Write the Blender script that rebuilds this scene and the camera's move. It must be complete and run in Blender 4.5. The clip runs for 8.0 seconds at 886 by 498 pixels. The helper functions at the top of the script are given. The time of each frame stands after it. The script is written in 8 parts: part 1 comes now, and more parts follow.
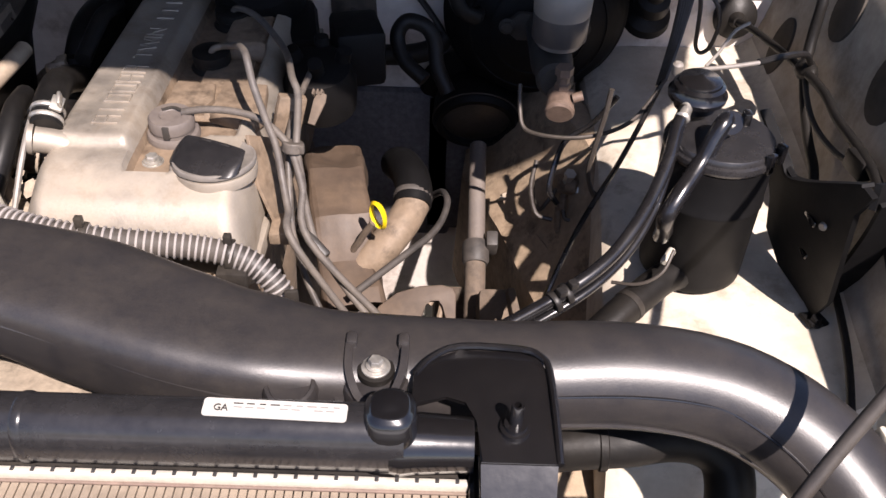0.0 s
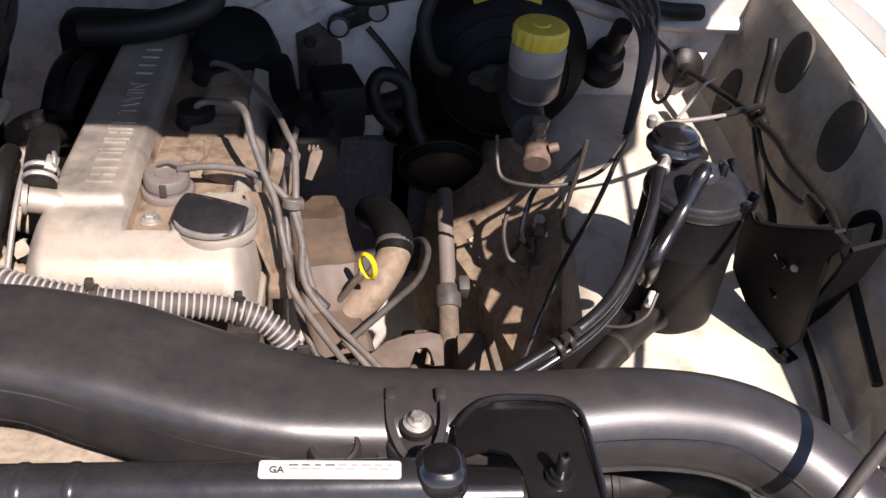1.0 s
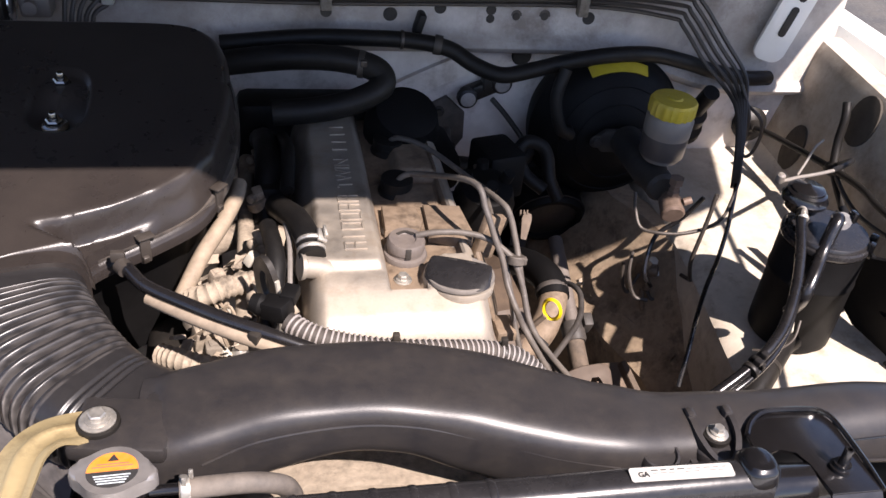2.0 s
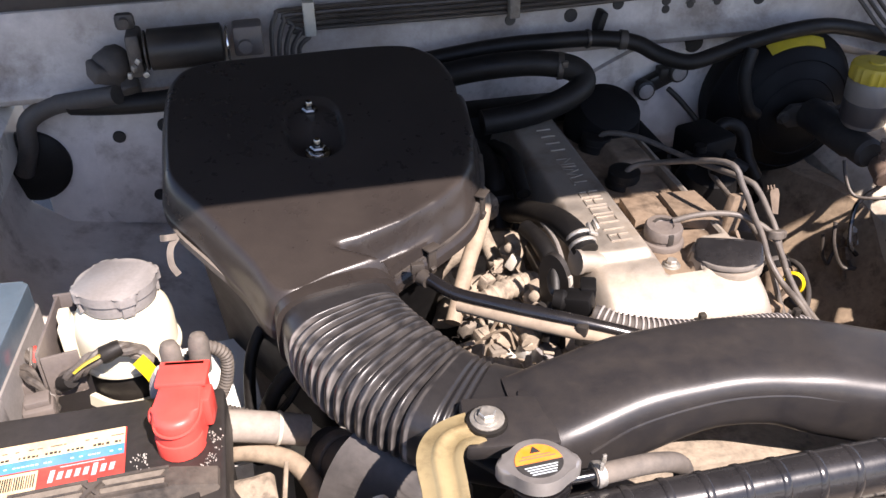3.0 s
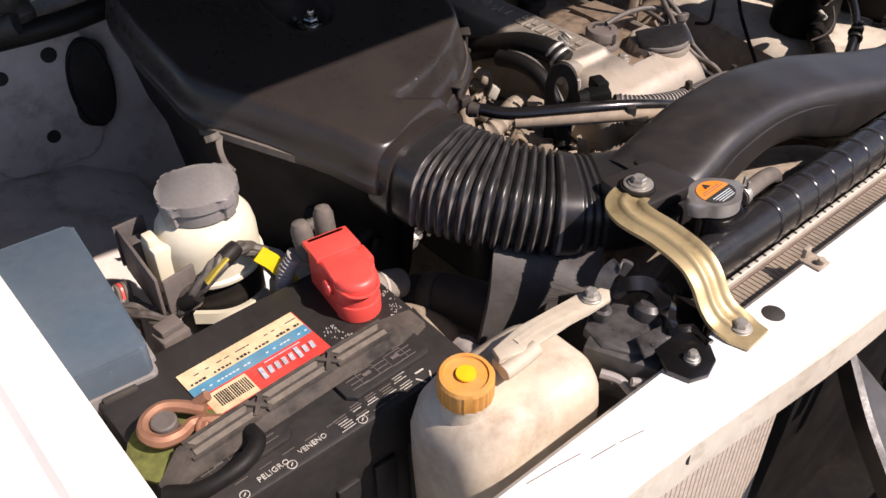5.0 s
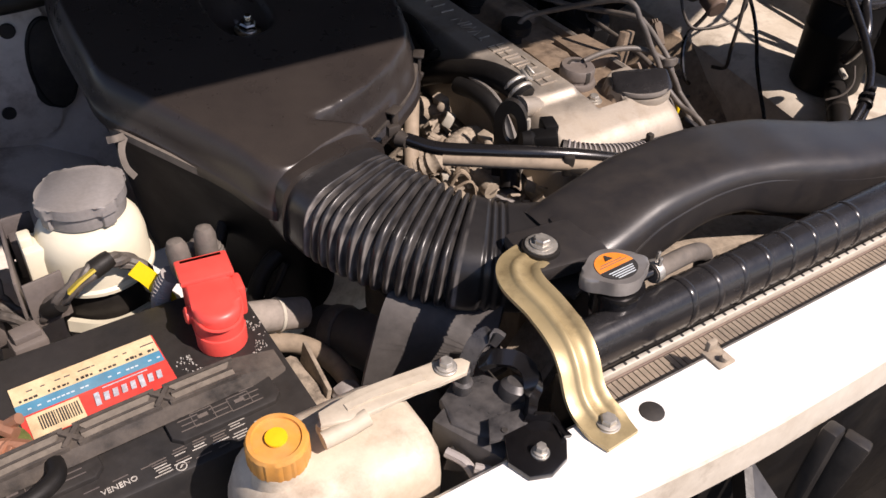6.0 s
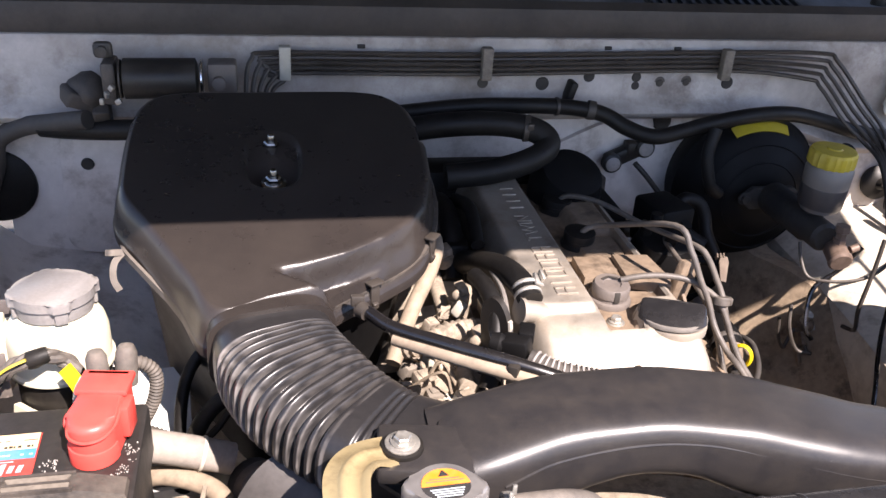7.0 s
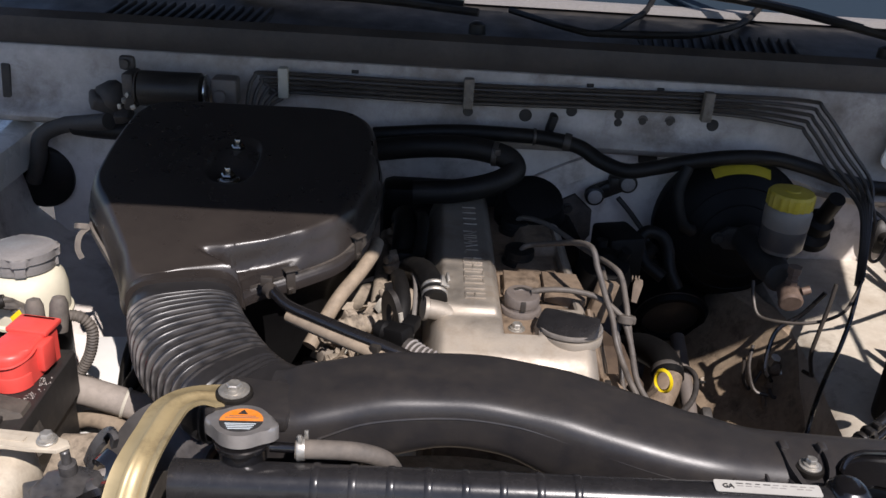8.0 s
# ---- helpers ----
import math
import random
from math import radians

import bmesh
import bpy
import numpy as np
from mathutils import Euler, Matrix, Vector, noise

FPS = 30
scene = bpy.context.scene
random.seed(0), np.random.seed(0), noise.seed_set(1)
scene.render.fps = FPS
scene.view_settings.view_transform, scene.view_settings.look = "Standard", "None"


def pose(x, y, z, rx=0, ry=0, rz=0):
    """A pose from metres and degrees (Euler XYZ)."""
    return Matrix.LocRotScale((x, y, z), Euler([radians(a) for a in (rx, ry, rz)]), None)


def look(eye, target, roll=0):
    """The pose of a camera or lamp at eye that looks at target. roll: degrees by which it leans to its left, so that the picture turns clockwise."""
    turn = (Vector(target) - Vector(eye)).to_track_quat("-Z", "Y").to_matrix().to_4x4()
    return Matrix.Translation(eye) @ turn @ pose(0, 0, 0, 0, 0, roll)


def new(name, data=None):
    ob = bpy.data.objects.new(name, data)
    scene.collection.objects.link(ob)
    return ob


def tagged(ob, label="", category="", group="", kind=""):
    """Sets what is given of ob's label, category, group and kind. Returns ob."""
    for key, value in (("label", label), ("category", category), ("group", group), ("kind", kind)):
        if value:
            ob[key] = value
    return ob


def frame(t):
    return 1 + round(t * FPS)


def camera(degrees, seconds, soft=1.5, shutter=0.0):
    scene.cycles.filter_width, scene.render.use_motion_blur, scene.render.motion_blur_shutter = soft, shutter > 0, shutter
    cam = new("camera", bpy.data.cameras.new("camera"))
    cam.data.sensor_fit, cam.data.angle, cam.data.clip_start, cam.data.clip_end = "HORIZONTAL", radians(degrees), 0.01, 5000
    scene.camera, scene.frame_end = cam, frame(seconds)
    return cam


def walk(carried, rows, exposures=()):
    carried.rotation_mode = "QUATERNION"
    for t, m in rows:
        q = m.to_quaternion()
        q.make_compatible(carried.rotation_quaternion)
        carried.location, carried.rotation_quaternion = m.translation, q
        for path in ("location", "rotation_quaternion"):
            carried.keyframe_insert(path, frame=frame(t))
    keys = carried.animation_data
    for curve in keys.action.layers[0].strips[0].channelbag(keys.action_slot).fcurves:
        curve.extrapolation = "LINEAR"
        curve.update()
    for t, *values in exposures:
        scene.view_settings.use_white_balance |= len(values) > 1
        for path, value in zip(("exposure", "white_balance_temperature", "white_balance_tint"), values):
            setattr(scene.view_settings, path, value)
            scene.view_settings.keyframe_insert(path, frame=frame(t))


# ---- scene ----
cam = camera(53.4, 8.0)
PATH = [
    (0, (0.015, 0.03, 1.46), (0.026, 1.561, 0.173), 2.1),
    (0.5, (0.013, 0.028, 1.461), (0.115, 1.602, 0.231), 4.0),
    (1, (-0.061, 0.025, 1.481), (0.153, 1.597, 0.263), 5.3),
    (1.2, (-0.107, 0.014, 1.503), (0.161, 1.572, 0.277), 5.7),
    (2.3, (-0.443, -0.048, 1.56), (-0.03, 1.567, 0.454), 6.3),
    (2.5, (-0.492, -0.049, 1.55), (-0.087, 1.576, 0.457), 5.4),
    (3, (-0.588, -0.015, 1.533), (-0.242, 1.614, 0.425), -0.9),
    (3.5, (-0.69, 0.008, 1.534), (-0.214, 1.617, 0.445), -1.3),
    (4, (-0.835, 0.037, 1.516), (-0.043, 1.484, 0.386), 0.6),
    (4.2, (-0.889, 0.046, 1.512), (-0.009, 1.413, 0.346), 0.8),
    (5.3, (-0.965, 0.069, 1.509), (0.031, 1.235, 0.226), -0.9),
    (5.5, (-0.935, 0.062, 1.506), (0.054, 1.232, 0.22), -0.5),
    (6, (-0.813, 0.035, 1.504), (0.059, 1.311, 0.234), 2.8),
    (6.5, (-0.679, 0.0, 1.506), (-0.042, 1.504, 0.352), 4.0),
    (7, (-0.551, -0.049, 1.495), (-0.168, 1.678, 0.562), 3.8),
    (7.5, (-0.45, -0.109, 1.485), (-0.222, 1.645, 0.552), 4.1),
    (8, (-0.331, -0.167, 1.498), (-0.272, 1.645, 0.654), 3.8),
]
TINT = 22
STOPS = [(0, 1.27, 6650), (1, 1.28, 6650), (2.5, 1.46, 6700), (3.5, 1.68, 6750), (4.2, 1.45, 6750), (5.3, 0.52, 6900), (5.8, 0.54, 6900), (6.5, 1.32, 6800), (7, 1.79, 6700), (7.4, 1.45, 6700), (8, 0.48, 6350)]
walk(cam, [(t, look(eye, target, roll)) for t, eye, target, roll in PATH], [(t, stops, kelvin, TINT if t < 8 else 17) for t, stops, kelvin in STOPS])

# ---- world, sun, exposure ----
SUN_FROM = Vector((0.355, -0.75, 1.0)).normalized()
world = bpy.data.worlds.new("sky")
scene.world = world
world.use_nodes = True
wn = world.node_tree.nodes
wl = world.node_tree.links
sky = wn.new("ShaderNodeTexSky")
sky.sky_type = "NISHITA"
sky.sun_disc = False
sky.sun_elevation = math.asin(SUN_FROM.z)
sky.sun_rotation = math.atan2(SUN_FROM.x, SUN_FROM.y)
sky.altitude = 1500
wl.new(sky.outputs["Color"], wn["Background"].inputs["Color"])
wn["Background"].inputs["Strength"].default_value = 0.092

sun_data = bpy.data.lights.new("sun", "SUN")
sun_data.energy = 4.5
sun_data.angle = radians(0.55)
sun_data.color = (1.0, 0.955, 0.88)
sun = new("sun", sun_data)
sun.matrix_world = look((1.5, -1.0, 4.0), Vector((1.5, -1.0, 4.0)) - SUN_FROM)

# ---- materials ----
def material(name, color, rough=0.5, metal=0.0, vary=0.25, grain=60.0, dust=0.0, dust_color=(0.30, 0.24, 0.17),
             bump=0.15, spec=0.5, coat=0.0, stain=0.0, stain_color=(0.12, 0.08, 0.05), dust_scale=9.0, rough_vary=0.12, facing_dust=0.0, stain_scale=14.0):
    """Principled surface with grain, blotchy dust and stains in object space."""
    m = bpy.data.materials.new(name)
    m.use_nodes = True
    nt = m.node_tree
    n, l = nt.nodes, nt.links
    b = n["Principled BSDF"]
    tc = n.new("ShaderNodeTexCoord")

    def noise_at(scale, detail=6.0, rough_=0.6):
        t = n.new("ShaderNodeTexNoise")
        t.inputs["Scale"].default_value = scale
        t.inputs["Detail"].default_value = detail
        t.inputs["Roughness"].default_value = rough_
        l.new(tc.outputs["Object"], t.inputs["Vector"])
        return t.outputs["Fac"]

    def ramp(fac, lo, hi):
        r = n.new("ShaderNodeMapRange")
        r.inputs["From Min"].default_value = lo
        r.inputs["From Max"].default_value = hi
        l.new(fac, r.inputs["Value"])
        return r.outputs["Result"]

    def mix(fac, a, c):
        x = n.new("ShaderNodeMix")
        x.data_type = "RGBA"
        if isinstance(fac, float):
            x.inputs["Factor"].default_value = fac
        else:
            l.new(fac, x.inputs["Factor"])
        for sock, v in ((x.inputs[6], a), (x.inputs[7], c)):
            if isinstance(v, tuple):
                sock.default_value = (*v, 1.0)
            else:
                l.new(v, sock)
        return x.outputs[2]

    def times(fac, k):
        x = n.new("ShaderNodeMath")
        x.operation = "MULTIPLY"
        x.use_clamp = True
        l.new(fac, x.inputs[0])
        if isinstance(k, float):
            x.inputs[1].default_value = k
        else:
            l.new(k, x.inputs[1])
        return x.outputs[0]

    fine, broad = noise_at(grain), noise_at(grain * 0.12, 4.0)
    lo = tuple(c * (1 - vary) for c in color)
    hi = tuple(min(1.0, c * (1 + vary)) for c in color)
    col = mix(ramp(fine, 0.3, 0.7), lo, hi)
    col = mix(times(ramp(broad, 0.35, 0.7), 0.5), col, color)
    rsock = n.new("ShaderNodeMapRange")
    rsock.inputs["To Min"].default_value = max(0.03, rough - rough_vary)
    rsock.inputs["To Max"].default_value = min(1.0, rough + rough_vary)
    rsock.inputs["From Min"].default_value = 0.3
    rsock.inputs["From Max"].default_value = 0.7
    l.new(broad, rsock.inputs["Value"])
    rough_out = rsock.outputs["Result"]
    if stain:
        s = times(ramp(noise_at(stain_scale, 8.0, 0.7), 0.52, 0.68), stain)
        col = mix(s, col, stain_color)
    if dust:
        d = times(ramp(noise_at(dust_scale, 9.0, 0.72), 0.38, 0.72), dust)
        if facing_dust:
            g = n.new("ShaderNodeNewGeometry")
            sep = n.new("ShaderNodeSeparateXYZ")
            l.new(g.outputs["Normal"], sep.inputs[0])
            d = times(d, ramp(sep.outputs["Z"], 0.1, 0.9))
        col = mix(d, col, dust_color)
        rm = n.new("ShaderNodeMix")
        l.new(d, rm.inputs[0])
        l.new(rough_out, rm.inputs[2])
        rm.inputs[3].default_value = 0.9
        rough_out = rm.outputs[0]
        if metal:
            mm = n.new("ShaderNodeMix")
            l.new(d, mm.inputs[0])
            mm.inputs[2].default_value = metal
            mm.inputs[3].default_value = 0.0
            l.new(mm.outputs[0], b.inputs["Metallic"])
    elif metal:
        b.inputs["Metallic"].default_value = metal
    l.new(col, b.inputs["Base Color"])
    l.new(rough_out, b.inputs["Roughness"])
    b.inputs["Specular IOR Level"].default_value = spec
    b.inputs["Coat Weight"].default_value = coat
    b.inputs["Coat Roughness"].default_value = 0.12
    if bump:
        bp = n.new("ShaderNodeBump")
        bp.inputs["Strength"].default_value = bump
        bp.inputs["Distance"].default_value = 0.002
        l.new(fine, bp.inputs["Height"])
        l.new(bp.outputs["Normal"], b.inputs["Normal"])
    return m


M = {
    "duct": material("duct_plastic", (0.022, 0.0202, 0.0208), 0.36, spec=0.5, vary=0.2, grain=900, bump=0.06, dust=0.05, dust_scale=45, rough_vary=0.02),
    "filter": material("filter_plastic", (0.023, 0.019, 0.0175), 0.28, spec=0.38, vary=0.2, grain=700, bump=0.06, dust=0.07, dust_color=(0.20, 0.16, 0.125), rough_vary=0.03),
    "bellows": material("bellows_rubber", (0.017, 0.016, 0.0165), 0.32, vary=0.15, grain=300, bump=0.02, dust=0.04, dust_color=(0.17, 0.15, 0.135), dust_scale=90, rough_vary=0.02),
    "black_paint": material("black_gloss_paint", (0.0055, 0.0052, 0.006), 0.22, vary=0.2, grain=200, bump=0.03, dust=0.015, rough_vary=0.05, coat=0.5),
    "black_plastic": material("black_plastic", (0.012, 0.0115, 0.012), 0.40, spec=0.3, vary=0.2, grain=300, bump=0.08, dust=0.12),
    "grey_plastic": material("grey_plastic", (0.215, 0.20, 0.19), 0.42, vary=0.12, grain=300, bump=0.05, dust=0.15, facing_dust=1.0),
    "brown_plastic": material("brown_grey_plastic", (0.10, 0.085, 0.08), 0.55, vary=0.15, grain=250, dust=0.3),
    "rubber": material("black_rubber", (0.007, 0.0066, 0.0066), 0.5, spec=0.22, vary=0.25, grain=200, bump=0.1, dust=0.04),
    "gloss_hose": material("glossy_hose", (0.007, 0.0068, 0.008), 0.24, vary=0.2, grain=200, bump=0.03, dust=0.03, coat=0.5),
    "dusty_rubber": material("dusty_rubber", (0.06, 0.052, 0.046), 0.7, vary=0.3, grain=120, dust=0.55, dust_color=(0.27, 0.225, 0.18), dust_scale=16),
    "grey_wire": material("grey_ignition_wire", (0.075, 0.066, 0.060), 0.55, vary=0.3, grain=150, dust=0.3, dust_scale=20),
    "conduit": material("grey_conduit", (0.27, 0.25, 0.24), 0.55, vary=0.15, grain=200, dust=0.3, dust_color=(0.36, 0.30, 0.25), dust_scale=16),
    "alloy": material("silver_painted_alloy", (0.37, 0.33, 0.283), 0.46, metal=0.72, vary=0.07, grain=400, bump=0.08, dust=0.6, dust_color=(0.34, 0.28, 0.205), dust_scale=10, stain=0.7, stain_color=(0.17, 0.12, 0.08)),
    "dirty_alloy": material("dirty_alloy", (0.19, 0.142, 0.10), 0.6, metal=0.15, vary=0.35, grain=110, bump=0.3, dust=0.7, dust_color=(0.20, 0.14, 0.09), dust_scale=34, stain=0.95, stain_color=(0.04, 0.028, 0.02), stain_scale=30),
    "dirty_iron": material("dirty_iron", (0.09, 0.07, 0.055), 0.8, metal=0.1, vary=0.4, grain=120, bump=0.4, dust=0.6, dust_color=(0.24, 0.17, 0.11), dust_scale=13),
    "brown_shield": material("rusty_brown_shield", (0.060, 0.040, 0.027), 0.62, metal=0.1, vary=0.25, grain=90, bump=0.12, dust=0.28, dust_color=(0.17, 0.115, 0.07), dust_scale=16, stain=0.6),
    "beige_dirt": material("dusty_metal", (0.26, 0.21, 0.158), 0.8, vary=0.4, grain=150, bump=0.4, dust=0.6, dust_color=(0.42, 0.355, 0.27), dust_scale=22, stain=0.9, stain_color=(0.04, 0.03, 0.023), stain_scale=42),
    "dark": material("dark_metal", (0.012, 0.011, 0.011), 0.7, vary=0.3, grain=100, dust=0.15),
    "white_paint": material("white_body_paint", (0.80, 0.785, 0.74), 0.30, vary=0.03, grain=60, bump=0.02, dust=0.18, dust_color=(0.55, 0.48, 0.38), dust_scale=6, coat=0.3),
    "white_dusty": material("dusty_white_paint", (0.76, 0.70, 0.645), 0.45, vary=0.06, grain=60, bump=0.05, dust=0.6, dust_color=(0.345, 0.28, 0.225), dust_scale=6, stain=0.65, stain_color=(0.20, 0.14, 0.095)),
    "white_muddy": material("muddy_white_paint", (0.33, 0.25, 0.17), 0.75, vary=0.3, grain=90, bump=0.35, dust=0.7, dust_color=(0.19, 0.13, 0.083), dust_scale=14, stain=0.85, stain_color=(0.03, 0.02, 0.014), stain_scale=26),
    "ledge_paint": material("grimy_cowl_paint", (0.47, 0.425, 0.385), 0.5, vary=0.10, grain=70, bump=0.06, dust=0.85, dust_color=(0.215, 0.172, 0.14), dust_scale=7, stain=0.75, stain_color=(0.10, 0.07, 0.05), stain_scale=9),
    "bracket_black": material("flat_black_steel", (0.0065, 0.006, 0.006), 0.45, spec=0.25, vary=0.25, grain=160, bump=0.06, dust=0.05),
    "milky": material("milky_plastic", (0.64, 0.59, 0.45), 0.45, vary=0.05, grain=60, bump=0.03, dust=0.15, dust_color=(0.5, 0.45, 0.35)),
    "stained_milky": material("stained_milky_plastic", (0.60, 0.53, 0.42), 0.5, vary=0.15, grain=50, bump=0.05, dust=0.75, dust_color=(0.36, 0.27, 0.18), dust_scale=13, stain=0.6, stain_color=(0.2, 0.13, 0.08)),
    "yellow": material("yellow_plastic", (0.46, 0.35, 0.010), 0.45, vary=0.12, grain=80, bump=0.05, dust=0.3),
    "yellow_bright": material("bright_yellow_plastic", (0.80, 0.58, 0.01), 0.4, vary=0.08, grain=80, bump=0.03),
    "orange": material("amber_plastic", (0.60, 0.25, 0.03), 0.5, vary=0.2, grain=60, bump=0.05, dust=0.5, dust_color=(0.50, 0.33, 0.16), dust_scale=26, stain=0.3, stain_color=(0.25, 0.13, 0.05)),
    "amber": material("clean_amber_plastic", (0.84, 0.43, 0.012), 0.4, vary=0.12, grain=60, bump=0.03),
    "orange_label": material("orange_label", (0.78, 0.215, 0.018), 0.45, vary=0.10, grain=90, bump=0.0, dust=0.3, dust_color=(0.62, 0.42, 0.20), dust_scale=60),
    "red": material("red_plastic", (0.72, 0.065, 0.05), 0.36, vary=0.08, grain=60, bump=0.03, dust=0.12, dust_color=(0.6, 0.25, 0.2)),
    # slate base raised towards blue to carry the lid's sky reflection
    "lid_sky_tint": material("sky_tinted_slate_plastic", (0.075, 0.106, 0.135), 0.20, vary=0.1, grain=100, bump=0.02, dust=0.10, rough_vary=0.05),
    "zinc_gold": material("gold_zinc_plate", (0.47, 0.365, 0.19), 0.36, metal=0.6, vary=0.15, grain=70, bump=0.05, dust=0.3, dust_color=(0.47, 0.385, 0.24), stain=0.7, stain_color=(0.17, 0.115, 0.05), stain_scale=26),
    "zinc": material("zinc_steel", (0.46, 0.44, 0.40), 0.36, metal=0.85, vary=0.25, grain=160, bump=0.1, dust=0.4, dust_color=(0.26, 0.21, 0.15), dust_scale=40),
    "steel_cap": material("radiator_cap_steel", (0.33, 0.31, 0.295), 0.36, metal=0.7, vary=0.12, grain=120, bump=0.04, dust=0.2),
    "dark_steel": material("dark_bright_steel", (0.30, 0.29, 0.27), 0.22, metal=1.0, vary=0.3, grain=200, bump=0.1),
    "plug_grey": material("grey_blanking_plug", (0.06, 0.051, 0.042), 0.75, vary=0.2, grain=90, spec=0.2),
    "wing_paint": material("dirty_wing_paint", (0.60, 0.545, 0.455), 0.5, vary=0.08, grain=60, bump=0.06, dust=0.75, dust_color=(0.30, 0.232, 0.16), dust_scale=7, stain=0.55, stain_color=(0.15, 0.105, 0.065), stain_scale=20),
    "pink_brass": material("grimy_brass_switch", (0.125, 0.088, 0.066), 0.45, metal=0.25, vary=0.2, grain=160, bump=0.1, dust=0.4, dust_color=(0.30, 0.20, 0.15), dust_scale=40),
    "pale_pipe": material("pale_grey_pipe", (0.17, 0.155, 0.14), 0.5, vary=0.2, grain=150, dust=0.3),
    "cream_steel": material("dusty_cream_steel", (0.46, 0.40, 0.31), 0.6, vary=0.12, grain=120, bump=0.12, dust=0.5, dust_color=(0.40, 0.32, 0.23), dust_scale=14, stain=0.5, stain_color=(0.14, 0.10, 0.07)),
    # dark grey for the panels that darken the lower firewall
    "felt": material("firewall_shade_grey", (0.13, 0.125, 0.132), 0.95, vary=0.35, grain=140, bump=0.3, dust=0.4, dust_color=(0.10, 0.085, 0.075), dust_scale=7),
    "liner": material("hood_bounce_dark", (0.06, 0.057, 0.054), 0.9, vary=0.2, grain=200, dust=0.2),
    "flap": material("dusty_flap_rubber", (0.055, 0.050, 0.047), 0.55, vary=0.3, grain=100, bump=0.1, dust=0.7, dust_color=(0.12, 0.107, 0.098), dust_scale=14),
    "wrapped": material("greasy_wire_wrap", (0.05, 0.044, 0.04), 0.4, vary=0.4, grain=200, bump=0.15, dust=0.6, dust_color=(0.20, 0.165, 0.13), dust_scale=40),
    "brand_print": material("faded_brand_print", (0.42, 0.47, 0.52), 0.5, vary=0.35, grain=300, bump=0.0, dust=0.5, dust_color=(0.40, 0.14, 0.10), dust_scale=60),
    "booster": material("booster_paint", (0.0045, 0.0043, 0.0045), 0.58, vary=0.2, grain=120, bump=0.05, dust=0.06, dust_color=(0.045, 0.04, 0.036), spec=0.16),
    "tank": material("dusty_tank_plastic", (0.014, 0.0135, 0.0145), 0.22, vary=0.2, grain=200, bump=0.04, dust=0.14, dust_color=(0.10, 0.09, 0.085), dust_scale=18, rough_vary=0.05),
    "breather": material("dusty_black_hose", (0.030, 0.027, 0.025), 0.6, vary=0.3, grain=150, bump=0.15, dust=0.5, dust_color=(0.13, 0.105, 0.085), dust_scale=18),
    "pale_hose": material("pale_dusty_hose", (0.23, 0.20, 0.175), 0.75, vary=0.3, grain=120, bump=0.15, dust=0.6, dust_color=(0.34, 0.29, 0.24), dust_scale=16),
    "latch": material("dusty_latch_plastic", (0.036, 0.035, 0.036), 0.28, vary=0.3, grain=120, bump=0.08, dust=0.6, dust_color=(0.13, 0.118, 0.108), dust_scale=30),
    "header_brown": material("brown_header_paint", (0.15, 0.105, 0.088), 0.5, vary=0.3, grain=120, bump=0.1, dust=0.4),
    "wing_plastic": material("scuffed_grey_moulding", (0.040, 0.039, 0.040), 0.38, vary=0.25, grain=160, bump=0.05, dust=0.25, dust_color=(0.17, 0.16, 0.15), dust_scale=30),
    "wing_grime_shade": material("grimy_shaded_wing_paint", (0.42, 0.37, 0.31), 0.6, vary=0.12, grain=70, bump=0.1, dust=0.8, dust_color=(0.185, 0.145, 0.105), dust_scale=9, stain=0.6, stain_color=(0.08, 0.056, 0.038), stain_scale=16),
    "condenser_fins": material("dusty_condenser_fins", (0.50, 0.42, 0.345), 0.7, vary=0.25, grain=260, bump=0.3, dust=0.5, dust_color=(0.40, 0.32, 0.25), dust_scale=30),
    "copper": material("copper_clamp", (0.36, 0.17, 0.10), 0.5, metal=0.5, vary=0.25, grain=90, bump=0.1, dust=0.3, dust_color=(0.35, 0.25, 0.18)),
    "verdigris": material("green_felt", (0.10, 0.11, 0.025), 0.95, vary=0.4, grain=160, bump=0.5, dust=0.4, dust_color=(0.16, 0.15, 0.04), dust_scale=20),
    "fins": material("radiator_fins", (0.25, 0.205, 0.16), 0.55, metal=0.3, vary=0.25, grain=160, bump=0.1, dust=0.5, dust_color=(0.36, 0.28, 0.2), dust_scale=14),
    "fin_rail": material("radiator_header_alloy", (0.62, 0.58, 0.50), 0.5, metal=0.4, vary=0.15, grain=160, dust=0.35),
    "battery": material("battery_case", (0.016, 0.015, 0.015), 0.5, vary=0.3, grain=160, bump=0.1, dust=0.22, dust_color=(0.09, 0.07, 0.052), dust_scale=8),
    "strap": material("weathered_strap", (0.034, 0.030, 0.027), 0.55, vary=0.4, grain=150, bump=0.25, dust=0.55, dust_color=(0.20, 0.16, 0.125), dust_scale=22),
    "strap_pale": material("weathered_strap_rib", (0.165, 0.14, 0.112), 0.7, vary=0.4, grain=150, bump=0.2, dust=0.6, dust_color=(0.20, 0.165, 0.13), dust_scale=24),
    "ink_white": material("printed_white", (0.50, 0.47, 0.42), 0.6, vary=0.3, grain=400, bump=0.0, dust=0.6, dust_color=(0.16, 0.13, 0.10), dust_scale=60),
    "ink_dark": material("printed_black", (0.03, 0.028, 0.027), 0.6, vary=0.2, grain=200, bump=0.0),
    "paper": material("white_label", (0.42, 0.405, 0.37), 0.35, vary=0.05, grain=90, bump=0.02, dust=0.15),
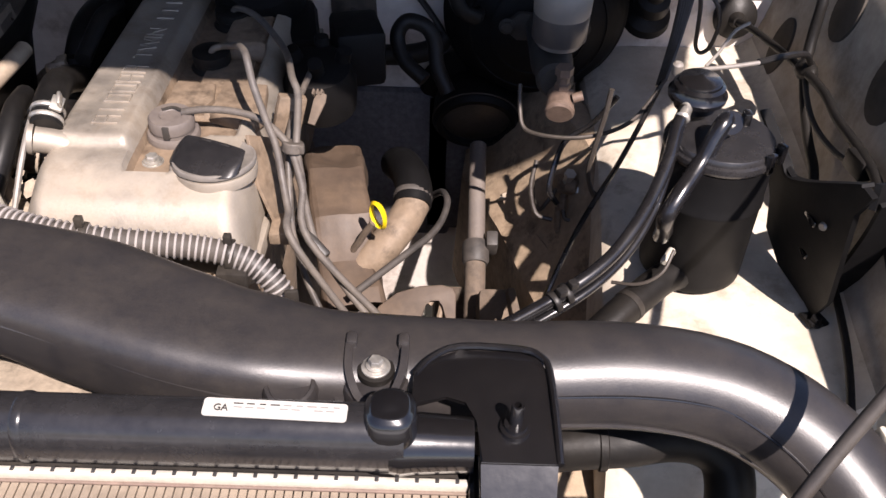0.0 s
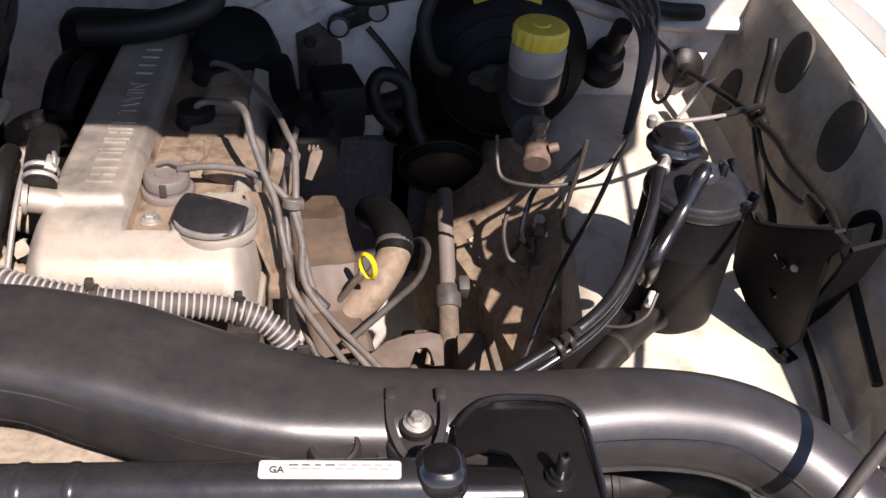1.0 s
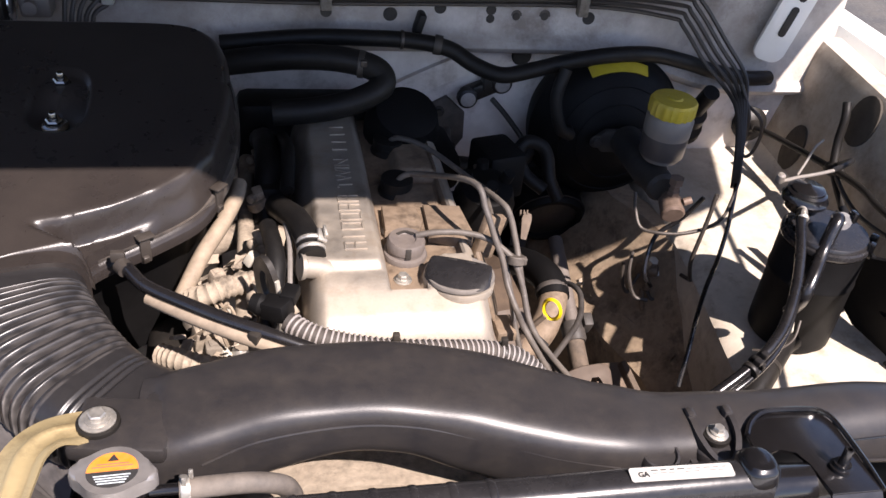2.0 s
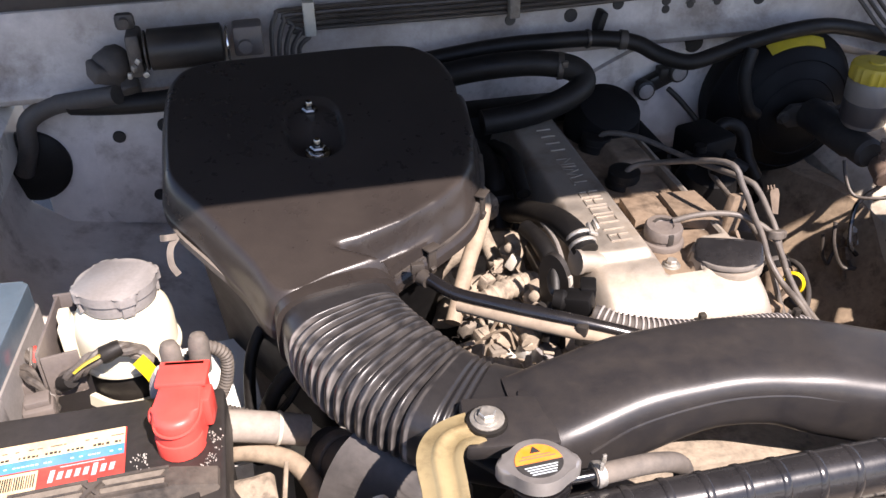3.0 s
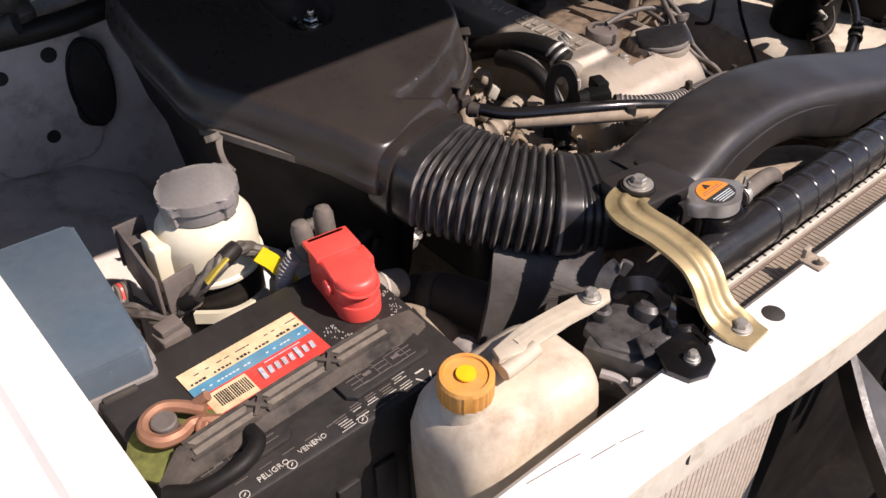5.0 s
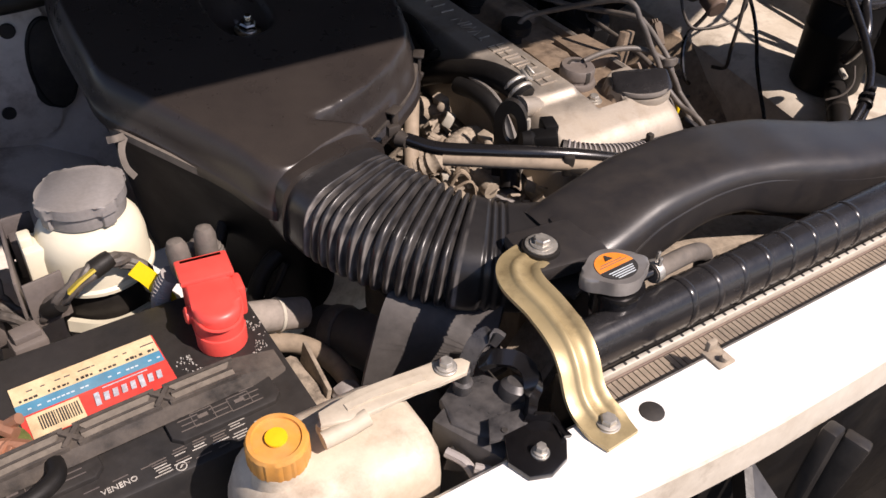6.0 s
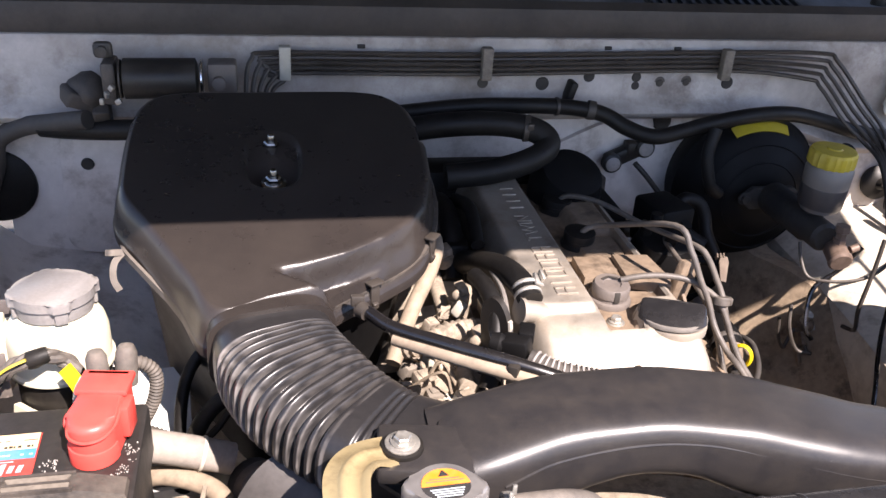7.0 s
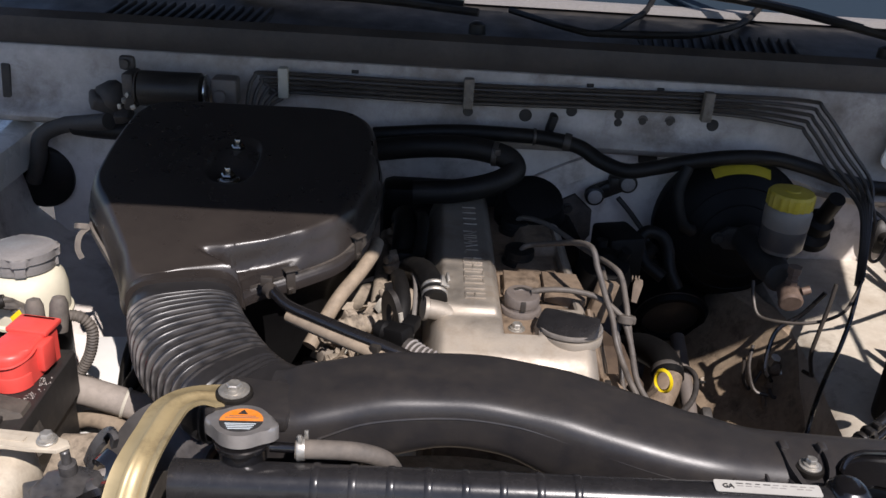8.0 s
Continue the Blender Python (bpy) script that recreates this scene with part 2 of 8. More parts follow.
    "cream_label": material("cream_label", (0.68, 0.54, 0.33), 0.5, vary=0.2, grain=90, bump=0.03, dust=0.5, dust_color=(0.45, 0.27, 0.12), dust_scale=40, stain=0.5, stain_color=(0.12, 0.08, 0.05)),
    "blue_label": material("blue_label", (0.05, 0.23, 0.36), 0.5, vary=0.25, grain=90, bump=0.02, dust=0.4, dust_color=(0.25, 0.28, 0.27), dust_scale=40, stain=0.3),
    "red_label": material("red_label", (0.60, 0.045, 0.035), 0.45, vary=0.2, grain=90, bump=0.02, dust=0.3, dust_color=(0.40, 0.14, 0.09), dust_scale=40),
    "silver_print": material("silver_print", (0.55, 0.60, 0.62), 0.4, vary=0.1, grain=80, bump=0.0),
    "asphalt": material("dusty_asphalt", (0.07, 0.068, 0.065), 0.9, vary=0.4, grain=60, bump=0.5, dust=0.5, dust_color=(0.22, 0.19, 0.15), dust_scale=1.5),
    "seal": material("rubber_seal", (0.032, 0.027, 0.024), 0.6, vary=0.2, grain=120, dust=0.3, dust_color=(0.15, 0.12, 0.10)),
    "cowl": material("cowl_plastic", (0.014, 0.015, 0.018), 0.5, spec=0.3, vary=0.15, grain=200, bump=0.05, dust=0.12),
    "chrome": material("chrome_trim", (0.75, 0.75, 0.76), 0.16, metal=1.0, vary=0.05, grain=60, bump=0.02, dust=0.1),
    "tan_hose": material("tan_hose", (0.25, 0.195, 0.14), 0.7, vary=0.3, grain=120, bump=0.1, dust=0.5),
    "pipe": material("brake_pipe", (0.050, 0.042, 0.036), 0.42, metal=0.3, vary=0.2, grain=150, dust=0.15, dust_color=(0.16, 0.13, 0.10)),
    "pale_clip": material("pale_plastic_clip", (0.46, 0.43, 0.36), 0.55, vary=0.12, grain=120, dust=0.35),
    "reservoir": material("cloudy_reservoir_plastic", (0.15, 0.138, 0.134), 0.4, vary=0.1, grain=60, bump=0.03, dust=0.3),
    "fluid": material("reservoir_dark_fluid", (0.05, 0.044, 0.045), 0.35, vary=0.1, grain=60, dust=0.1),
}


def lay_dust(m, color):
    """Mixes a layer of dust into a material where the mesh carries it."""
    n, l = m.node_tree.nodes, m.node_tree.links
    b = n["Principled BSDF"]
    where = n.new("ShaderNodeAttribute")
    where.attribute_name = "dust"
    for sock, value in ((b.inputs["Base Color"], (*color, 1.0)), (b.inputs["Roughness"], 0.85)):
        was = sock.links[0].from_socket
        x = n.new("ShaderNodeMix")
        x.data_type = "RGBA" if sock.name == "Base Color" else "FLOAT"
        a, c, out = (x.inputs[6], x.inputs[7], x.outputs[2]) if x.data_type == "RGBA" else (x.inputs[2], x.inputs[3], x.outputs[0])
        l.new(where.outputs["Fac"], x.inputs[0])
        l.new(was, a)
        c.default_value = value
        l.new(out, sock)


lay_dust(M["bellows"], (0.30, 0.272, 0.25))
glass = bpy.data.materials.new("windscreen_glass")
glass.use_nodes = True
glass.node_tree.nodes["Principled BSDF"].inputs["Base Color"].default_value = (0.02, 0.03, 0.04, 1)
glass.node_tree.nodes["Principled BSDF"].inputs["Roughness"].default_value = 0.04
M["glass"] = glass


# ---- mesh helpers ----
def finish(bm, sharp=38):
    bmesh.ops.remove_doubles(bm, verts=bm.verts, dist=1e-6)
    bmesh.ops.recalc_face_normals(bm, faces=bm.faces)
    for f in bm.faces:
        f.smooth = True
    lim = radians(sharp)
    for e in bm.edges:
        e.smooth = len(e.link_faces) == 2 and e.calc_face_angle(0) < lim
    return bm


def part(name, bm, mat, parent=None, label="", sharp=38):
    """Links a bmesh as one mesh object, in world coordinates, under a thing or a part."""
    finish(bm, sharp)
    me = bpy.data.meshes.new(name)
    bm.to_mesh(me)
    bm.free()
    me.materials.append(M[mat])
    ob = new(name, me)
    if parent is not None:
        ob.parent = parent
        if parent.type == "EMPTY":
            ob.matrix_parent_inverse = Matrix.Translation(-parent.location)
    if label:
        ob["label"] = label
    return ob


def thing(name, at, label, category, group="", kind=""):
    ob = new(name)
    ob.empty_display_size = 0.02
    ob.location = at
    return tagged(ob, label, category, group, kind)


def solo(name, bm, mat, label, category, group="", kind="", sharp=38):
    return tagged(part(name, bm, mat, None, label, sharp), label, category, group, kind)


def V(*c):
    return Vector(c)


def join(*bms):
    """One bmesh out of several."""
    out = bmesh.new()
    for b in bms:
        me = bpy.data.meshes.new("tmp")
        b.to_mesh(me)
        b.free()
        out.from_mesh(me)
        bpy.data.meshes.remove(me)
    return out


def moved(bm, m):
    bmesh.ops.transform(bm, matrix=m, verts=bm.verts)
    return bm


def box(c, s, bevel=0.003, rot=(0, 0, 0), seg=2):
    bm = bmesh.new()
    bmesh.ops.create_cube(bm, size=1)
    bmesh.ops.scale(bm, vec=s, verts=bm.verts)
    if bevel:
        bmesh.ops.bevel(bm, geom=bm.edges[:], offset=min(bevel, min(s) * 0.45), segments=seg, profile=0.5, affect="EDGES")
    return moved(bm, pose(*c, *rot))


def prism(outline, z0, z1, bevel=0.0, m=None, seg=2):
    """A flat outline made thick from z0 to z1."""
    bm = bmesh.new()
    lo = [bm.verts.new((x, y, z0)) for x, y in outline]
    hi = [bm.verts.new((x, y, z1)) for x, y in outline]
    k = len(outline)
    bm.faces.new(lo[::-1])
    top = bm.faces.new(hi)
    for i in range(k):
        bm.faces.new((lo[i], lo[(i + 1) % k], hi[(i + 1) % k], hi[i]))
    if bevel:
        bmesh.ops.bevel(bm, geom=list(top.edges), offset=bevel, segments=seg, profile=0.5, affect="EDGES")
    if m is not None:
        moved(bm, m)
    return bm


def smooth_path(pts, per=6):
    """Catmull-Rom through the points."""
    pts = [Vector(p) for p in pts]
    if len(pts) < 3:
        return [pts[0].lerp(pts[-1], i / per) for i in range(per + 1)]
    ext = [2 * pts[0] - pts[1], *pts, 2 * pts[-1] - pts[-2]]
    out = []
    for i in range(1, len(ext) - 2):
        a, b, c, d = ext[i - 1:i + 3]
        for k in range(per):
            t = k / per
            out.append(0.5 * ((2 * b) + (c - a) * t + (2 * a - 5 * b + 4 * c - d) * t * t + (3 * b - a - 3 * c + d) * t ** 3))
    out.append(pts[-1].copy())
    return out


def frames_along(path, up=None):
    """Tangent and two normals at each point, with little twist."""
    res = []
    prev = None
    for i, p in enumerate(path):
        t = (path[min(i + 1, len(path) - 1)] - path[max(i - 1, 0)]).normalized()
        if up is not None:
            side = t.cross(Vector(up)).normalized()
        elif prev is None:
            side = t.cross(Vector((0, 0, 1)) if abs(t.z) < 0.9 else Vector((0, 1, 0))).normalized()
        else:
            side = (prev - t * prev.dot(t)).normalized()
        prev = side
        res.append((p, t, side, side.cross(t).normalized()))
    return res


def loft(rings, cap=True, closed=False):
    bm = bmesh.new()
    vs = [[bm.verts.new(p) for p in r] for r in rings]
    k = len(vs[0])
    span = len(vs) if closed else len(vs) - 1
    for i in range(span):
        a, b = vs[i], vs[(i + 1) % len(vs)]
        for j in range(k):
            bm.faces.new((a[j], a[(j + 1) % k], b[(j + 1) % k], b[j]))
    if cap and not closed:
        bm.faces.new(vs[0][::-1])
        bm.faces.new(vs[-1])
    return bm


def tube(pts, r, seg=10, per=6, ridge=0.0, pitch=0.006, smooth=True, r2=None):
    """A round tube through the points; r may run from r to r2; ridge and pitch make it corrugated."""
    path = smooth_path(pts, per) if smooth else [Vector(p) for p in pts]
    if ridge:
        dense, step = [path[0]], pitch / 4
        left = step
        for a, b in zip(path, path[1:]):
            length, at = (b - a).length, 0.0
            while length - at >= left:
                at += left
                dense.append(a.lerp(b, at / length))
                left = step
            left -= length - at
        path = dense
    n = len(path)
    rings = []
    for i, (p, t, u, v) in enumerate(frames_along(path)):
        rad = r if r2 is None else r + (r2 - r) * i / (n - 1)
        if ridge:
            rad -= (0.0, ridge * 0.6, ridge, ridge * 0.6)[i % 4]
        rings.append([p + (u * math.cos(a) + v * math.sin(a)) * rad for a in (2 * math.pi * j / seg for j in range(seg))])
    return loft(rings)


def lathe(profile, at=(0, 0, 0), axis=(0, 0, 1), seg=28, ripple=0.0, teeth=0, tooth_from=None):
    """Turns a profile of (radius, height) about an axis."""
    q = Vector((0, 0, 1)).rotation_difference(Vector(axis).normalized()).to_matrix().to_4x4()
    m = Matrix.Translation(at) @ q
    rings = []
    for i, (r, h) in enumerate(profile):
        ring = []
        for j in range(seg):
            a = 2 * math.pi * j / seg
            rr = max(r, 1e-4)
            if ripple and tooth_from and tooth_from[0] <= i <= tooth_from[1]:
                rr *= 1 + ripple * (1 if math.sin(a * teeth) > 0 else -1)
            ring.append(m @ Vector((rr * math.cos(a), rr * math.sin(a), h)))
        rings.append(ring)
    return loft(rings)


def superring(c, u, v, a, b, n=2.0, k=28):
    out = []
    for j in range(k):
        th = 2 * math.pi * j / k
        cs, sn = math.cos(th), math.sin(th)
        out.append(c + u * (a * math.copysign(abs(cs) ** (2 / n), cs)) + v * (b * math.copysign(abs(sn) ** (2 / n), sn)))
    return out


def channel(stations, k=28, per=5, up=(0, 0, 1), cap=True):
    """A duct through stations of (centre, half width, half height, squareness)."""
    cs = smooth_path([s[0] for s in stations], per)
    n = len(stations)
    rings = []
    for i, (p, t, u, v) in enumerate(frames_along(cs, up)):
        f = i / per
        j = min(int(f), n - 2)
        f -= j
        f = f * f * (3 - 2 * f)
        vals = [stations[j][q] + (stations[j + 1][q] - stations[j][q]) * f for q in (1, 2, 3)]
        rings.append(superring(p, u, v, *vals, k=k))
    return loft(rings, cap)


def bolt(at, axis=(0, 0, 1), r=0.006, washer=0.0, h=0.005):
    """A hexagon head on a flange, and a washer under it."""
    prof_f = [(r * 1.35, 0), (r * 1.35, 0.0015), (r * 1.1, 0.002)]
    b = join(lathe(prof_f, at, axis, 20),
             lathe([(r, 0.0015), (r, h), (r * 0.85, h + 0.001)], at, axis, 6))
    if washer:
        b = join(b, lathe([(washer, -0.002), (washer, -0.0003), (washer * 0.95, 0.0)], at, axis, 24))
    return b


def plate(pts2, m, thick=0.002, bevel=0.0006):
    return prism(pts2, 0, thick, bevel, m)


def ribbon(pts, width, thick, across=(0, 1, 0), per=6, smooth=True):
    """A flat strip bent along the points; across is its width's direction."""
    path = smooth_path(pts, per) if smooth else [Vector(p) for p in pts]
    rings = []
    for p, t, _, _ in frames_along(path):
        a = Vector(across)
        a = (a - t * a.dot(t)).normalized()
        nrm = t.cross(a).normalized()
        w, h = a * width / 2, nrm * thick / 2
        rings.append([p + w + h, p - w + h, p - w - h, p + w - h])
    return loft(rings)


def words(body, size, m, mat, parent, name="lettering", depth=0.0004, align="CENTER"):
    cu = bpy.data.curves.new(name, "FONT")
    cu.body, cu.size, cu.extrude, cu.align_x, cu.align_y = body, size, depth, align, "CENTER"
    cu.resolution_u = 2
    tmp = bpy.data.objects.new("tmp", cu)
    me = bpy.data.meshes.new_from_object(tmp)
    bpy.data.objects.remove(tmp)
    bpy.data.curves.remove(cu)
    bm = bmesh.new()
    bm.from_mesh(me)
    bpy.data.meshes.remove(me)
    return part(name, moved(bm, m), mat, parent)


def disc(at, axis, r, h=0.002, seg=20):
    return lathe([(r, 0), (r, h * 0.6), (r * 0.9, h)], at, axis, seg)


def rounded(w, h, r, k=5, cx=0.0, cy=0.0):
    out = []
    for sx, sy, a0 in ((1, 1, 0), (-1, 1, 90), (-1, -1, 180), (1, -1, 270)):
        for i in range(k + 1):
            a = radians(a0 + 90 * i / k)
            out.append((cx + sx * (w / 2 - r) + r * math.cos(a), cy + sy * (h / 2 - r) + r * math.sin(a)))
    return out


def crumple(bm, amp=0.004, scale=30.0, cuts=2):
    """Uneven, dented surface."""
    if cuts:
        bmesh.ops.subdivide_edges(bm, edges=bm.edges[:], cuts=cuts, use_grid_fill=True)
    bm.normal_update()
    for v in bm.verts:
        v.co += v.normal * noise.fractal(v.co * scale, 1.0, 2.0, 3) * amp
    return bm

# ---- the large structure: ground, body panels round the engine bay ----
def profile_x(profile, x0, x1, n=2, shift=None):
    """A (y, z) outline drawn out along x."""
    rings = []
    for i in range(n):
        x = x0 + (x1 - x0) * i / (n - 1)
        rings.append([Vector((x, y, z)) + (Vector(shift(x)) if shift else Vector()) for y, z in profile])
    return loft(rings)


def profile_y(profile, y0, y1, n=2, shift=None):
    """An (x, z) outline drawn out along y."""
    rings = []
    for i in range(n):
        y = y0 + (y1 - y0) * i / (n - 1)
        rings.append([Vector((x, y, z)) + (Vector(shift(y)) if shift else Vector()) for x, z in profile])
    return loft(rings)


def smoothstep(v):
    v = max(0.0, min(1.0, v))
    return v * v * (3 - 2 * v)


g = bmesh.new()
bmesh.ops.create_grid(g, x_segments=8, y_segments=8, size=60)
solo("ground", g, "asphalt", "grey asphalt yard under the pickup", "ground", kind="structure")

solo("floor", box((-0.2, 0.66, 0.40), (1.40, 0.86, 0.03), 0.004), "dark", "dark underside tray of the engine bay", "floor", kind="structure")

# firewall: main sheet, pressed ledge under the cowl, raised panel on the passenger side
fw = solo("wall_north", box((-0.2, 1.075, 0.76), (1.36, 0.03, 0.70), 0.004), "white_dusty", "dusty white sheet-metal firewall with plugs and pressings", "wall", kind="structure")
ledge = [(1.10, 1.085), (1.048, 1.098), (1.030, 1.106), (1.026, 1.113), (1.030, 1.119), (1.040, 1.123), (1.048, 1.135), (1.050, 1.195), (1.056, 1.206), (1.075, 1.210), (1.10, 1.210)]
def ledge_mesh():
    rings = []
    for i in range(40):
        x = -0.94 + 1.40 * i / 39
        fall = -0.058 * smoothstep((x - 0.07) / 0.26)
        rings.append([Vector((x, y, z + (fall if z < 1.13 else fall * 0.25 if z < 1.14 else 0))) for y, z in ledge])
    return loft(rings)


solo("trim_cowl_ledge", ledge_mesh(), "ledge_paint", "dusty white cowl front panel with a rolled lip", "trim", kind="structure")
part("pressed_panel", prism(rounded(0.128, 0.176, 0.022, 6), 0, 0.010, 0.004, pose(-0.745, 1.0605, 1.003, 90, 3, 0), 3), "white_dusty", fw)
part("access_hole", prism(rounded(0.046, 0.110, 0.022, 6), 0, 0.004, 0.001, pose(-0.681, 1.0505, 1.004, 90, 4, 0)), "dark", fw, "black oval opening with a rubber rim")
part("opening_rim", tube([(-0.681 + 0.024 * math.cos(radians(q)), 1.049, 1.004 + 0.056 * math.sin(radians(q))) for q in range(-90, 271, 30)], 0.003, 8), "rubber", fw)
part("stiffening_rib", ribbon([(-0.20, 1.055, 1.02), (-0.10, 1.055, 1.07), (-0.02, 1.055, 1.10)], 0.03, 0.01, (0, 0, 1)), "white_dusty", fw)
for hx, hy, hz, hr in ((-0.775, 1.050, 1.043, 0.008), (-0.741, 1.050, 0.955, 0.008), (-0.718, 1.050, 1.053, 0.009), (-0.252, 1.060, 1.085, 0.009), (0.0, 1.060, 1.090, 0.014)):
    part("rubber_plug", disc((hx, hy, hz), (0, -1, 0), hr, 0.003), "dark", fw)
# dark panels added over bare sheet: the lower firewall's shade put into colour
part("shade_panel", box((-0.12, 1.052, 0.755), (0.30, 0.020, 0.24), 0.008), "felt", fw, "dull grey panel holding the lower firewall's shade")
part("shade_panel", box((0.125, 1.052, 0.772), (0.27, 0.020, 0.25), 0.008), "felt", fw, "dull grey panel holding the lower firewall's shade")
part("large_grommet", lathe([(0.048, 0), (0.048, 0.006), (0.042, 0.010), (0.0, 0.010)], (-0.888, 1.060, 1.012), (0, -1, 0), 32), "rubber", fw)
part("slot", box((-0.915, 1.049, 1.152), (0.013, 0.006, 0.056), 0.003, (0, 4, 0)), "dark", fw)

# inner wing and wheelhouse, passenger side
lw = [(-0.96, 0.42), (-0.96, 1.07), (-0.925, 1.07), (-0.915, 1.03), (-0.90, 0.96), (-0.86, 0.925), (-0.72, 0.90), (-0.66, 0.86), (-0.63, 0.75), (-0.62, 0.60), (-0.66, 0.42)]
solo("wall_west", profile_y(lw, 0.70, 1.06, 8, lambda y: (0, 0, -0.30 * smoothstep((0.82 - y) / 0.2) if y < 0.82 else 0)), "white_dusty", "dusty white inner wing over the passenger wheelhouse", "wall", kind="structure")
solo("wall_west_front", box((-0.945, 0.50, 0.74), (0.03, 0.46, 0.64), 0.004), "white_dusty", "white inner wing panel beside the battery", "wall", kind="structure")

solo("wall_west_apron", box((-0.668, 0.665, 0.925), (0.070, 0.17, 0.006), 0.002, (4, 0, 6)), "white_paint", "white apron sheet beside the steering fluid reservoir", "wall", kind="structure")

# inner wing and wheelhouse, driver side
rw = [(0.190, 0.60), (0.186, 0.86), (0.190, 0.895), (0.206, 0.909), (0.25, 0.913), (0.34, 0.914), (0.385, 0.918), (0.402, 0.930), (0.410, 0.955), (0.437, 1.080), (0.445, 1.096), (0.48, 1.096), (0.48, 0.60)]
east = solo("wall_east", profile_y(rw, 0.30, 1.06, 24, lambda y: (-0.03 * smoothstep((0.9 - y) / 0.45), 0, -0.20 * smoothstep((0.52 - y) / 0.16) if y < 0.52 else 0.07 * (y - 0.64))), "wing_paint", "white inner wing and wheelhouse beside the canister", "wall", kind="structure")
# upright faces get a darker paint: grime plus the wall's shade in colour
east.data.materials.append(M["wing_grime_shade"])
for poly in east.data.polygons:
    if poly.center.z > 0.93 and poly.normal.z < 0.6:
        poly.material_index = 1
for ox, oy, oz, ow, oh in ((0.432, 0.892, 1.076, 0.027, 0.036), (0.4248, 0.748, 1.066, 0.030, 0.038), (0.411, 0.985, 0.985, 0.022, 0.036)):
    part("blanking_plug", prism([(ow * math.cos(radians(q)), oh * math.sin(radians(q))) for q in range(0, 360, 15)], -0.0012, 0.0030, 0.0003, Matrix(((0, 0.21, -0.98, ox), (1, 0.0, 0, oy), (0, 0.98, 0.21, oz), (0, 0, 0, 1)))), "plug_grey", east, "dull oval rubber blanking plug")
apron = [(0.230, 0.60), (0.230, 0.900), (0.186, 0.903), (0.176, 0.887), (0.161, 0.852), (0.141, 0.816), (0.119, 0.789), (0.096, 0.768), (0.088, 0.60)]
solo("wall_east_apron", profile_y(apron, 0.52, 1.055, 20, lambda y: (max(-0.05, min(0.04, -0.35 * (y - 0.853))) + 0.004 * math.sin(y * 31), 0, 0.05 * (y - 0.70) + 0.004 * math.sin(y * 43))), "white_muddy", "mud-stained inner apron below the master cylinder", "wall", kind="structure")

# outer wings
lf = [(-0.897, 1.03), (-0.897, 1.078), (-0.905, 1.084), (-0.935, 1.084), (-0.94, 1.078), (-0.965, 1.078), (-0.97, 1.088), (-1.02, 1.07), (-1.06, 0.98), (-1.08, 0.55), (-1.06, 0.55), (-1.04, 0.97), (-1.0, 1.03)]
solo("fender", profile_y(lf, 0.16, 1.30, 8), "white_paint", "white front wing with a rolled edge on the battery side", "fender", kind="structure")
rf = [(0.448, 1.06), (0.448, 1.104), (0.455, 1.110), (0.482, 1.110), (0.488, 1.092), (0.530, 1.092), (0.536, 1.112), (0.58, 1.116), (0.64, 1.07), (0.67, 0.96), (0.68, 0.55), (0.66, 0.55), (0.645, 0.95), (0.60, 1.03)]
solo("fender", profile_y(rf, 0.25, 1.30, 10, lambda y: (-0.036 * smoothstep((0.95 - y) / 0.5), 0, 0)), "white_paint", "white front wing with a gutter on the driver side", "fender", kind="structure")

# radiator support beam
rs = [(0.289, 1.035), (0.289, 1.060), (0.284, 1.066), (0.246, 1.066), (0.2415, 1.0645), (0.239, 1.060), (0.2375, 1.046), (0.237, 1.034), (0.239, 1.032), (0.242, 1.046), (0.246, 1.056), (0.275, 1.056), (0.28, 1.035)]
def beam_mesh(rs):
    rings = []
    for i in range(40):
        x = -0.93 + 1.35 * i / 39
        d = -0.018 * smoothstep((x + 0.70) / 0.3)
        rings.append([Vector((x, y + (d if y < 0.26 else 0), z)) for y, z in rs])
    return loft(rings)


beam = solo("radiator_support", beam_mesh(rs), "white_paint", "white painted radiator support beam across the nose", "beam", kind="structure")
part("front_lip", beam_mesh([(0.2405, 1.0615), (0.2375, 1.0595), (0.2360, 1.046), (0.2355, 1.031), (0.2368, 1.031), (0.2372, 1.046), (0.2388, 1.059)]), "wing_paint", beam, "dust-stained front lip of the beam")
part("drain_hole", disc((-0.622, 0.2345, 1.049), (0, -1, 0.1), 0.0045, 0.0012), "dark", beam)
for (ax, ay), (bx, by) in (((-0.723, 0.2800), (-0.700, 0.2770)), ((-0.699, 0.2769), (-0.682, 0.2740)), ((-0.680, 0.2672), (-0.660, 0.2645)), ((-0.657, 0.2640), (-0.638, 0.2600))):
    part("scratch", ribbon([(ax, ay, 1.0663), (bx, by, 1.0663)], 0.0007, 0.0004, (0, 1, 0)), "grey_plastic", beam)
part("hole_rim", disc((-0.484, 0.268, 1.0655), (0, 0, 1), 0.0085, 0.0012), "dark", beam)

# cowl: seal, plastic grille, windscreen
solo("trim_hood_seal", profile_x([(1.060, 1.207), (1.054, 1.222), (1.058, 1.244), (1.072, 1.252), (1.090, 1.246), (1.096, 1.222), (1.09, 1.207)], -0.98, 0.50, 16), "seal", "black rubber hood seal along the cowl", "seal", kind="structure")
cowl = solo("trim_cowl", profile_x([(1.090, 1.205), (1.092, 1.232), (1.20, 1.246), (1.30, 1.262), (1.30, 1.20)], -0.98, 0.56, 4), "cowl", "black plastic cowl panel under the windscreen", "cowl", kind="structure")
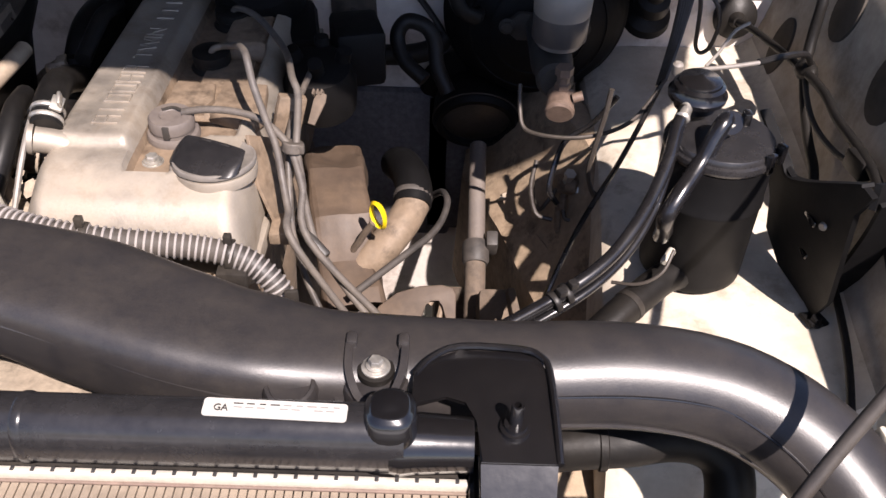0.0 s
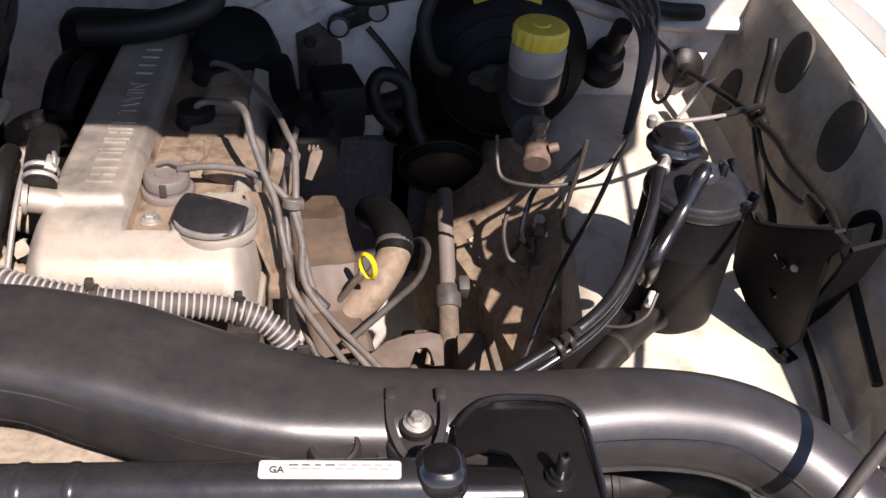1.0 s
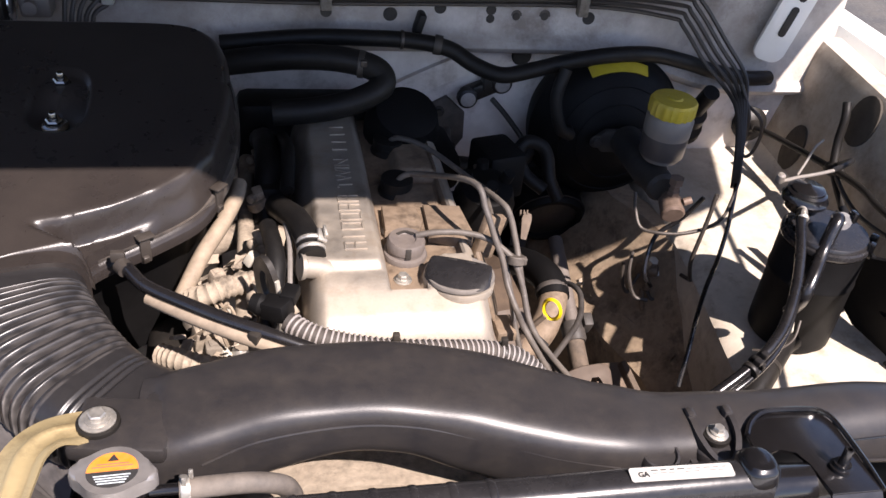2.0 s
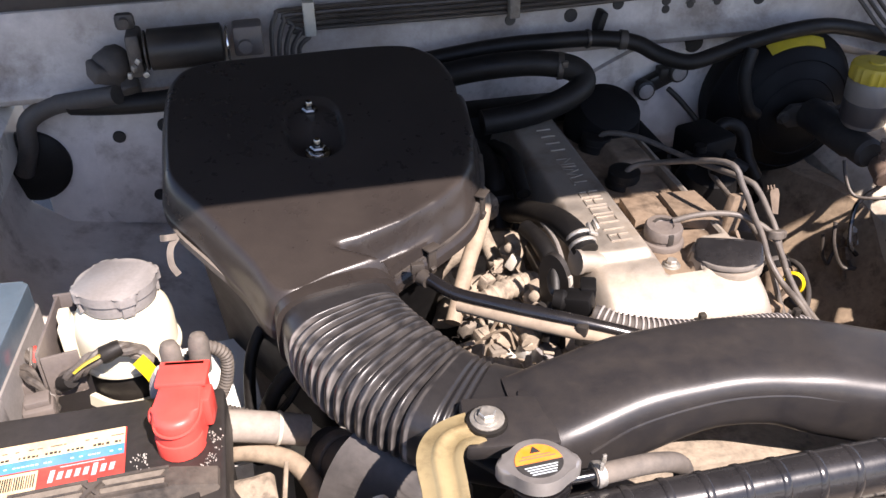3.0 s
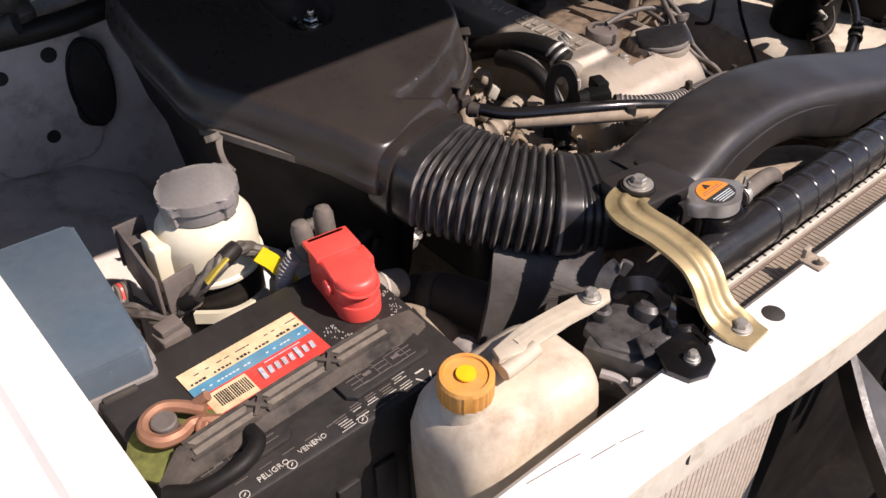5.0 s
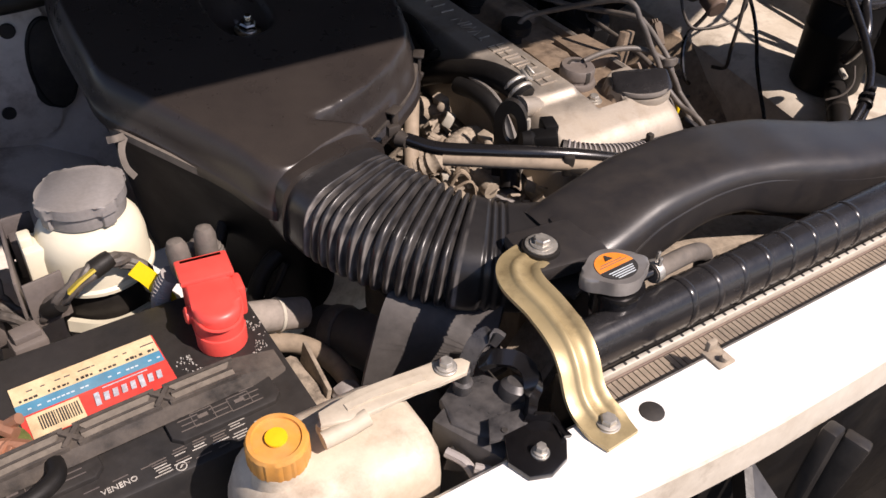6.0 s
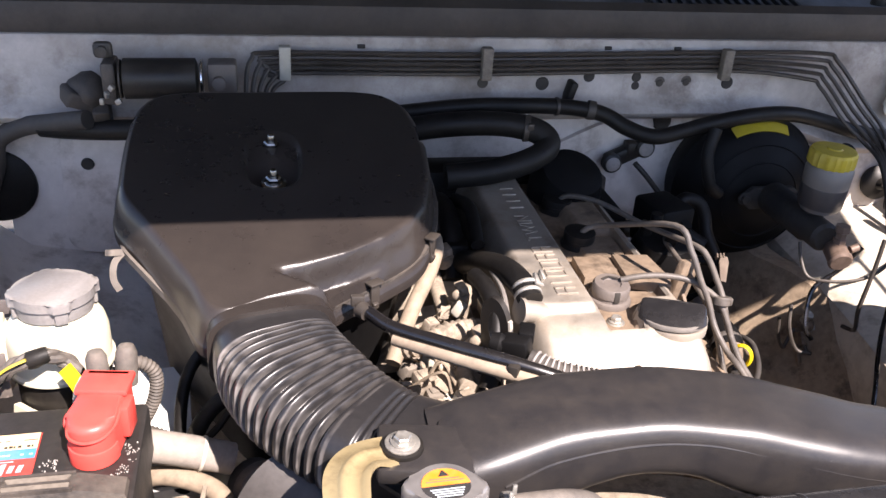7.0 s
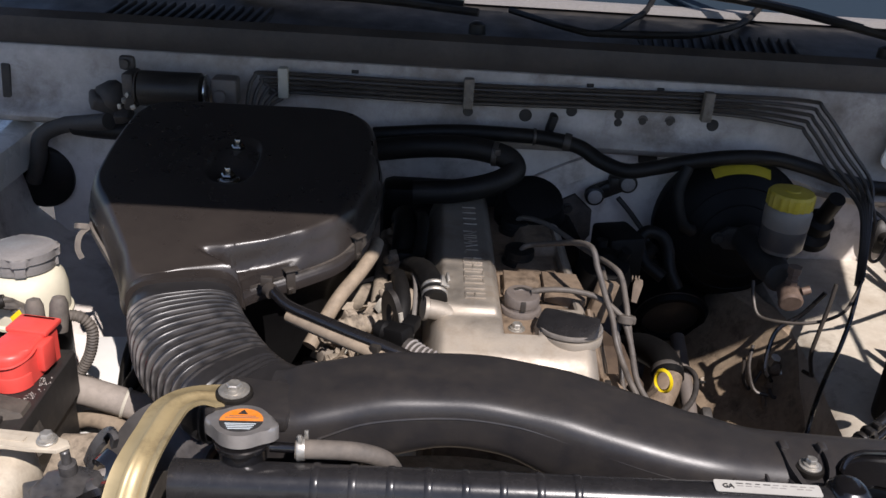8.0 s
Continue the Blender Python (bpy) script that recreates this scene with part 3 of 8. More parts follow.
solo("window_1", profile_x([(1.28, 1.262), (1.29, 1.258), (1.75, 1.66), (1.745, 1.668)], -0.95, 0.55, 4), "glass", "dark windscreen at the rear of the bay", "windscreen", kind="structure")

# hood held open, shading the rear half of the bay
HOOD = Matrix(((1, 0, 0, 0), (0, -0.924, -0.383, 1.19), (0, 0.383, -0.924, 1.345), (0, 0, 0, 1)))
hood = solo("hood", prism([(-0.95, 0.0), (0.56, 0.0), (0.545, 0.83), (0.525, 0.88), (0.48, 0.92), (0.41, 0.945), (0.33, 0.96), (0.25, 0.988), (-0.80, 0.990), (-0.88, 0.955), (-0.93, 0.86)], 0.0, 0.03, 0.008, HOOD), "white_paint", "white hood propped open over the engine bay", "hood")
# unseen dark sheet and ribs, added to cut bounce light under the hood
part("underside_dark_sheet", prism([(-0.91, 0.03), (0.52, 0.03), (0.505, 0.81), (0.46, 0.885), (0.38, 0.92), (0.30, 0.935), (-0.78, 0.945), (-0.86, 0.905), (-0.89, 0.84)], 0.0305, 0.034, 0.001, HOOD), "liner", hood, "dark unseen sheet added under the hood to cut bounce")
for rx in (-0.80, -0.50, -0.20, 0.10, 0.40):
    part("stiffening_rib", moved(box((rx, 0.50, 0.038), (0.06, 0.76, 0.018), 0.006), HOOD), "liner", hood)

# ---- air filter housing ----
def lid_z(y):
    return 1.105 + (y - 0.58) * 0.215


RIM = [(-0.697, 0.78), (-0.697, 0.85), (-0.688, 0.908), (-0.655, 0.930), (-0.56, 0.935), (-0.44, 0.930), (-0.398, 0.912), (-0.383, 0.87), (-0.377, 0.81), (-0.381, 0.76), (-0.394, 0.715),
       (-0.412, 0.678), (-0.448, 0.650), (-0.482, 0.630), (-0.502, 0.615), (-0.503, 0.602), (-0.552, 0.590), (-0.604, 0.577), (-0.630, 0.625), (-0.667, 0.690), (-0.694, 0.735)]
TOP = [(-0.686, 0.78), (-0.685, 0.845), (-0.677, 0.893), (-0.648, 0.917), (-0.56, 0.920), (-0.448, 0.920), (-0.411, 0.900), (-0.397, 0.862), (-0.393, 0.808), (-0.397, 0.762), (-0.410, 0.724),
       (-0.424, 0.690), (-0.458, 0.663), (-0.489, 0.643), (-0.509, 0.627), (-0.514, 0.611), (-0.553, 0.597), (-0.594, 0.586), (-0.620, 0.632), (-0.655, 0.695), (-0.681, 0.74)]


def oval(ax, ay, cx=-0.546, cy=0.794):
    out = []
    for x, y in RIM:
        a = math.atan2(y - 0.77, x + 0.545)
        out.append((cx + ax * math.cos(a), cy + ay * math.sin(a)))
    return out


def between(a, b, f):
    return [(p[0] + (q[0] - p[0]) * f, p[1] + (q[1] - p[1]) * f) for p, q in zip(a, b)]


def refine(outline, n=3):
    """A closed smooth outline through the points."""
    k = len(outline)
    out = []
    for i in range(k):
        a, b, c, d = (Vector((*outline[(i + j) % k], 0)) for j in (-1, 0, 1, 2))
        for s in range(n):
            t = s / n
            p = 0.5 * ((2 * b) + (c - a) * t + (2 * a - 5 * b + 4 * c - d) * t * t + (3 * b - a - 3 * c + d) * t ** 3)
            out.append((p.x, p.y))
    return out


fil = thing("air_filter_housing", (-0.545, 0.77, 0.98), "black plastic air filter housing with a sloping lid", "air filter")
ARC = [(-0.562, 0.634), (-0.525, 0.640), (-0.487, 0.653), (-0.450, 0.672), (-0.424, 0.693), (-0.406, 0.722), (-0.396, 0.765), (-0.392, 0.82)]


def drum_drop(x, y):
    """How far the lid has fallen in front of the drum's rounded edge."""
    best, sign = 9.0, 1.0
    for (ax, ay), (bx, by) in zip(ARC, ARC[1:]):
        ux, uy = bx - ax, by - ay
        k = max(0.0, min(1.0, ((x - ax) * ux + (y - ay) * uy) / (ux * ux + uy * uy)))
        d = math.hypot(x - ax - k * ux, y - ay - k * uy)
        if d < best:
            best, sign = d, (1.0 if ux * (y - ay) - uy * (x - ax) < 0 else -1.0)
    side = (x + 0.562) * 0.50 + (y - 0.634) * 0.866
    d = max(0.0, best * sign)
    fall = 0.009 * (1 - math.sqrt(1 - min(1.0, d / 0.009) ** 2)) + 0.019 * smoothstep((d - 0.005) / 0.009)
    return fall * smoothstep(side / 0.010)


rings = []
n_lid = 12
drop3 = [drum_drop(x, y) for x, y in refine(RIM, n_lid)]
for f, dz in ((-0.10, -0.043), (-0.10, -0.034), (-0.06, -0.033), (0.0, -0.032), (0.10, -0.022), (0.2, -0.016), (0.35, -0.0095), (0.5, -0.0055), (0.68, -0.0024), (0.85, -0.0006), (1.0, 0.0)):
    rings.append([Vector((x, y, lid_z(y) + min(dz, -drum_drop(x, y)) - (0.4 * drum_drop(x, y) if dz < -0.01 else 0))) for x, y in refine(between(RIM, TOP, f), n_lid)])
hollow = [(-0.546 + 0.030 * math.copysign(abs(math.cos(a)) ** 0.7, math.cos(a)), 0.794 + 0.050 * math.copysign(abs(math.sin(a)) ** 0.7, math.sin(a)))
          for a in (math.atan2(y - 0.79, x + 0.546) for x, y in refine(TOP, n_lid))]
edge = refine(TOP, n_lid)
for i in range(1, 56):
    rings.append([Vector((x, y, lid_z(y) - drum_drop(x, y))) for x, y in between(edge, hollow, (i / 55) ** 1.6)])
for k, dz in ((0.95, -0.001), (0.86, -0.007), (0.80, -0.0085), (0.1, -0.009)):
    rings.append([Vector((-0.546 + (x + 0.546) * k, 0.794 + (y - 0.794) * k, lid_z(y) + dz)) for x, y in hollow])
lid = part("lid", loft(rings), "filter", fil, sharp=62)
rings = []
for f, low in ((0.25, None), (1.2, 1.06), (2.0, 1.03), (2.6, 0.97), (3.0, 0.92)):
    rings.append([Vector((x, y, lid_z(y) - 0.0425 - d * 0.4 if low is None else low)) for (x, y), d in zip(refine(between(RIM, TOP, f), n_lid), drop3)])
part("base", loft(rings), "booster", fil)
for nx, ny in ((-0.547, 0.824), (-0.546, 0.763)):
    at = V(nx, ny, lid_z(ny) - 0.009)
    part("lid_nut", join(lathe([(0.013, 0), (0.0125, 0.002), (0.010, 0.003), (0.0085, 0.0045)], at, (0, -0.21, 1), 24), lathe([(0.0075, 0.004), (0.0080, 0.005), (0.0080, 0.009), (0.0065, 0.0105)], at, (0, -0.21, 1), 6), lathe([(0.0036, 0.009), (0.0036, 0.017), (0.0028, 0.018)], at, (0, -0.21, 1), 12)), "dark_steel", fil, "bright steel nut and washer")
for cx, cy, a in ((-0.459, 0.646, 32), (-0.395, 0.708, 55)):
    zz = lid_z(cy) - 0.045
    part("spring_clip", join(box((cx, cy - 0.004, zz), (0.010, 0.003, 0.026), 0.001, (0, 0, a)), box((cx, cy - 0.002, zz + 0.014), (0.016, 0.011, 0.0025), 0.001, (0, 0, a)), box((cx, cy - 0.007, zz - 0.008), (0.006, 0.004, 0.008), 0.001, (20, 0, a))), "pipe", fil, "sheet-steel lid clip")
part("lid_flap", join(ribbon([(-0.690, 0.735, 1.088), (-0.684, 0.708, 1.094), (-0.660, 0.672, 1.086), (-0.640, 0.645, 1.078)], 0.007, 0.003, (0, 0, 1)), ribbon([(-0.684, 0.708, 1.096), (-0.692, 0.696, 1.090), (-0.693, 0.688, 1.078), (-0.688, 0.684, 1.068)], 0.006, 0.0015, (1, 0.4, 0)), ribbon([(-0.686, 0.704, 1.097), (-0.694, 0.700, 1.099), (-0.700, 0.704, 1.097)], 0.006, 0.0012, (0, 0.6, 1))), "dusty_rubber", fil, "frayed pale rubber sealing lip")

part("rim_band", ribbon([(x, y, lid_z(y) - 0.046) for x, y in ((-0.380, 0.775), (-0.388, 0.735), (-0.405, 0.696), (-0.432, 0.667), (-0.465, 0.645), (-0.498, 0.626))], 0.016, 0.006, (0, 0, 1)), "strap", fil, "dusty rubber sealing band")

# ---- bellows between filter and intake duct ----
bel = thing("intake_bellows", (-0.53, 0.52, 1.0), "black ribbed rubber intake bellows, dusty in its folds", "bellows")
BEL = [(V(-0.554, 0.590, 1.066), 0.050, 0.037, 3.6), (V(-0.546, 0.560, 1.062), 0.053, 0.040, 3.2), (V(-0.526, 0.522, 1.058), 0.054, 0.039, 3.0), (V(-0.494, 0.484, 1.052), 0.051, 0.036, 2.9), (V(-0.462, 0.458, 1.050), 0.047, 0.034, 3.0), (V(-0.425, 0.436, 1.052), 0.045, 0.033, 3.2)]


FOLD, FOLDS = (0.165, 0.625), 13


def bellows_mesh(stations, ribs, k=44):
    per = 80
    cs = smooth_path([s[0] for s in stations], per)
    n = len(cs)
    rings = []
    for i, (p, t, u, v) in enumerate(frames_along(cs, (0, 0, 1))):
        f = i / per
        j = min(int(f), len(stations) - 2)
        f -= j
        a, b, q = [stations[j][w] + (stations[j + 1][w] - stations[j][w]) * f for w in (1, 2, 3)]
        s = i / (n - 1)
        d = 0.0
        if FOLD[0] < s < FOLD[1]:
            ph = (s - FOLD[0]) / (FOLD[1] - FOLD[0]) * ribs
            d = 0.0062 * (0.5 - 0.5 * math.cos(2 * math.pi * ph)) ** 1.9
        elif 0.70 < s < 0.80:
            ph = (s - 0.70) / 0.10 * 3
            d = 0.0018 * (0.5 - 0.5 * math.cos(2 * math.pi * ph))
        rings.append(superring(p, u, v, a - d, b - d, q, k))
    return loft(rings)


folds = part("folded_body", bellows_mesh(BEL, FOLDS), "bellows", bel, sharp=75)
# road dust caught on the rear flank of each fold, thicker down the side that faces the battery
lying = folds.data.attributes.new("dust", "FLOAT", "POINT")
for i, v in enumerate(folds.data.vertices):
    s = i // 44 / 400
    amount = 0.0
    if FOLD[0] - 0.02 < s < FOLD[1] + 0.03:
        ph = (s - FOLD[0]) / (FOLD[1] - FOLD[0]) * FOLDS
        flank = smoothstep((math.cos(2 * math.pi * (ph - 0.30 - 0.06 * noise.noise(v.co * 60))) - 0.25) / 0.55)
        side = smoothstep((0.75 - v.normal.z) / 0.6) * smoothstep((0.45 - v.normal.x) / 0.9)
        patch = smoothstep(noise.fractal(v.co * 110, 1.0, 2.0, 4) * 1.3 + 0.5)
        amount = flank * (0.12 * patch + side * (0.40 + 0.60 * patch))
    lying.data[i].value = max(0.0, min(1.0, amount))
part("collar", channel([(V(-0.5565, 0.603, 1.069), 0.0525, 0.038, 3.8), (V(-0.552, 0.581, 1.067), 0.0545, 0.040, 3.8)], per=4), "filter", bel)

# ---- intake duct over the radiator ----
duct = thing("intake_duct", (-0.1, 0.40, 1.0), "satin black plastic intake duct running over the radiator", "air duct")
part("body", channel([(V(-0.437, 0.428, 1.052), 0.044, 0.036, 4.6), (V(-0.412, 0.428, 1.058), 0.044, 0.038, 4.2), (V(-0.360, 0.434, 1.074), 0.042, 0.032, 4.0), (V(-0.300, 0.436, 1.082), 0.041, 0.0265, 4.0), (V(-0.250, 0.433, 1.080), 0.042, 0.027, 4.0), (V(-0.200, 0.424, 1.070), 0.043, 0.033, 3.9), (V(-0.150, 0.411, 1.060), 0.042, 0.035, 3.7), (V(-0.100, 0.402, 1.053), 0.040, 0.034, 3.3),
                      (V(-0.040, 0.400, 1.048), 0.036, 0.031, 2.7), (V(0.060, 0.405, 1.042), 0.034, 0.033, 2.2), (V(0.140, 0.410, 1.040), 0.034, 0.034, 2.0), (V(0.205, 0.404, 1.031), 0.034, 0.034, 2.0),
                      (V(0.256, 0.377, 1.014), 0.034, 0.034, 2.0), (V(0.288, 0.338, 0.988), 0.034, 0.034, 2.0), (V(0.300, 0.310, 0.955), 0.034, 0.034, 2.0)], k=64), "duct", duct)
part("seam", tube([(-0.14, 0.362, 1.046), (-0.04, 0.364, 1.040), (0.06, 0.3715, 1.034), (0.14, 0.377, 1.030), (0.197, 0.373, 1.018), (0.240, 0.352, 1.000), (0.275, 0.312, 0.980)], 0.0016, 6), "duct", duct)
part("seam", tube([(-0.40, 0.3855, 1.074), (-0.36, 0.3925, 1.086), (-0.30, 0.3955, 1.0915), (-0.25, 0.3915, 1.090), (-0.20, 0.3815, 1.082), (-0.15, 0.3695, 1.072), (-0.10, 0.3625, 1.063)], 0.0012, 6), "duct", duct)
part("seam", tube([(0.060, 0.3735, 1.0565), (0.100, 0.3770, 1.0560), (0.140, 0.3790, 1.0550), (0.175, 0.3785, 1.0515), (0.200, 0.3740, 1.0455), (0.236, 0.3530, 1.0290), (0.262, 0.3250, 1.0050)], 0.0010, 6), "gloss_hose", duct)
part("left_mount", join(box((-0.452, 0.412, 1.086), (0.066, 0.050, 0.014), 0.004, (0, 0, -8)), box((-0.428, 0.418, 1.082), (0.03, 0.045, 0.02), 0.004, (0, 0, -12))), "duct", duct)
part("right_mount", join(moved(prism(rounded(0.038, 0.046, 0.017), 0, 0.010, 0.003), pose(-0.0190, 0.3775, 1.060)),
                         ribbon([(-0.0355, 0.400, 1.072), (-0.0355, 0.388, 1.073), (-0.0345, 0.374, 1.070), (-0.0295, 0.361, 1.065), (-0.0230, 0.3555, 1.0625), (-0.0150, 0.3555, 1.0625), (-0.0085, 0.361, 1.065), (-0.0035, 0.374, 1.070), (-0.0025, 0.388, 1.073), (-0.0025, 0.400, 1.072)], 0.016, 0.0045, (0, 0, 1), 4),
                         ribbon([(-0.0420, 0.402, 1.060), (-0.0420, 0.380, 1.058), (-0.0390, 0.362, 1.055), (-0.0290, 0.3495, 1.053), (-0.0190, 0.3465, 1.053), (-0.0090, 0.3495, 1.053), (0.0010, 0.362, 1.055), (0.0040, 0.380, 1.058), (0.0040, 0.402, 1.060)], 0.014, 0.005, (0, 0, 1), 4),
                         box((-0.0345, 0.396, 1.076), (0.007, 0.010, 0.014), 0.002), box((-0.0035, 0.396, 1.076), (0.007, 0.010, 0.014), 0.002)), "duct", duct)
part("tongue", prism([(-0.484, 0.409), (-0.452, 0.424), (-0.424, 0.414), (-0.430, 0.390), (-0.458, 0.378)], 1.064, 1.068, 0.001), "duct", duct)
part("drain_boss", lathe([(0.0165, 0), (0.0165, 0.018), (0.0145, 0.022), (0.0125, 0.0225), (0.0115, 0.0200), (0.006, 0.0196), (0.001, 0.0196)], (-0.068, 0.370, 1.050), (0, -0.16, 1), 28), "duct", duct)
for bx, by, bz, wr in ((-0.468, 0.412, 1.094, 0.0122), (-0.0190, 0.3775, 1.0735, 0.0086)):
    gr = part("rubber_grommet", lathe([(wr + 0.001, -0.002), (wr + 0.0026, 0.001), (wr + 0.0022, 0.004), (wr - 0.001, 0.005)], (bx, by, bz - 0.002)), "rubber", duct)
    part("bolt", bolt((bx, by, bz + 0.004), r=wr * 0.52, washer=wr), "zinc", duct, "zinc bolt with a broad washer")

# ---- radiator ----
rad = thing("radiator", (-0.23, 0.325, 0.5), "radiator with a black plastic top tank and alloy core", "radiator")
tank = part("top_tank", channel([(V(-0.497, 0.335, 1.066), 0.016, 0.020, 2.4), (V(-0.30, 0.335, 1.066), 0.0165, 0.021, 2.3), (V(-0.05, 0.335, 1.066), 0.0165, 0.021, 2.3), (V(0.000, 0.335, 1.066), 0.0165, 0.021, 2.3)], per=8, k=40), "tank", rad)
for i in range(11):
    rx = -0.475 + i * 0.0268
    if abs(rx + 0.445) > 0.03:
        part("tank_rib", channel([(V(rx - 0.0030, 0.335, 1.066), 0.0166, 0.0211, 2.3), (V(rx - 0.0015, 0.335, 1.066), 0.0172, 0.0217, 2.3), (V(rx + 0.0015, 0.335, 1.066), 0.0172, 0.0217, 2.3), (V(rx + 0.0030, 0.335, 1.066), 0.0166, 0.0211, 2.3)], per=2, k=40), "tank", tank)
part("outlet_bulge", join(channel([(V(-0.008, 0.337, 1.050), 0.015, 0.016, 3.0), (V(-0.008, 0.337, 1.076), 0.0155, 0.0165, 3.0), (V(-0.008, 0.3375, 1.086), 0.0145, 0.0155, 2.8), (V(-0.008, 0.338, 1.0915), 0.011, 0.012, 2.5), (V(-0.008, 0.338, 1.0935), 0.004, 0.005, 2.2)], per=4, up=(0, 1, 0)), lathe([(0.0175, 0), (0.0185, 0.006), (0.0175, 0.014), (0.016, 0.042), (0.016, 0.046)], (-0.008, 0.335, 1.062), (1, 0, 0), 24)), "black_paint", rad)
part("maker_label", prism(rounded(0.0775, 0.0112, 0.002), 0, 0.0006, 0, pose(-0.0695, 0.3340, 1.0880, 7, 0, -1.5)), "paper", tank, "white paper label with small print")
words("GA", 0.0058, pose(-0.0985, 0.3340, 1.0890, 7, 0, -1.5), "ink_dark", tank)
for i in range(9):
    part("print_bar", box((-0.0895 + 0.0066 * i, 0.3372 - 0.00017 * i, 1.0889), (0.0052 - (i % 3) * 0.0009, 0.0008, 0.0004), 0, (7, 0, -1.5)), "ink_dark" if i < 4 else "grey_plastic", tank)
    if i not in (3, 6):
        part("print_bar", box((-0.0895 + 0.0062 * i, 0.3348 - 0.00017 * i, 1.0887), (0.0046, 0.0006, 0.0004), 0, (7, 0, -1.5)), "grey_plastic", tank)
core = part("core", box((-0.232, 0.3235, 0.76), (0.535, 0.026, 0.56), 0.001), "dark", rad)
part("header_rail", box((-0.232, 0.3180, 1.0475), (0.535, 0.0046, 0.007), 0.001), "fin_rail", rad)
part("header_ledge", box((-0.232, 0.3148, 1.0447), (0.535, 0.0020, 0.0016), 0.0005), "header_brown", rad, "brown painted header edge")
for i in range(48):
    tab_x = -0.492 + i * 0.0111
    part("crimp_tab", box((tab_x, 0.3184, 1.0508), (0.0022, 0.0032, 0.0014), 0.0003), "ink_dark", rad)
fin = bmesh.new()
for i in range(107):
    fx = -0.4975 + i * 0.0050
    b = bmesh.ops.create_cube(fin, size=1, matrix=Matrix.Translation((fx, 0.3030, 0.9035)) @ Matrix.Diagonal((0.0041, 0.0205, 0.283, 1)))
tagged(part("fin", fin, "fins", rad), kind="stuff")
for sx in (-0.503, 0.039):
    part("side_plate", box((sx, 0.322, 0.78), (0.006, 0.032, 0.54), 0.001), "black_paint", rad)
neck = part("filler_neck", lathe([(0.017, 0), (0.017, 0.018), (0.020, 0.020), (0.020, 0.023), (0.016, 0.024)], (-0.449, 0.350, 1.076)), "black_paint", rad)
# pressure cap: round centre with two ears
ear = []
for j in range(40):
    a = 2 * math.pi * j / 40
    r = 0.0200 + 0.0075 * max(0.0, math.cos(2 * (a - radians(-8)))) ** 3
    ear.append((r * math.cos(a), r * math.sin(a)))
cap = part("pressure_cap", prism(ear, 0, 0.011, 0.0028, pose(-0.450, 0.353, 1.101, -3, 0, 0)), "steel_cap", rad, "dull steel pressure cap with two ears")
half = [(0.0155 * math.cos(radians(a)), 0.0155 * math.sin(radians(a))) for a in range(0, 181, 12)]
part("warning_label", prism(half, 0, 0.0005, 0, pose(-0.450, 0.3525, 1.1122, -3, 0, 2)), "orange_label", cap, "orange half-round warning label")
part("warning_label", prism([(x, -y * 0.85) for x, y in half][::-1], 0, 0.0005, 0, pose(-0.450, 0.3519, 1.1122, -3, 0, 2)), "ink_dark", cap, "dark half of the warning label")
part("warning_sign", prism([(-0.0033, 0), (0.0033, 0), (0, 0.0055)], 0, 0.0004, 0, pose(-0.4502, 0.3602, 1.1126, -3, 0, 2)), "ink_dark", cap)
for i in range(5):
    part("print_bar", prism([(-0.012 + 0.001 * i, 0), (0.012 - 0.001 * i, 0), (0.012 - 0.001 * i, 0.0007), (-0.012 + 0.001 * i, 0.0007)], 0, 0.0003, 0, pose(-0.450, 0.3525, 1.1127, -3, 0, 2) @ pose(0, -0.0025 - 0.0021 * i, 0)), "silver_print" if i else "ink_dark", cap)
for dy, hw in ((0.0052, 0.0095), (0.0030, 0.0120)):
    part("print_bar", prism([(-hw, 0), (hw, 0), (hw, 0.0006), (-hw, 0.0006)], 0, 0.0003, 0, pose(-0.450, 0.3525, 1.1127, -3, 0, 2) @ pose(0, dy, 0)), "header_brown", cap)
part("overflow_nipple", lathe([(0.004, 0), (0.004, 0.022), (0.0048, 0.024), (0.0035, 0.028)], (-0.430, 0.352, 1.091), (1, 0.06, -0.06), 14), "black_paint", rad)
oh = thing("overflow_hose", (-0.37, 0.36, 1.08), "short dusty rubber overflow hose on the radiator neck", "hose")
part("hose", tube([(-0.412, 0.353, 1.089), (-0.392, 0.355, 1.088), (-0.368, 0.358, 1.085), (-0.350, 0.361, 1.078), (-0.341, 0.363, 1.068), (-0.337, 0.364, 1.050)], 0.0072, 12), "dusty_rubber", oh)
part("spring_clip", join(lathe([(0.0088, 0), (0.0092, 0.001), (0.0088, 0.006)], (-0.411, 0.3535, 1.089), (1, 0.1, 0), 16), box((-0.408, 0.350, 1.100), (0.003, 0.002, 0.008), 0.0005), box((-0.404, 0.356, 1.100), (0.003, 0.002, 0.008), 0.0005)), "zinc", oh, "zinc spring clip")

# right hold-down bracket: black L plate folded down over the beam
hb = thing("radiator_bracket", (0.06, 0.34, 1.05), "glossy black pressed-steel radiator hold-down bracket", "bracket")
out = [(0.003, 0.372), (0.012, 0.384), (0.030, 0.393), (0.066, 0.392), (0.076, 0.388), (0.081, 0.378), (0.082, 0.312), (0.041, 0.312), (0.040, 0.340), (0.034, 0.353), (0.022, 0.357), (0.003, 0.350)]
part("plate", prism(out, 1.074, 1.0775, 0.001), "black_paint", hb)
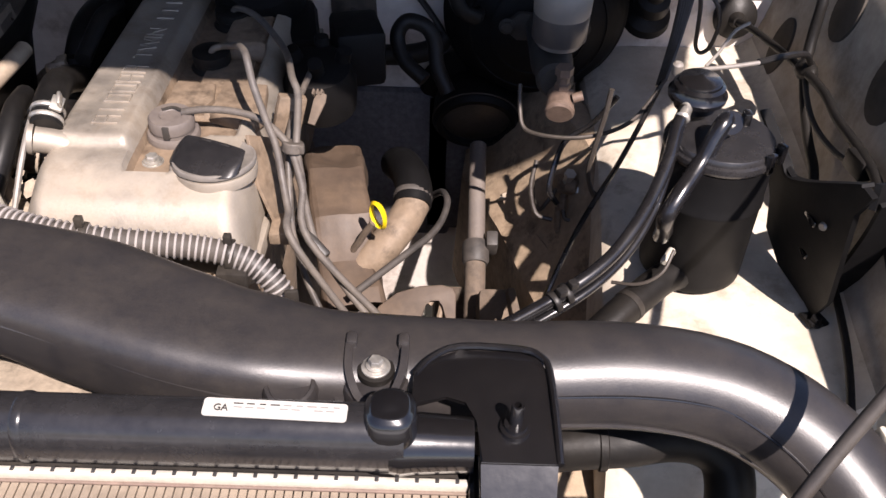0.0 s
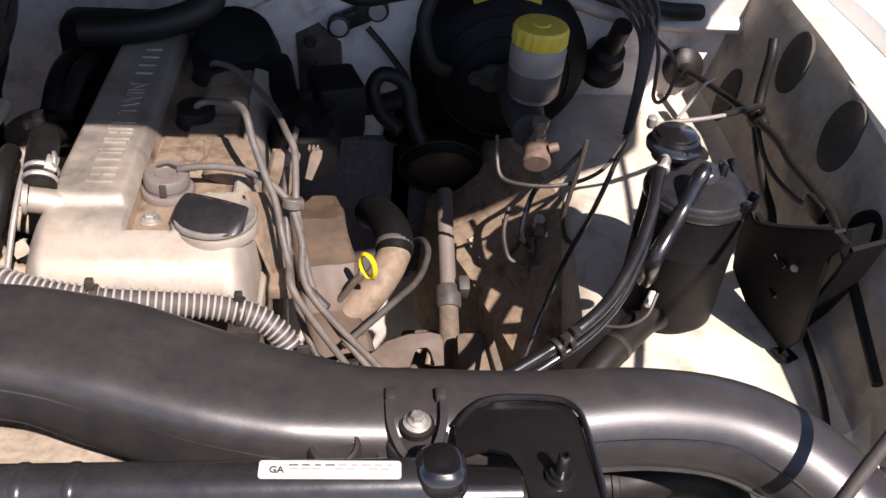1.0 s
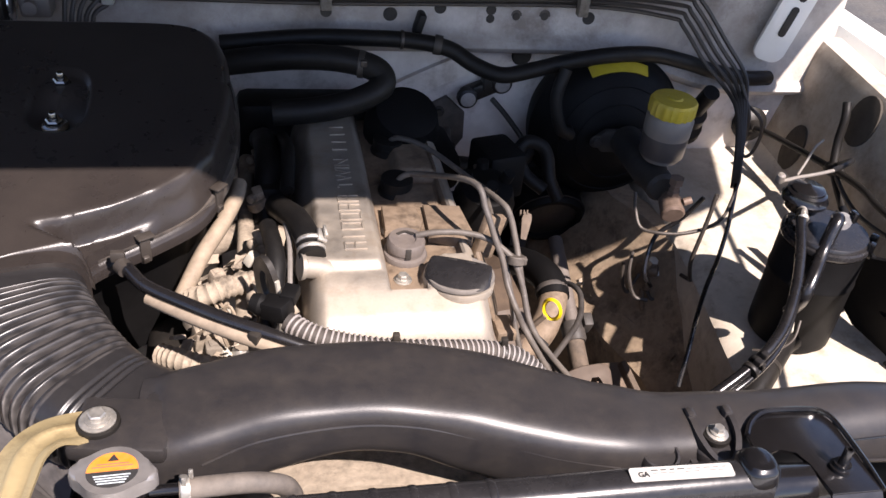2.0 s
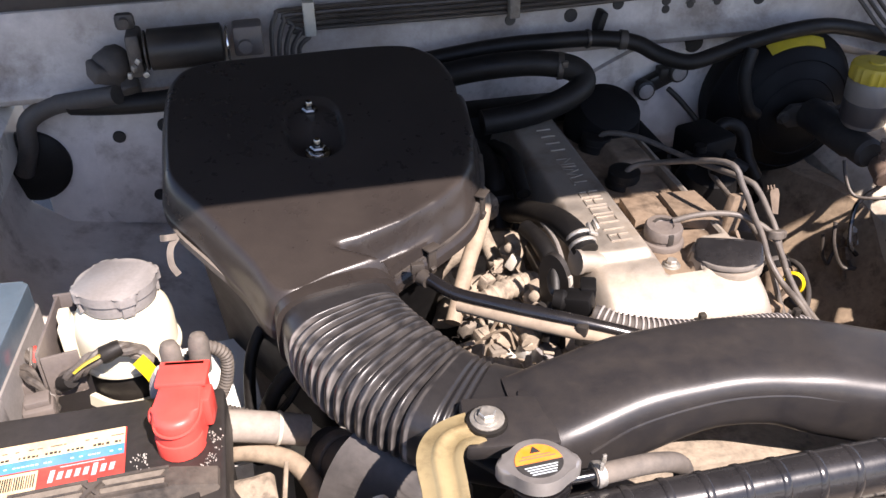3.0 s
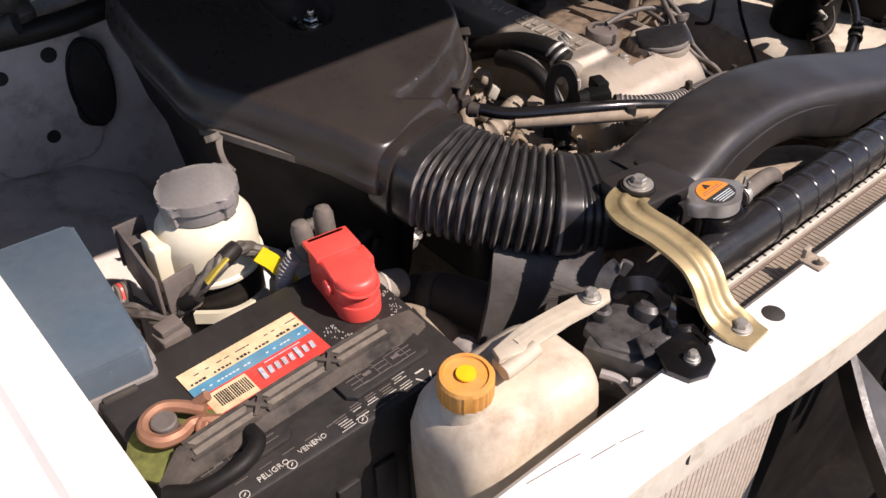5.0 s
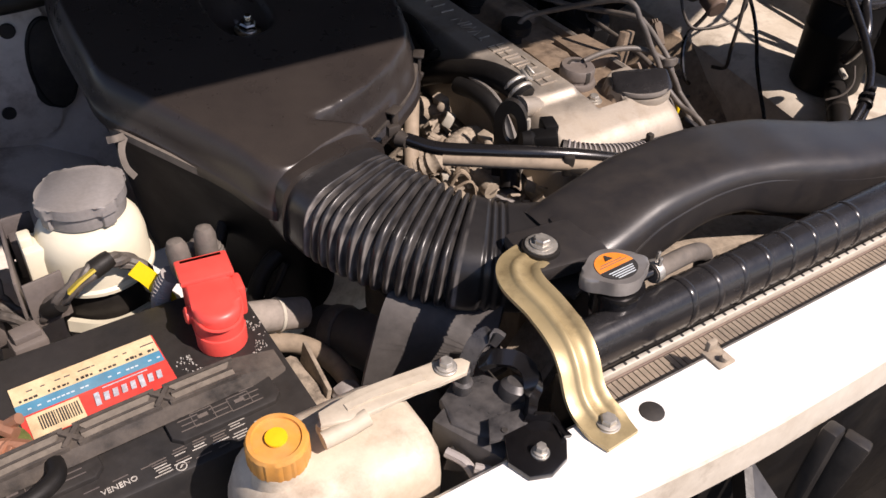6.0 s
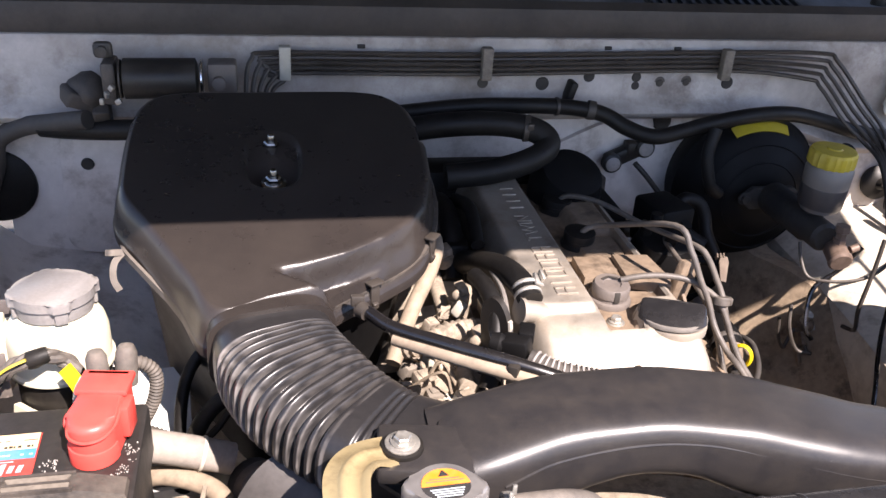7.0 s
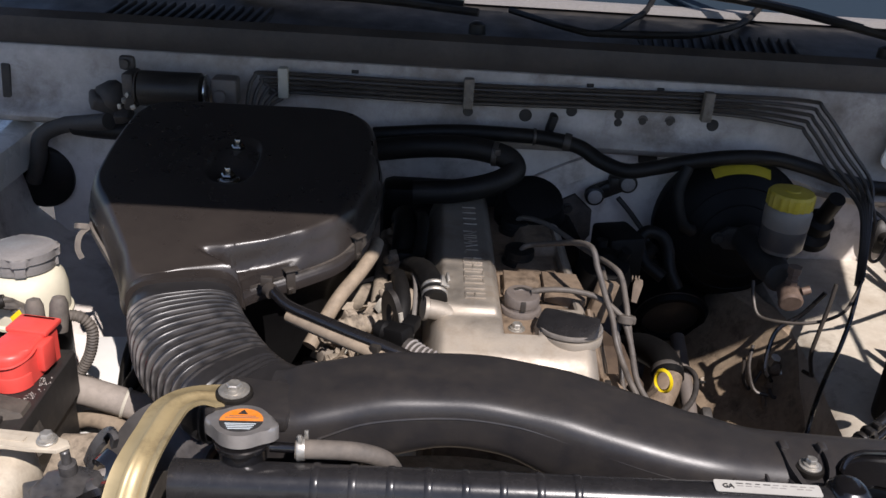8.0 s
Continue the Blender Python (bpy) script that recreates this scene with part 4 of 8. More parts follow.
part("rolled_edge", tube([(0.004, 0.373, 1.077), (0.013, 0.385, 1.078), (0.030, 0.394, 1.079), (0.066, 0.393, 1.079), (0.077, 0.388, 1.079), (0.082, 0.377, 1.079), (0.083, 0.34, 1.079), (0.083, 0.312, 1.077)], 0.0022, 8, 3), "black_paint", hb)
part("front_fold", join(prism([(0.041, 0.0), (0.082, 0.0), (0.080, 0.06), (0.043, 0.06)], 0, 0.003, 0.0008, Matrix(((1, 0, 0, 0), (0, -0.72, 0.69, 0.3125), (0, -0.69, -0.72, 1.0765), (0, 0, 0, 1))))), "black_paint", hb)
part("stud", join(lathe([(0.0085, 0), (0.0085, 0.003), (0.0065, 0.0035), (0.0065, 0.006)], (0.060, 0.334, 1.0775), (0, 0, 1), 20), lathe([(0.0036, 0.005), (0.0036, 0.020), (0.0032, 0.021), (0.002, 0.021), (0.002, 0.016)], (0.060, 0.334, 1.0775), (0, 0, 1), 14)), "black_paint", hb, "painted stud and nut")

# left gold bracket from the duct mount to the beam
gb = thing("gold_bracket", (-0.51, 0.30, 1.07), "yellow zinc-plated bent steel bracket bolted to the beam", "bracket")
gp = [(V(-0.452, 0.412, 1.0885), V(0, -1, -0.05), 0.030), (V(-0.474, 0.411, 1.0905), V(0.1, -1, 0), 0.031), (V(-0.496, 0.402, 1.095), V(0.7, -0.7, 0), 0.031), (V(-0.508, 0.382, 1.099), V(1, -0.2, 0), 0.031), (V(-0.511, 0.352, 1.101), V(1, 0, 0), 0.029), (V(-0.514, 0.325, 1.099), V(1, 0, 0), 0.029),
      (V(-0.517, 0.310, 1.092), V(1, 0, 0), 0.029), (V(-0.520, 0.297, 1.078), V(1, 0, 0), 0.029), (V(-0.520, 0.286, 1.0705), V(1, 0, 0), 0.030), (V(-0.519, 0.272, 1.0685), V(1, 0, 0), 0.032), (V(-0.518, 0.258, 1.0685), V(1, -0.2, 0), 0.026)]


def pressed(stations, section, thick=0.003, per=8):
    """A strip with a pressed cross-section of (share of half width, height)."""
    ps = smooth_path([q[0] for q in stations], per)
    aa = smooth_path([q[1] for q in stations], per)
    rings = []
    for i, (p, t, _, _) in enumerate(frames_along(ps)):
        j = min(i // per, len(stations) - 2)
        w = (stations[j][2] + (stations[j + 1][2] - stations[j][2]) * (i / per - j)) / 2
        a = (aa[i] - t * aa[i].dot(t)).normalized()
        nrm = a.cross(t)
        if nrm.z < 0:
            nrm = -nrm
        nrm.normalize()
        rise = smoothstep(i / per / 1.5 - 0.4) * smoothstep((len(stations) - 1 - i / per) / 1.2 - 0.5)
        rings.append([p + a * w * u + nrm * (h * rise + thick / 2) for u, h in section] + [p + a * w * u + nrm * (h * rise - thick / 2) for u, h in reversed(section)])
    return loft(rings)


part("strip", pressed(gp, [(-1.0, 0.0), (-0.42, 0.0), (-0.34, 0.0012), (-0.24, 0.0028), (-0.10, 0.0030), (0.02, 0.0018), (0.12, 0.0004), (0.5, 0.0), (0.62, 0.0014), (0.72, 0.0032), (1.0, 0.0036)]), "zinc_gold", gb, sharp=60)
part("bolt", bolt((-0.518, 0.273, 1.070), r=0.0055, washer=0.0085), "zinc", gb, "zinc flange bolt")

cnd = thing("condenser", (-0.40, 0.235, 0.8), "dusty beige finned condenser under the beam", "condenser")
# black plate runs past the fins and stands for the shaded stretch
part("backing", box((-0.25, 0.2600, 0.86), (0.84, 0.012, 0.33), 0.002), "bracket_black", cnd)
# fins cover only the sunlit stretch
cf = bmesh.new()
for i in range(29):
    bmesh.ops.create_cube(cf, size=1, matrix=Matrix.Translation((-0.655 + i * 0.0062, 0.2500, 0.88)) @ Matrix.Diagonal((0.0053, 0.012, 0.265, 1)))
tagged(part("fin", cf, "condenser_fins", cnd), kind="stuff")

# black side shield left of the radiator and the rubber flap behind it
solo("radiator_shield", join(prism([(0.30, 0.72), (0.302, 1.00), (0.318, 1.015), (0.365, 1.02), (0.405, 1.02), (0.43, 1.0), (0.44, 0.72)], -0.532, -0.527, 0.001, Matrix(((0, 0, 1, 0), (1, 0, 0, 0), (0, 1, 0, 0), (0, 0, 0, 1))))), "dark", "black sheet shield at the radiator's end", "shield")
rf_ = thing("rubber_flap", (-0.56, 0.45, 0.95), "broad dark rubber splash flap under the bellows", "flap")
part("sheet", ribbon([(-0.498, 0.470, 1.028), (-0.520, 0.456, 1.022), (-0.538, 0.448, 1.004), (-0.548, 0.449, 0.975), (-0.552, 0.458, 0.92)], 0.092, 0.004, (0.85, -0.25, 0.25), 8), "flap", rf_)
part("hem", tube([(-0.478, 0.446, 1.022), (-0.492, 0.436, 1.010), (-0.502, 0.436, 0.984), (-0.506, 0.445, 0.93)], 0.0030, 8), "flap", rf_)
fs = thing("fan_shroud", (-0.27, 0.43, 0.95), "dust-covered fan shroud rim behind the radiator", "fan shroud")
part("band", ribbon([(-0.47, 0.415, 0.955), (-0.42, 0.428, 0.985), (-0.35, 0.434, 1.002), (-0.27, 0.434, 1.006), (-0.20, 0.425, 0.998), (-0.13, 0.41, 0.98), (-0.07, 0.40, 0.95)], 0.05, 0.004, (0, 1, -0.12)), "beige_dirt", fs)
part("rim", ribbon([(-0.47, 0.392, 0.955), (-0.42, 0.404, 0.985), (-0.35, 0.409, 1.002), (-0.27, 0.409, 1.006), (-0.20, 0.401, 0.998), (-0.13, 0.386, 0.98), (-0.07, 0.377, 0.95)], 0.012, 0.006, (0, 0.1, 1)), "beige_dirt", fs)

# ---- engine ----
eng = thing("engine", (-0.23, 0.78, 0.45), "dusty four-cylinder engine with a silver twin-cam valve cover", "engine")
part("block", box((-0.23, 0.80, 0.66), (0.17, 0.40, 0.36), 0.02), "dirty_iron", eng)
part("cylinder_head", box((-0.23, 0.785, 0.915), (0.175, 0.43, 0.12), 0.012), "dirty_alloy", eng)
part("timing_cover", join(box((-0.23, 0.565, 0.86), (0.15, 0.02, 0.28), 0.006), lathe([(0.05, 0), (0.05, 0.02), (0.04, 0.024)], (-0.20, 0.556, 0.80), (0, -1, 0), 24)), "dirty_alloy", eng)


def bump_edge(d, r, h):
    """How far a rounded edge has fallen at distance d from the rim."""
    if d >= r:
        return 0.0
    return h * (1 - math.sqrt(max(0.0, 1 - (1 - max(d, 0.0) / r) ** 2)))


def inside(v, a, b, soft):
    return smoothstep((v - a) / soft + 0.5) * smoothstep((b - v) / soft + 0.5)


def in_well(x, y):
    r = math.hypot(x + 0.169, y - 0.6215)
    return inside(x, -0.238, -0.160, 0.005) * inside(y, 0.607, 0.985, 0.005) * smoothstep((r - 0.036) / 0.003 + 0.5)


def cover_z(x, y):
    z = 1.052 - 0.024 * smoothstep((0.622 - y) / 0.075) - bump_edge(y - 0.556, 0.026, 0.046) - bump_edge(x + 0.320, 0.022, 0.064) - bump_edge(-0.136 - x, 0.022, 0.064) - bump_edge(1.002 - y, 0.02, 0.06)
    z += 0.008 * inside(x, -0.304, -0.243, 0.008) * smoothstep((y - 0.628) / 0.012)
    z -= 0.0125 * in_well(x, y)
    z += 0.006 * inside(x, -0.212, -0.165, 0.004) * inside(y, 0.700, 0.80, 0.004)
    z += 0.014 * inside(x, -0.205, -0.160, 0.010) * inside(y, 0.815, 0.97, 0.012)
    return max(z, 0.982)


def cast(well):
    nx, ny = 72, 168
    bm = bmesh.new()
    vs = [[None] * (ny + 1) for _ in range(nx + 1)]
    for a in range(nx):
        for b in range(ny):
            xs = [-0.320 + 0.184 * (a + q) / nx for q in (0, 1)]
            ys = [0.556 + 0.446 * (b + q) / ny for q in (0, 1)]
            if (in_well((xs[0] + xs[1]) / 2, (ys[0] + ys[1]) / 2) > 0.5) != well:
                continue
            f = []
            for c, d in ((0, 0), (1, 0), (1, 1), (0, 1)):
                if vs[a + c][b + d] is None:
                    vs[a + c][b + d] = bm.verts.new((xs[c], ys[d], cover_z(xs[c], ys[d]) + (0.0006 * noise.noise(Vector((xs[c], ys[d], 0)) * 120) if well else 0)))
                f.append(vs[a + c][b + d])
            bm.faces.new(f)
    return bm


vc = part("valve_cover", cast(False), "alloy", eng, sharp=60)
part("lip", prism([(-0.324, 0.572), (-0.310, 0.554), (-0.150, 0.550), (-0.132, 0.564), (-0.130, 1.0), (-0.324, 1.0)], 0.970, 0.983, 0.003), "alloy", eng)
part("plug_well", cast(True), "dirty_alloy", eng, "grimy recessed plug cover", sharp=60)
# raised maker's mark as hollow plain blocks, then the word that can be read
for i in range(6):
    cy, w = 0.6605 + i * 0.0172, 0.0046 if i == 1 else 0.0128
    rim = [box((-0.2665, cy - w / 2 + 0.001, 1.0605), (0.022, 0.0015, 0.0016), 0.0004)]
    if i != 1:
        rim += [box((-0.2665, cy + w / 2 - 0.001, 1.0605), (0.022, 0.0015, 0.0016), 0.0004), box((-0.2768, cy, 1.0605), (0.0015, w, 0.0016), 0.0004), box((-0.2562 if i in (2, 3) else -0.2665, cy, 1.0605), (0.0015, w, 0.0016), 0.0004)]
    part("raised_block", join(*rim), "alloy", vc)
words("TWIN", 0.024, pose(-0.266, 0.800, 1.0602, 0, 0, 90), "alloy", vc, "raised_lettering", 0.0009)
for i in range(4):
    part("raised_bar", box((-0.266, 0.852 + i * 0.018, 1.0605), (0.017, 0.0035, 0.0020), 0.0006), "alloy", vc)
# oil filler cap
CAP = pose(-0.1690, 0.6215, 1.0465, -5, -3, -25)
oc = part("oil_filler_cap", moved(lathe([(0.031, 0), (0.0336, 0.0012), (0.0342, 0.0035), (0.0334, 0.0055), (0.0318, 0.0058), (0.0305, 0.0050), (0.001, 0.0054)], (0, 0, 0), (0, 0, 1), 44, 0.006, 44, (0, 2)), CAP), "pale_pipe", eng, "dusty grey oil filler cap with a black grip")
grip_rings = []
for kx, ky, oy, kh in ((0.0325, 0.0190, -0.0120, 0.0040), (0.0322, 0.0150, -0.0085, 0.0085), (0.0312, 0.0085, -0.0015, 0.0138), (0.0300, 0.0050, 0.0030, 0.0160), (0.0285, 0.0030, 0.0040, 0.0166)):
    grip_rings.append([V(kx * math.cos(radians(a)), oy + ky * math.sin(radians(a)), kh) for a in range(0, 360, 10)])
part("grip", moved(loft(grip_rings), CAP), "tank", oc, "broad black lens-shaped grip", sharp=28)
part("grip_slot", moved(join(*[box((dx, 0.0040, 0.0166), (0.009, 0.0018, 0.0010), 0.0004) for dx in (-0.009, 0.009)]), CAP), "dark", oc)
part("cap_seat", moved(lathe([(0.0335, -0.010), (0.0342, -0.003), (0.0335, -0.0008), (0.030, -0.0006)], (0, 0, 0), (0, 0, 1), 40), CAP), "alloy", eng)
# first plug cap and its bolt
part("plug_boot", lathe([(0.0225, 0), (0.0228, 0.003), (0.0215, 0.006), (0.0185, 0.007), (0.0182, 0.010), (0.0192, 0.011), (0.0192, 0.019), (0.0175, 0.0215), (0.010, 0.0218), (0.0085, 0.0200), (0.004, 0.0198)], (-0.2155, 0.671, 1.0395), (0.02, -0.05, 1), 28), "brown_plastic", eng, "dusty brown-grey rubber plug boot")
part("boot_notch", join(box((-0.2155, 0.6535, 1.0535), (0.006, 0.006, 0.012), 0.001), ribbon([(-0.224, 0.676, 1.0618), (-0.2155, 0.680, 1.0620), (-0.207, 0.676, 1.0618)], 0.003, 0.001, (0, 1, 0))), "dark", eng)
for bx, by in ((-0.223, 0.630), (-0.225, 0.713), (-0.160, 0.690), (-0.308, 0.60), (-0.150, 0.578)):
    part("cover_bolt", bolt((bx, by, 1.0405 if bx > -0.30 and by > 0.6 else 0.984), r=0.0055, washer=0.009), "zinc", eng)
part("plug_cover", join(prism([(-0.232, 0.700), (-0.196, 0.700), (-0.190, 0.716), (-0.194, 0.744), (-0.230, 0.748)], 1.0400, 1.0500, 0.002), prism([(-0.188, 0.690), (-0.146, 0.676), (-0.141, 0.690), (-0.146, 0.742), (-0.186, 0.746)], 1.0410, 1.0520, 0.002)), "dirty_alloy", eng, "grime-stained cover plates over the plugs")
# breather outlet with hose
part("breather_port", join(tube([(-0.282, 0.640, 1.040), (-0.300, 0.638, 1.050), (-0.318, 0.634, 1.056)], 0.011, 14), lathe([(0.013, 0), (0.013, 0.004)], (-0.318, 0.634, 1.056), (-1, -0.2, 0.2), 16)), "alloy", eng)
ph = thing("breather_hose", (-0.33, 0.70, 1.0), "thick dusty black breather hose on the valve cover", "hose")
part("hose", tube([(-0.309, 0.640, 1.062), (-0.313, 0.662, 1.069), (-0.321, 0.698, 1.066), (-0.332, 0.740, 1.050), (-0.339, 0.790, 1.024), (-0.343, 0.84, 0.99)], 0.0130, 16), "rubber", ph)
part("clamp", join(lathe([(0.0133, 0), (0.0140, 0.001), (0.0140, 0.003), (0.0133, 0.004)], (-0.3100, 0.645, 1.065), (-0.05, 0.9, 0.42), 22), lathe([(0.0133, 0), (0.0140, 0.001), (0.0140, 0.003), (0.0133, 0.004)], (-0.3105, 0.653, 1.069), (-0.05, 0.9, 0.42), 22), box((-0.300, 0.652, 1.079), (0.010, 0.014, 0.004), 0.001, (24, 30, 10)), box((-0.297, 0.652, 1.083), (0.003, 0.012, 0.008), 0.001, (24, 0, 10))), "zinc", ph, "zinc screw clamp")

# engine lifting eye
le = thing("lifting_eye", (-0.355, 0.60, 1.0), "dark steel engine lifting eye", "lifting eye")
rings = []
for j in range(28):
    a = 2 * math.pi * j / 28
    c, s = math.cos(a), math.sin(a)
    o = V(0.0170 * c, 0.030 * s * (1 if s > 0 else 2.3), 0)
    i_ = V(0.0075 * c, 0.017 * s - 0.002, 0)
    rings.append((o, i_))
bm = bmesh.new()
vs = [[bm.verts.new((p.x, dz, p.y)) for dz in (-0.0028, 0.0028) for p in r] for r in rings]
for j in range(28):
    a, b = vs[j], vs[(j + 1) % 28]
    for q in ((0, 1), (1, 3), (3, 2), (2, 0)):
        bm.faces.new((a[q[0]], a[q[1]], b[q[1]], b[q[0]]))
part("eye", moved(bm, pose(-0.352, 0.604, 1.062, 6, 0, -56)), "black_plastic", le)
part("worn_edge", moved(tube([(0.0165, 0, 0.012), (0.0176, 0, -0.004), (0.0172, 0, -0.022), (0.0150, 0, -0.042), (0.0105, 0, -0.058)], 0.0024, 8), pose(-0.352, 0.604, 1.062, 6, 0, -56)), "fin_rail", le, "worn bare steel edge")
part("stem", box((-0.350, 0.606, 0.985), (0.030, 0.005, 0.09), 0.001, (6, 0, -56)), "dark", le)

# intake side clutter: fuel rail, injectors, manifold runners, dusty loom
mf = thing("intake_manifold", (-0.40, 0.70, 0.9), "dusty intake manifold with injectors and wiring", "manifold")
for i in range(4):
    y0 = 0.62 + i * 0.085
    part("runner", tube([(-0.315, y0, 0.965), (-0.36, y0 + 0.005, 0.985), (-0.41, y0 + 0.01, 0.97), (-0.45, y0 + 0.01, 0.92)], 0.016, 14), "beige_dirt", mf)
    part("injector", join(lathe([(0.009, 0), (0.009, 0.02), (0.012, 0.022), (0.012, 0.032), (0.008, 0.034)], (-0.352, y0 + 0.012, 0.995), (-0.3, 0, 1), 16), box((-0.359, y0 + 0.012, 1.034), (0.011, 0.017, 0.010), 0.002, (0, -15, 10)), lathe([(0.005, 0), (0.005, 0.006), (0.003, 0.007)], (-0.364, y0 + 0.002, 1.034), (-0.6, -0.8, 0.1), 10)), "beige_dirt", mf, "dust-caked fuel injector and plug")
part("fuel_rail", tube([(-0.375, 0.595, 0.998), (-0.374, 0.70, 1.000), (-0.372, 0.92, 1.008)], 0.009, 12), "beige_dirt", mf)
part("plenum", box((-0.44, 0.74, 0.90), (0.07, 0.30, 0.09), 0.02, seg=3), "bracket_black", mf)
th = thing("vacuum_hose", (-0.38, 0.70, 1.05), "tan dust-covered rubber vacuum hose", "hose")
part("hose", tube([(-0.378, 0.775, 1.062), (-0.381, 0.752, 1.060), (-0.394, 0.720, 1.050), (-0.412, 0.690, 1.036), (-0.425, 0.668, 1.020), (-0.440, 0.640, 1.0)], 0.0082, 12), "tan_hose", th)
part("hose", tube([(-0.350, 0.700, 1.058), (-0.346, 0.670, 1.062), (-0.343, 0.640, 1.054), (-0.348, 0.612, 1.030), (-0.358, 0.59, 1.0)], 0.009, 12), "rubber", th)
part("hose", tube([(-0.333, 0.705, 1.062), (-0.330, 0.665, 1.060), (-0.331, 0.630, 1.040), (-0.334, 0.60, 1.01)], 0.0026, 8), "pale_pipe", th)
random.seed(11)
lm = thing("injector_loom", (-0.39, 0.62, 1.0), "dusty cloth-wrapped injector wiring loom", "wiring loom")
part("wrapped_loom", tube([(-0.430, 0.655, 1.006), (-0.412, 0.640, 1.020), (-0.390, 0.645, 1.026), (-0.368, 0.655, 1.024), (-0.350, 0.662, 1.018)], 0.0115, 12, ridge=0.002, pitch=0.007), "beige_dirt", lm)
part("wrapped_loom", tube([(-0.450, 0.600, 0.985), (-0.430, 0.585, 0.990), (-0.405, 0.580, 0.985), (-0.385, 0.590, 0.972)], 0.011, 12, ridge=0.0015, pitch=0.006), "beige_dirt", lm)
for i in range(5):
    a, b = random.random(), random.random()
    part("wire", tube([(-0.435 + 0.05 * a, 0.60 + 0.04 * b, 0.985), (-0.42 + 0.04 * b, 0.59 + 0.06 * a, 1.008 + 0.012 * b), (-0.395 + 0.03 * a, 0.575 + 0.05 * b, 0.990)], 0.0017, 6), "tan_hose", lm)
for cx, cy, cz, s, rot, mt in ((-0.412, 0.624, 0.985, 0.022, 20, "beige_dirt"), (-0.380, 0.621, 0.988, 0.017, -12, "paper"), (-0.377, 0.605, 0.980, 0.016, 30, "paper"), (-0.357, 0.595, 0.972, 0.030, 24, "grey_plastic"), (-0.396, 0.640, 0.992, 0.016, -20, "pale_clip"), (-0.391, 0.609, 0.972, 0.014, 40, "pale_clip"), (-0.403, 0.613, 0.975, 0.018, 10, "strap_pale"), (-0.366, 0.608, 0.985, 0.014, -30, "beige_dirt"), (-0.424, 0.647, 0.985, 0.015, 35, "strap_pale"), (-0.400, 0.667, 1.022, 0.014, 30, "beige_dirt"), (-0.366, 0.690, 1.026, 0.013, 50, "pale_clip")):
    part("plug", join(box((cx, cy, cz), (s, s * 0.8, s * 1.1), 0.002, (rot * 0.5, rot * 0.3, rot)), box((cx, cy, cz + s * 0.5), (s * 0.55, s * 0.45, s * 0.3), 0.001, (rot * 0.5, rot * 0.3, rot + 8))), mt, lm)

random.seed(23)
flakes = []
for i in range(52):
    k = random.uniform(0.006, 0.015)
    at = (random.uniform(-0.435, -0.325), random.uniform(0.555, 0.685), random.uniform(0.965, 1.012))
    flakes.append(crumple(box(at, (k, k * random.uniform(0.5, 1.1), k * random.uniform(0.08, 0.3)), 0, (random.uniform(-50, 50), random.uniform(-50, 50), random.uniform(0, 180))), 0.0018, 150, 1))
for i in range(26):
    k = random.uniform(0.009, 0.022)
    at = (random.uniform(-0.425, -0.345), random.uniform(0.632, 0.725), random.uniform(0.985, 1.022))
    flakes.append(crumple(box(at, (k, k * random.uniform(0.5, 1.1), k * random.uniform(0.07, 0.28)), 0, (random.uniform(-60, 60), random.uniform(-60, 60), random.uniform(0, 180))), 0.0022, 150, 1))
tagged(part("dust_clod", join(*flakes), "beige_dirt", lm, "crumbled dried mud on the loom"), kind="stuff")

# hoses across the front of the engine
fh = thing("front_hoses", (-0.38, 0.52, 1.05), "pair of dusty rubber hoses running to the engine front", "hose")
part("hose", tube([(-0.470, 0.603, 1.083), (-0.452, 0.578, 1.082), (-0.420, 0.550, 1.085), (-0.385, 0.525, 1.086), (-0.350, 0.508, 1.082), (-0.310, 0.494, 1.072), (-0.270, 0.48, 1.058), (-0.22, 0.47, 1.035)], 0.0061, 12), "gloss_hose", fh, "black rubber vacuum hose")
part("hose", tube([(-0.450, 0.572, 1.074), (-0.417, 0.543, 1.0775), (-0.382, 0.518, 1.0785), (-0.347, 0.501, 1.0745), (-0.307, 0.487, 1.0645), (-0.267, 0.473, 1.0505), (-0.216, 0.463, 1.028)], 0.0062, 12), "tan_hose", fh, "tan dusty fuel hose")
part("clip", join(box((-0.362, 0.508, 1.077), (0.010, 0.012, 0.020), 0.002, (0, 0, -35)), box((-0.356, 0.500, 1.073), (0.016, 0.006, 0.006), 0.001, (0, 0, -35))), "black_plastic", fh)
part("end_fitting", join(lathe([(0.006, 0), (0.008, 0.003), (0.006, 0.012)], (-0.476, 0.610, 1.083), (0.4, -0.9, 0), 12), box((-0.478, 0.612, 1.09), (0.012, 0.006, 0.01), 0.001)), "pipe", fh)

# corrugated conduit along the front of the valve cover
cd = thing("corrugated_conduit", (-0.24, 0.55, 1.02), "grey split corrugated conduit strapped along the valve cover", "conduit")
CON = [(-0.336, 0.548, 1.062), (-0.318, 0.535, 1.058), (-0.285, 0.526, 1.052), (-0.245, 0.525, 1.044), (-0.200, 0.530, 1.036), (-0.160, 0.535, 1.028), (-0.130, 0.535, 1.018), (-0.108, 0.527, 1.000), (-0.098, 0.518, 0.975)]
# dark tube under the pale ribs puts the groove shade into colour
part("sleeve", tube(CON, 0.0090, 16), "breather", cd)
dense = smooth_path(CON, 24)
ribs, run = [], 0.0
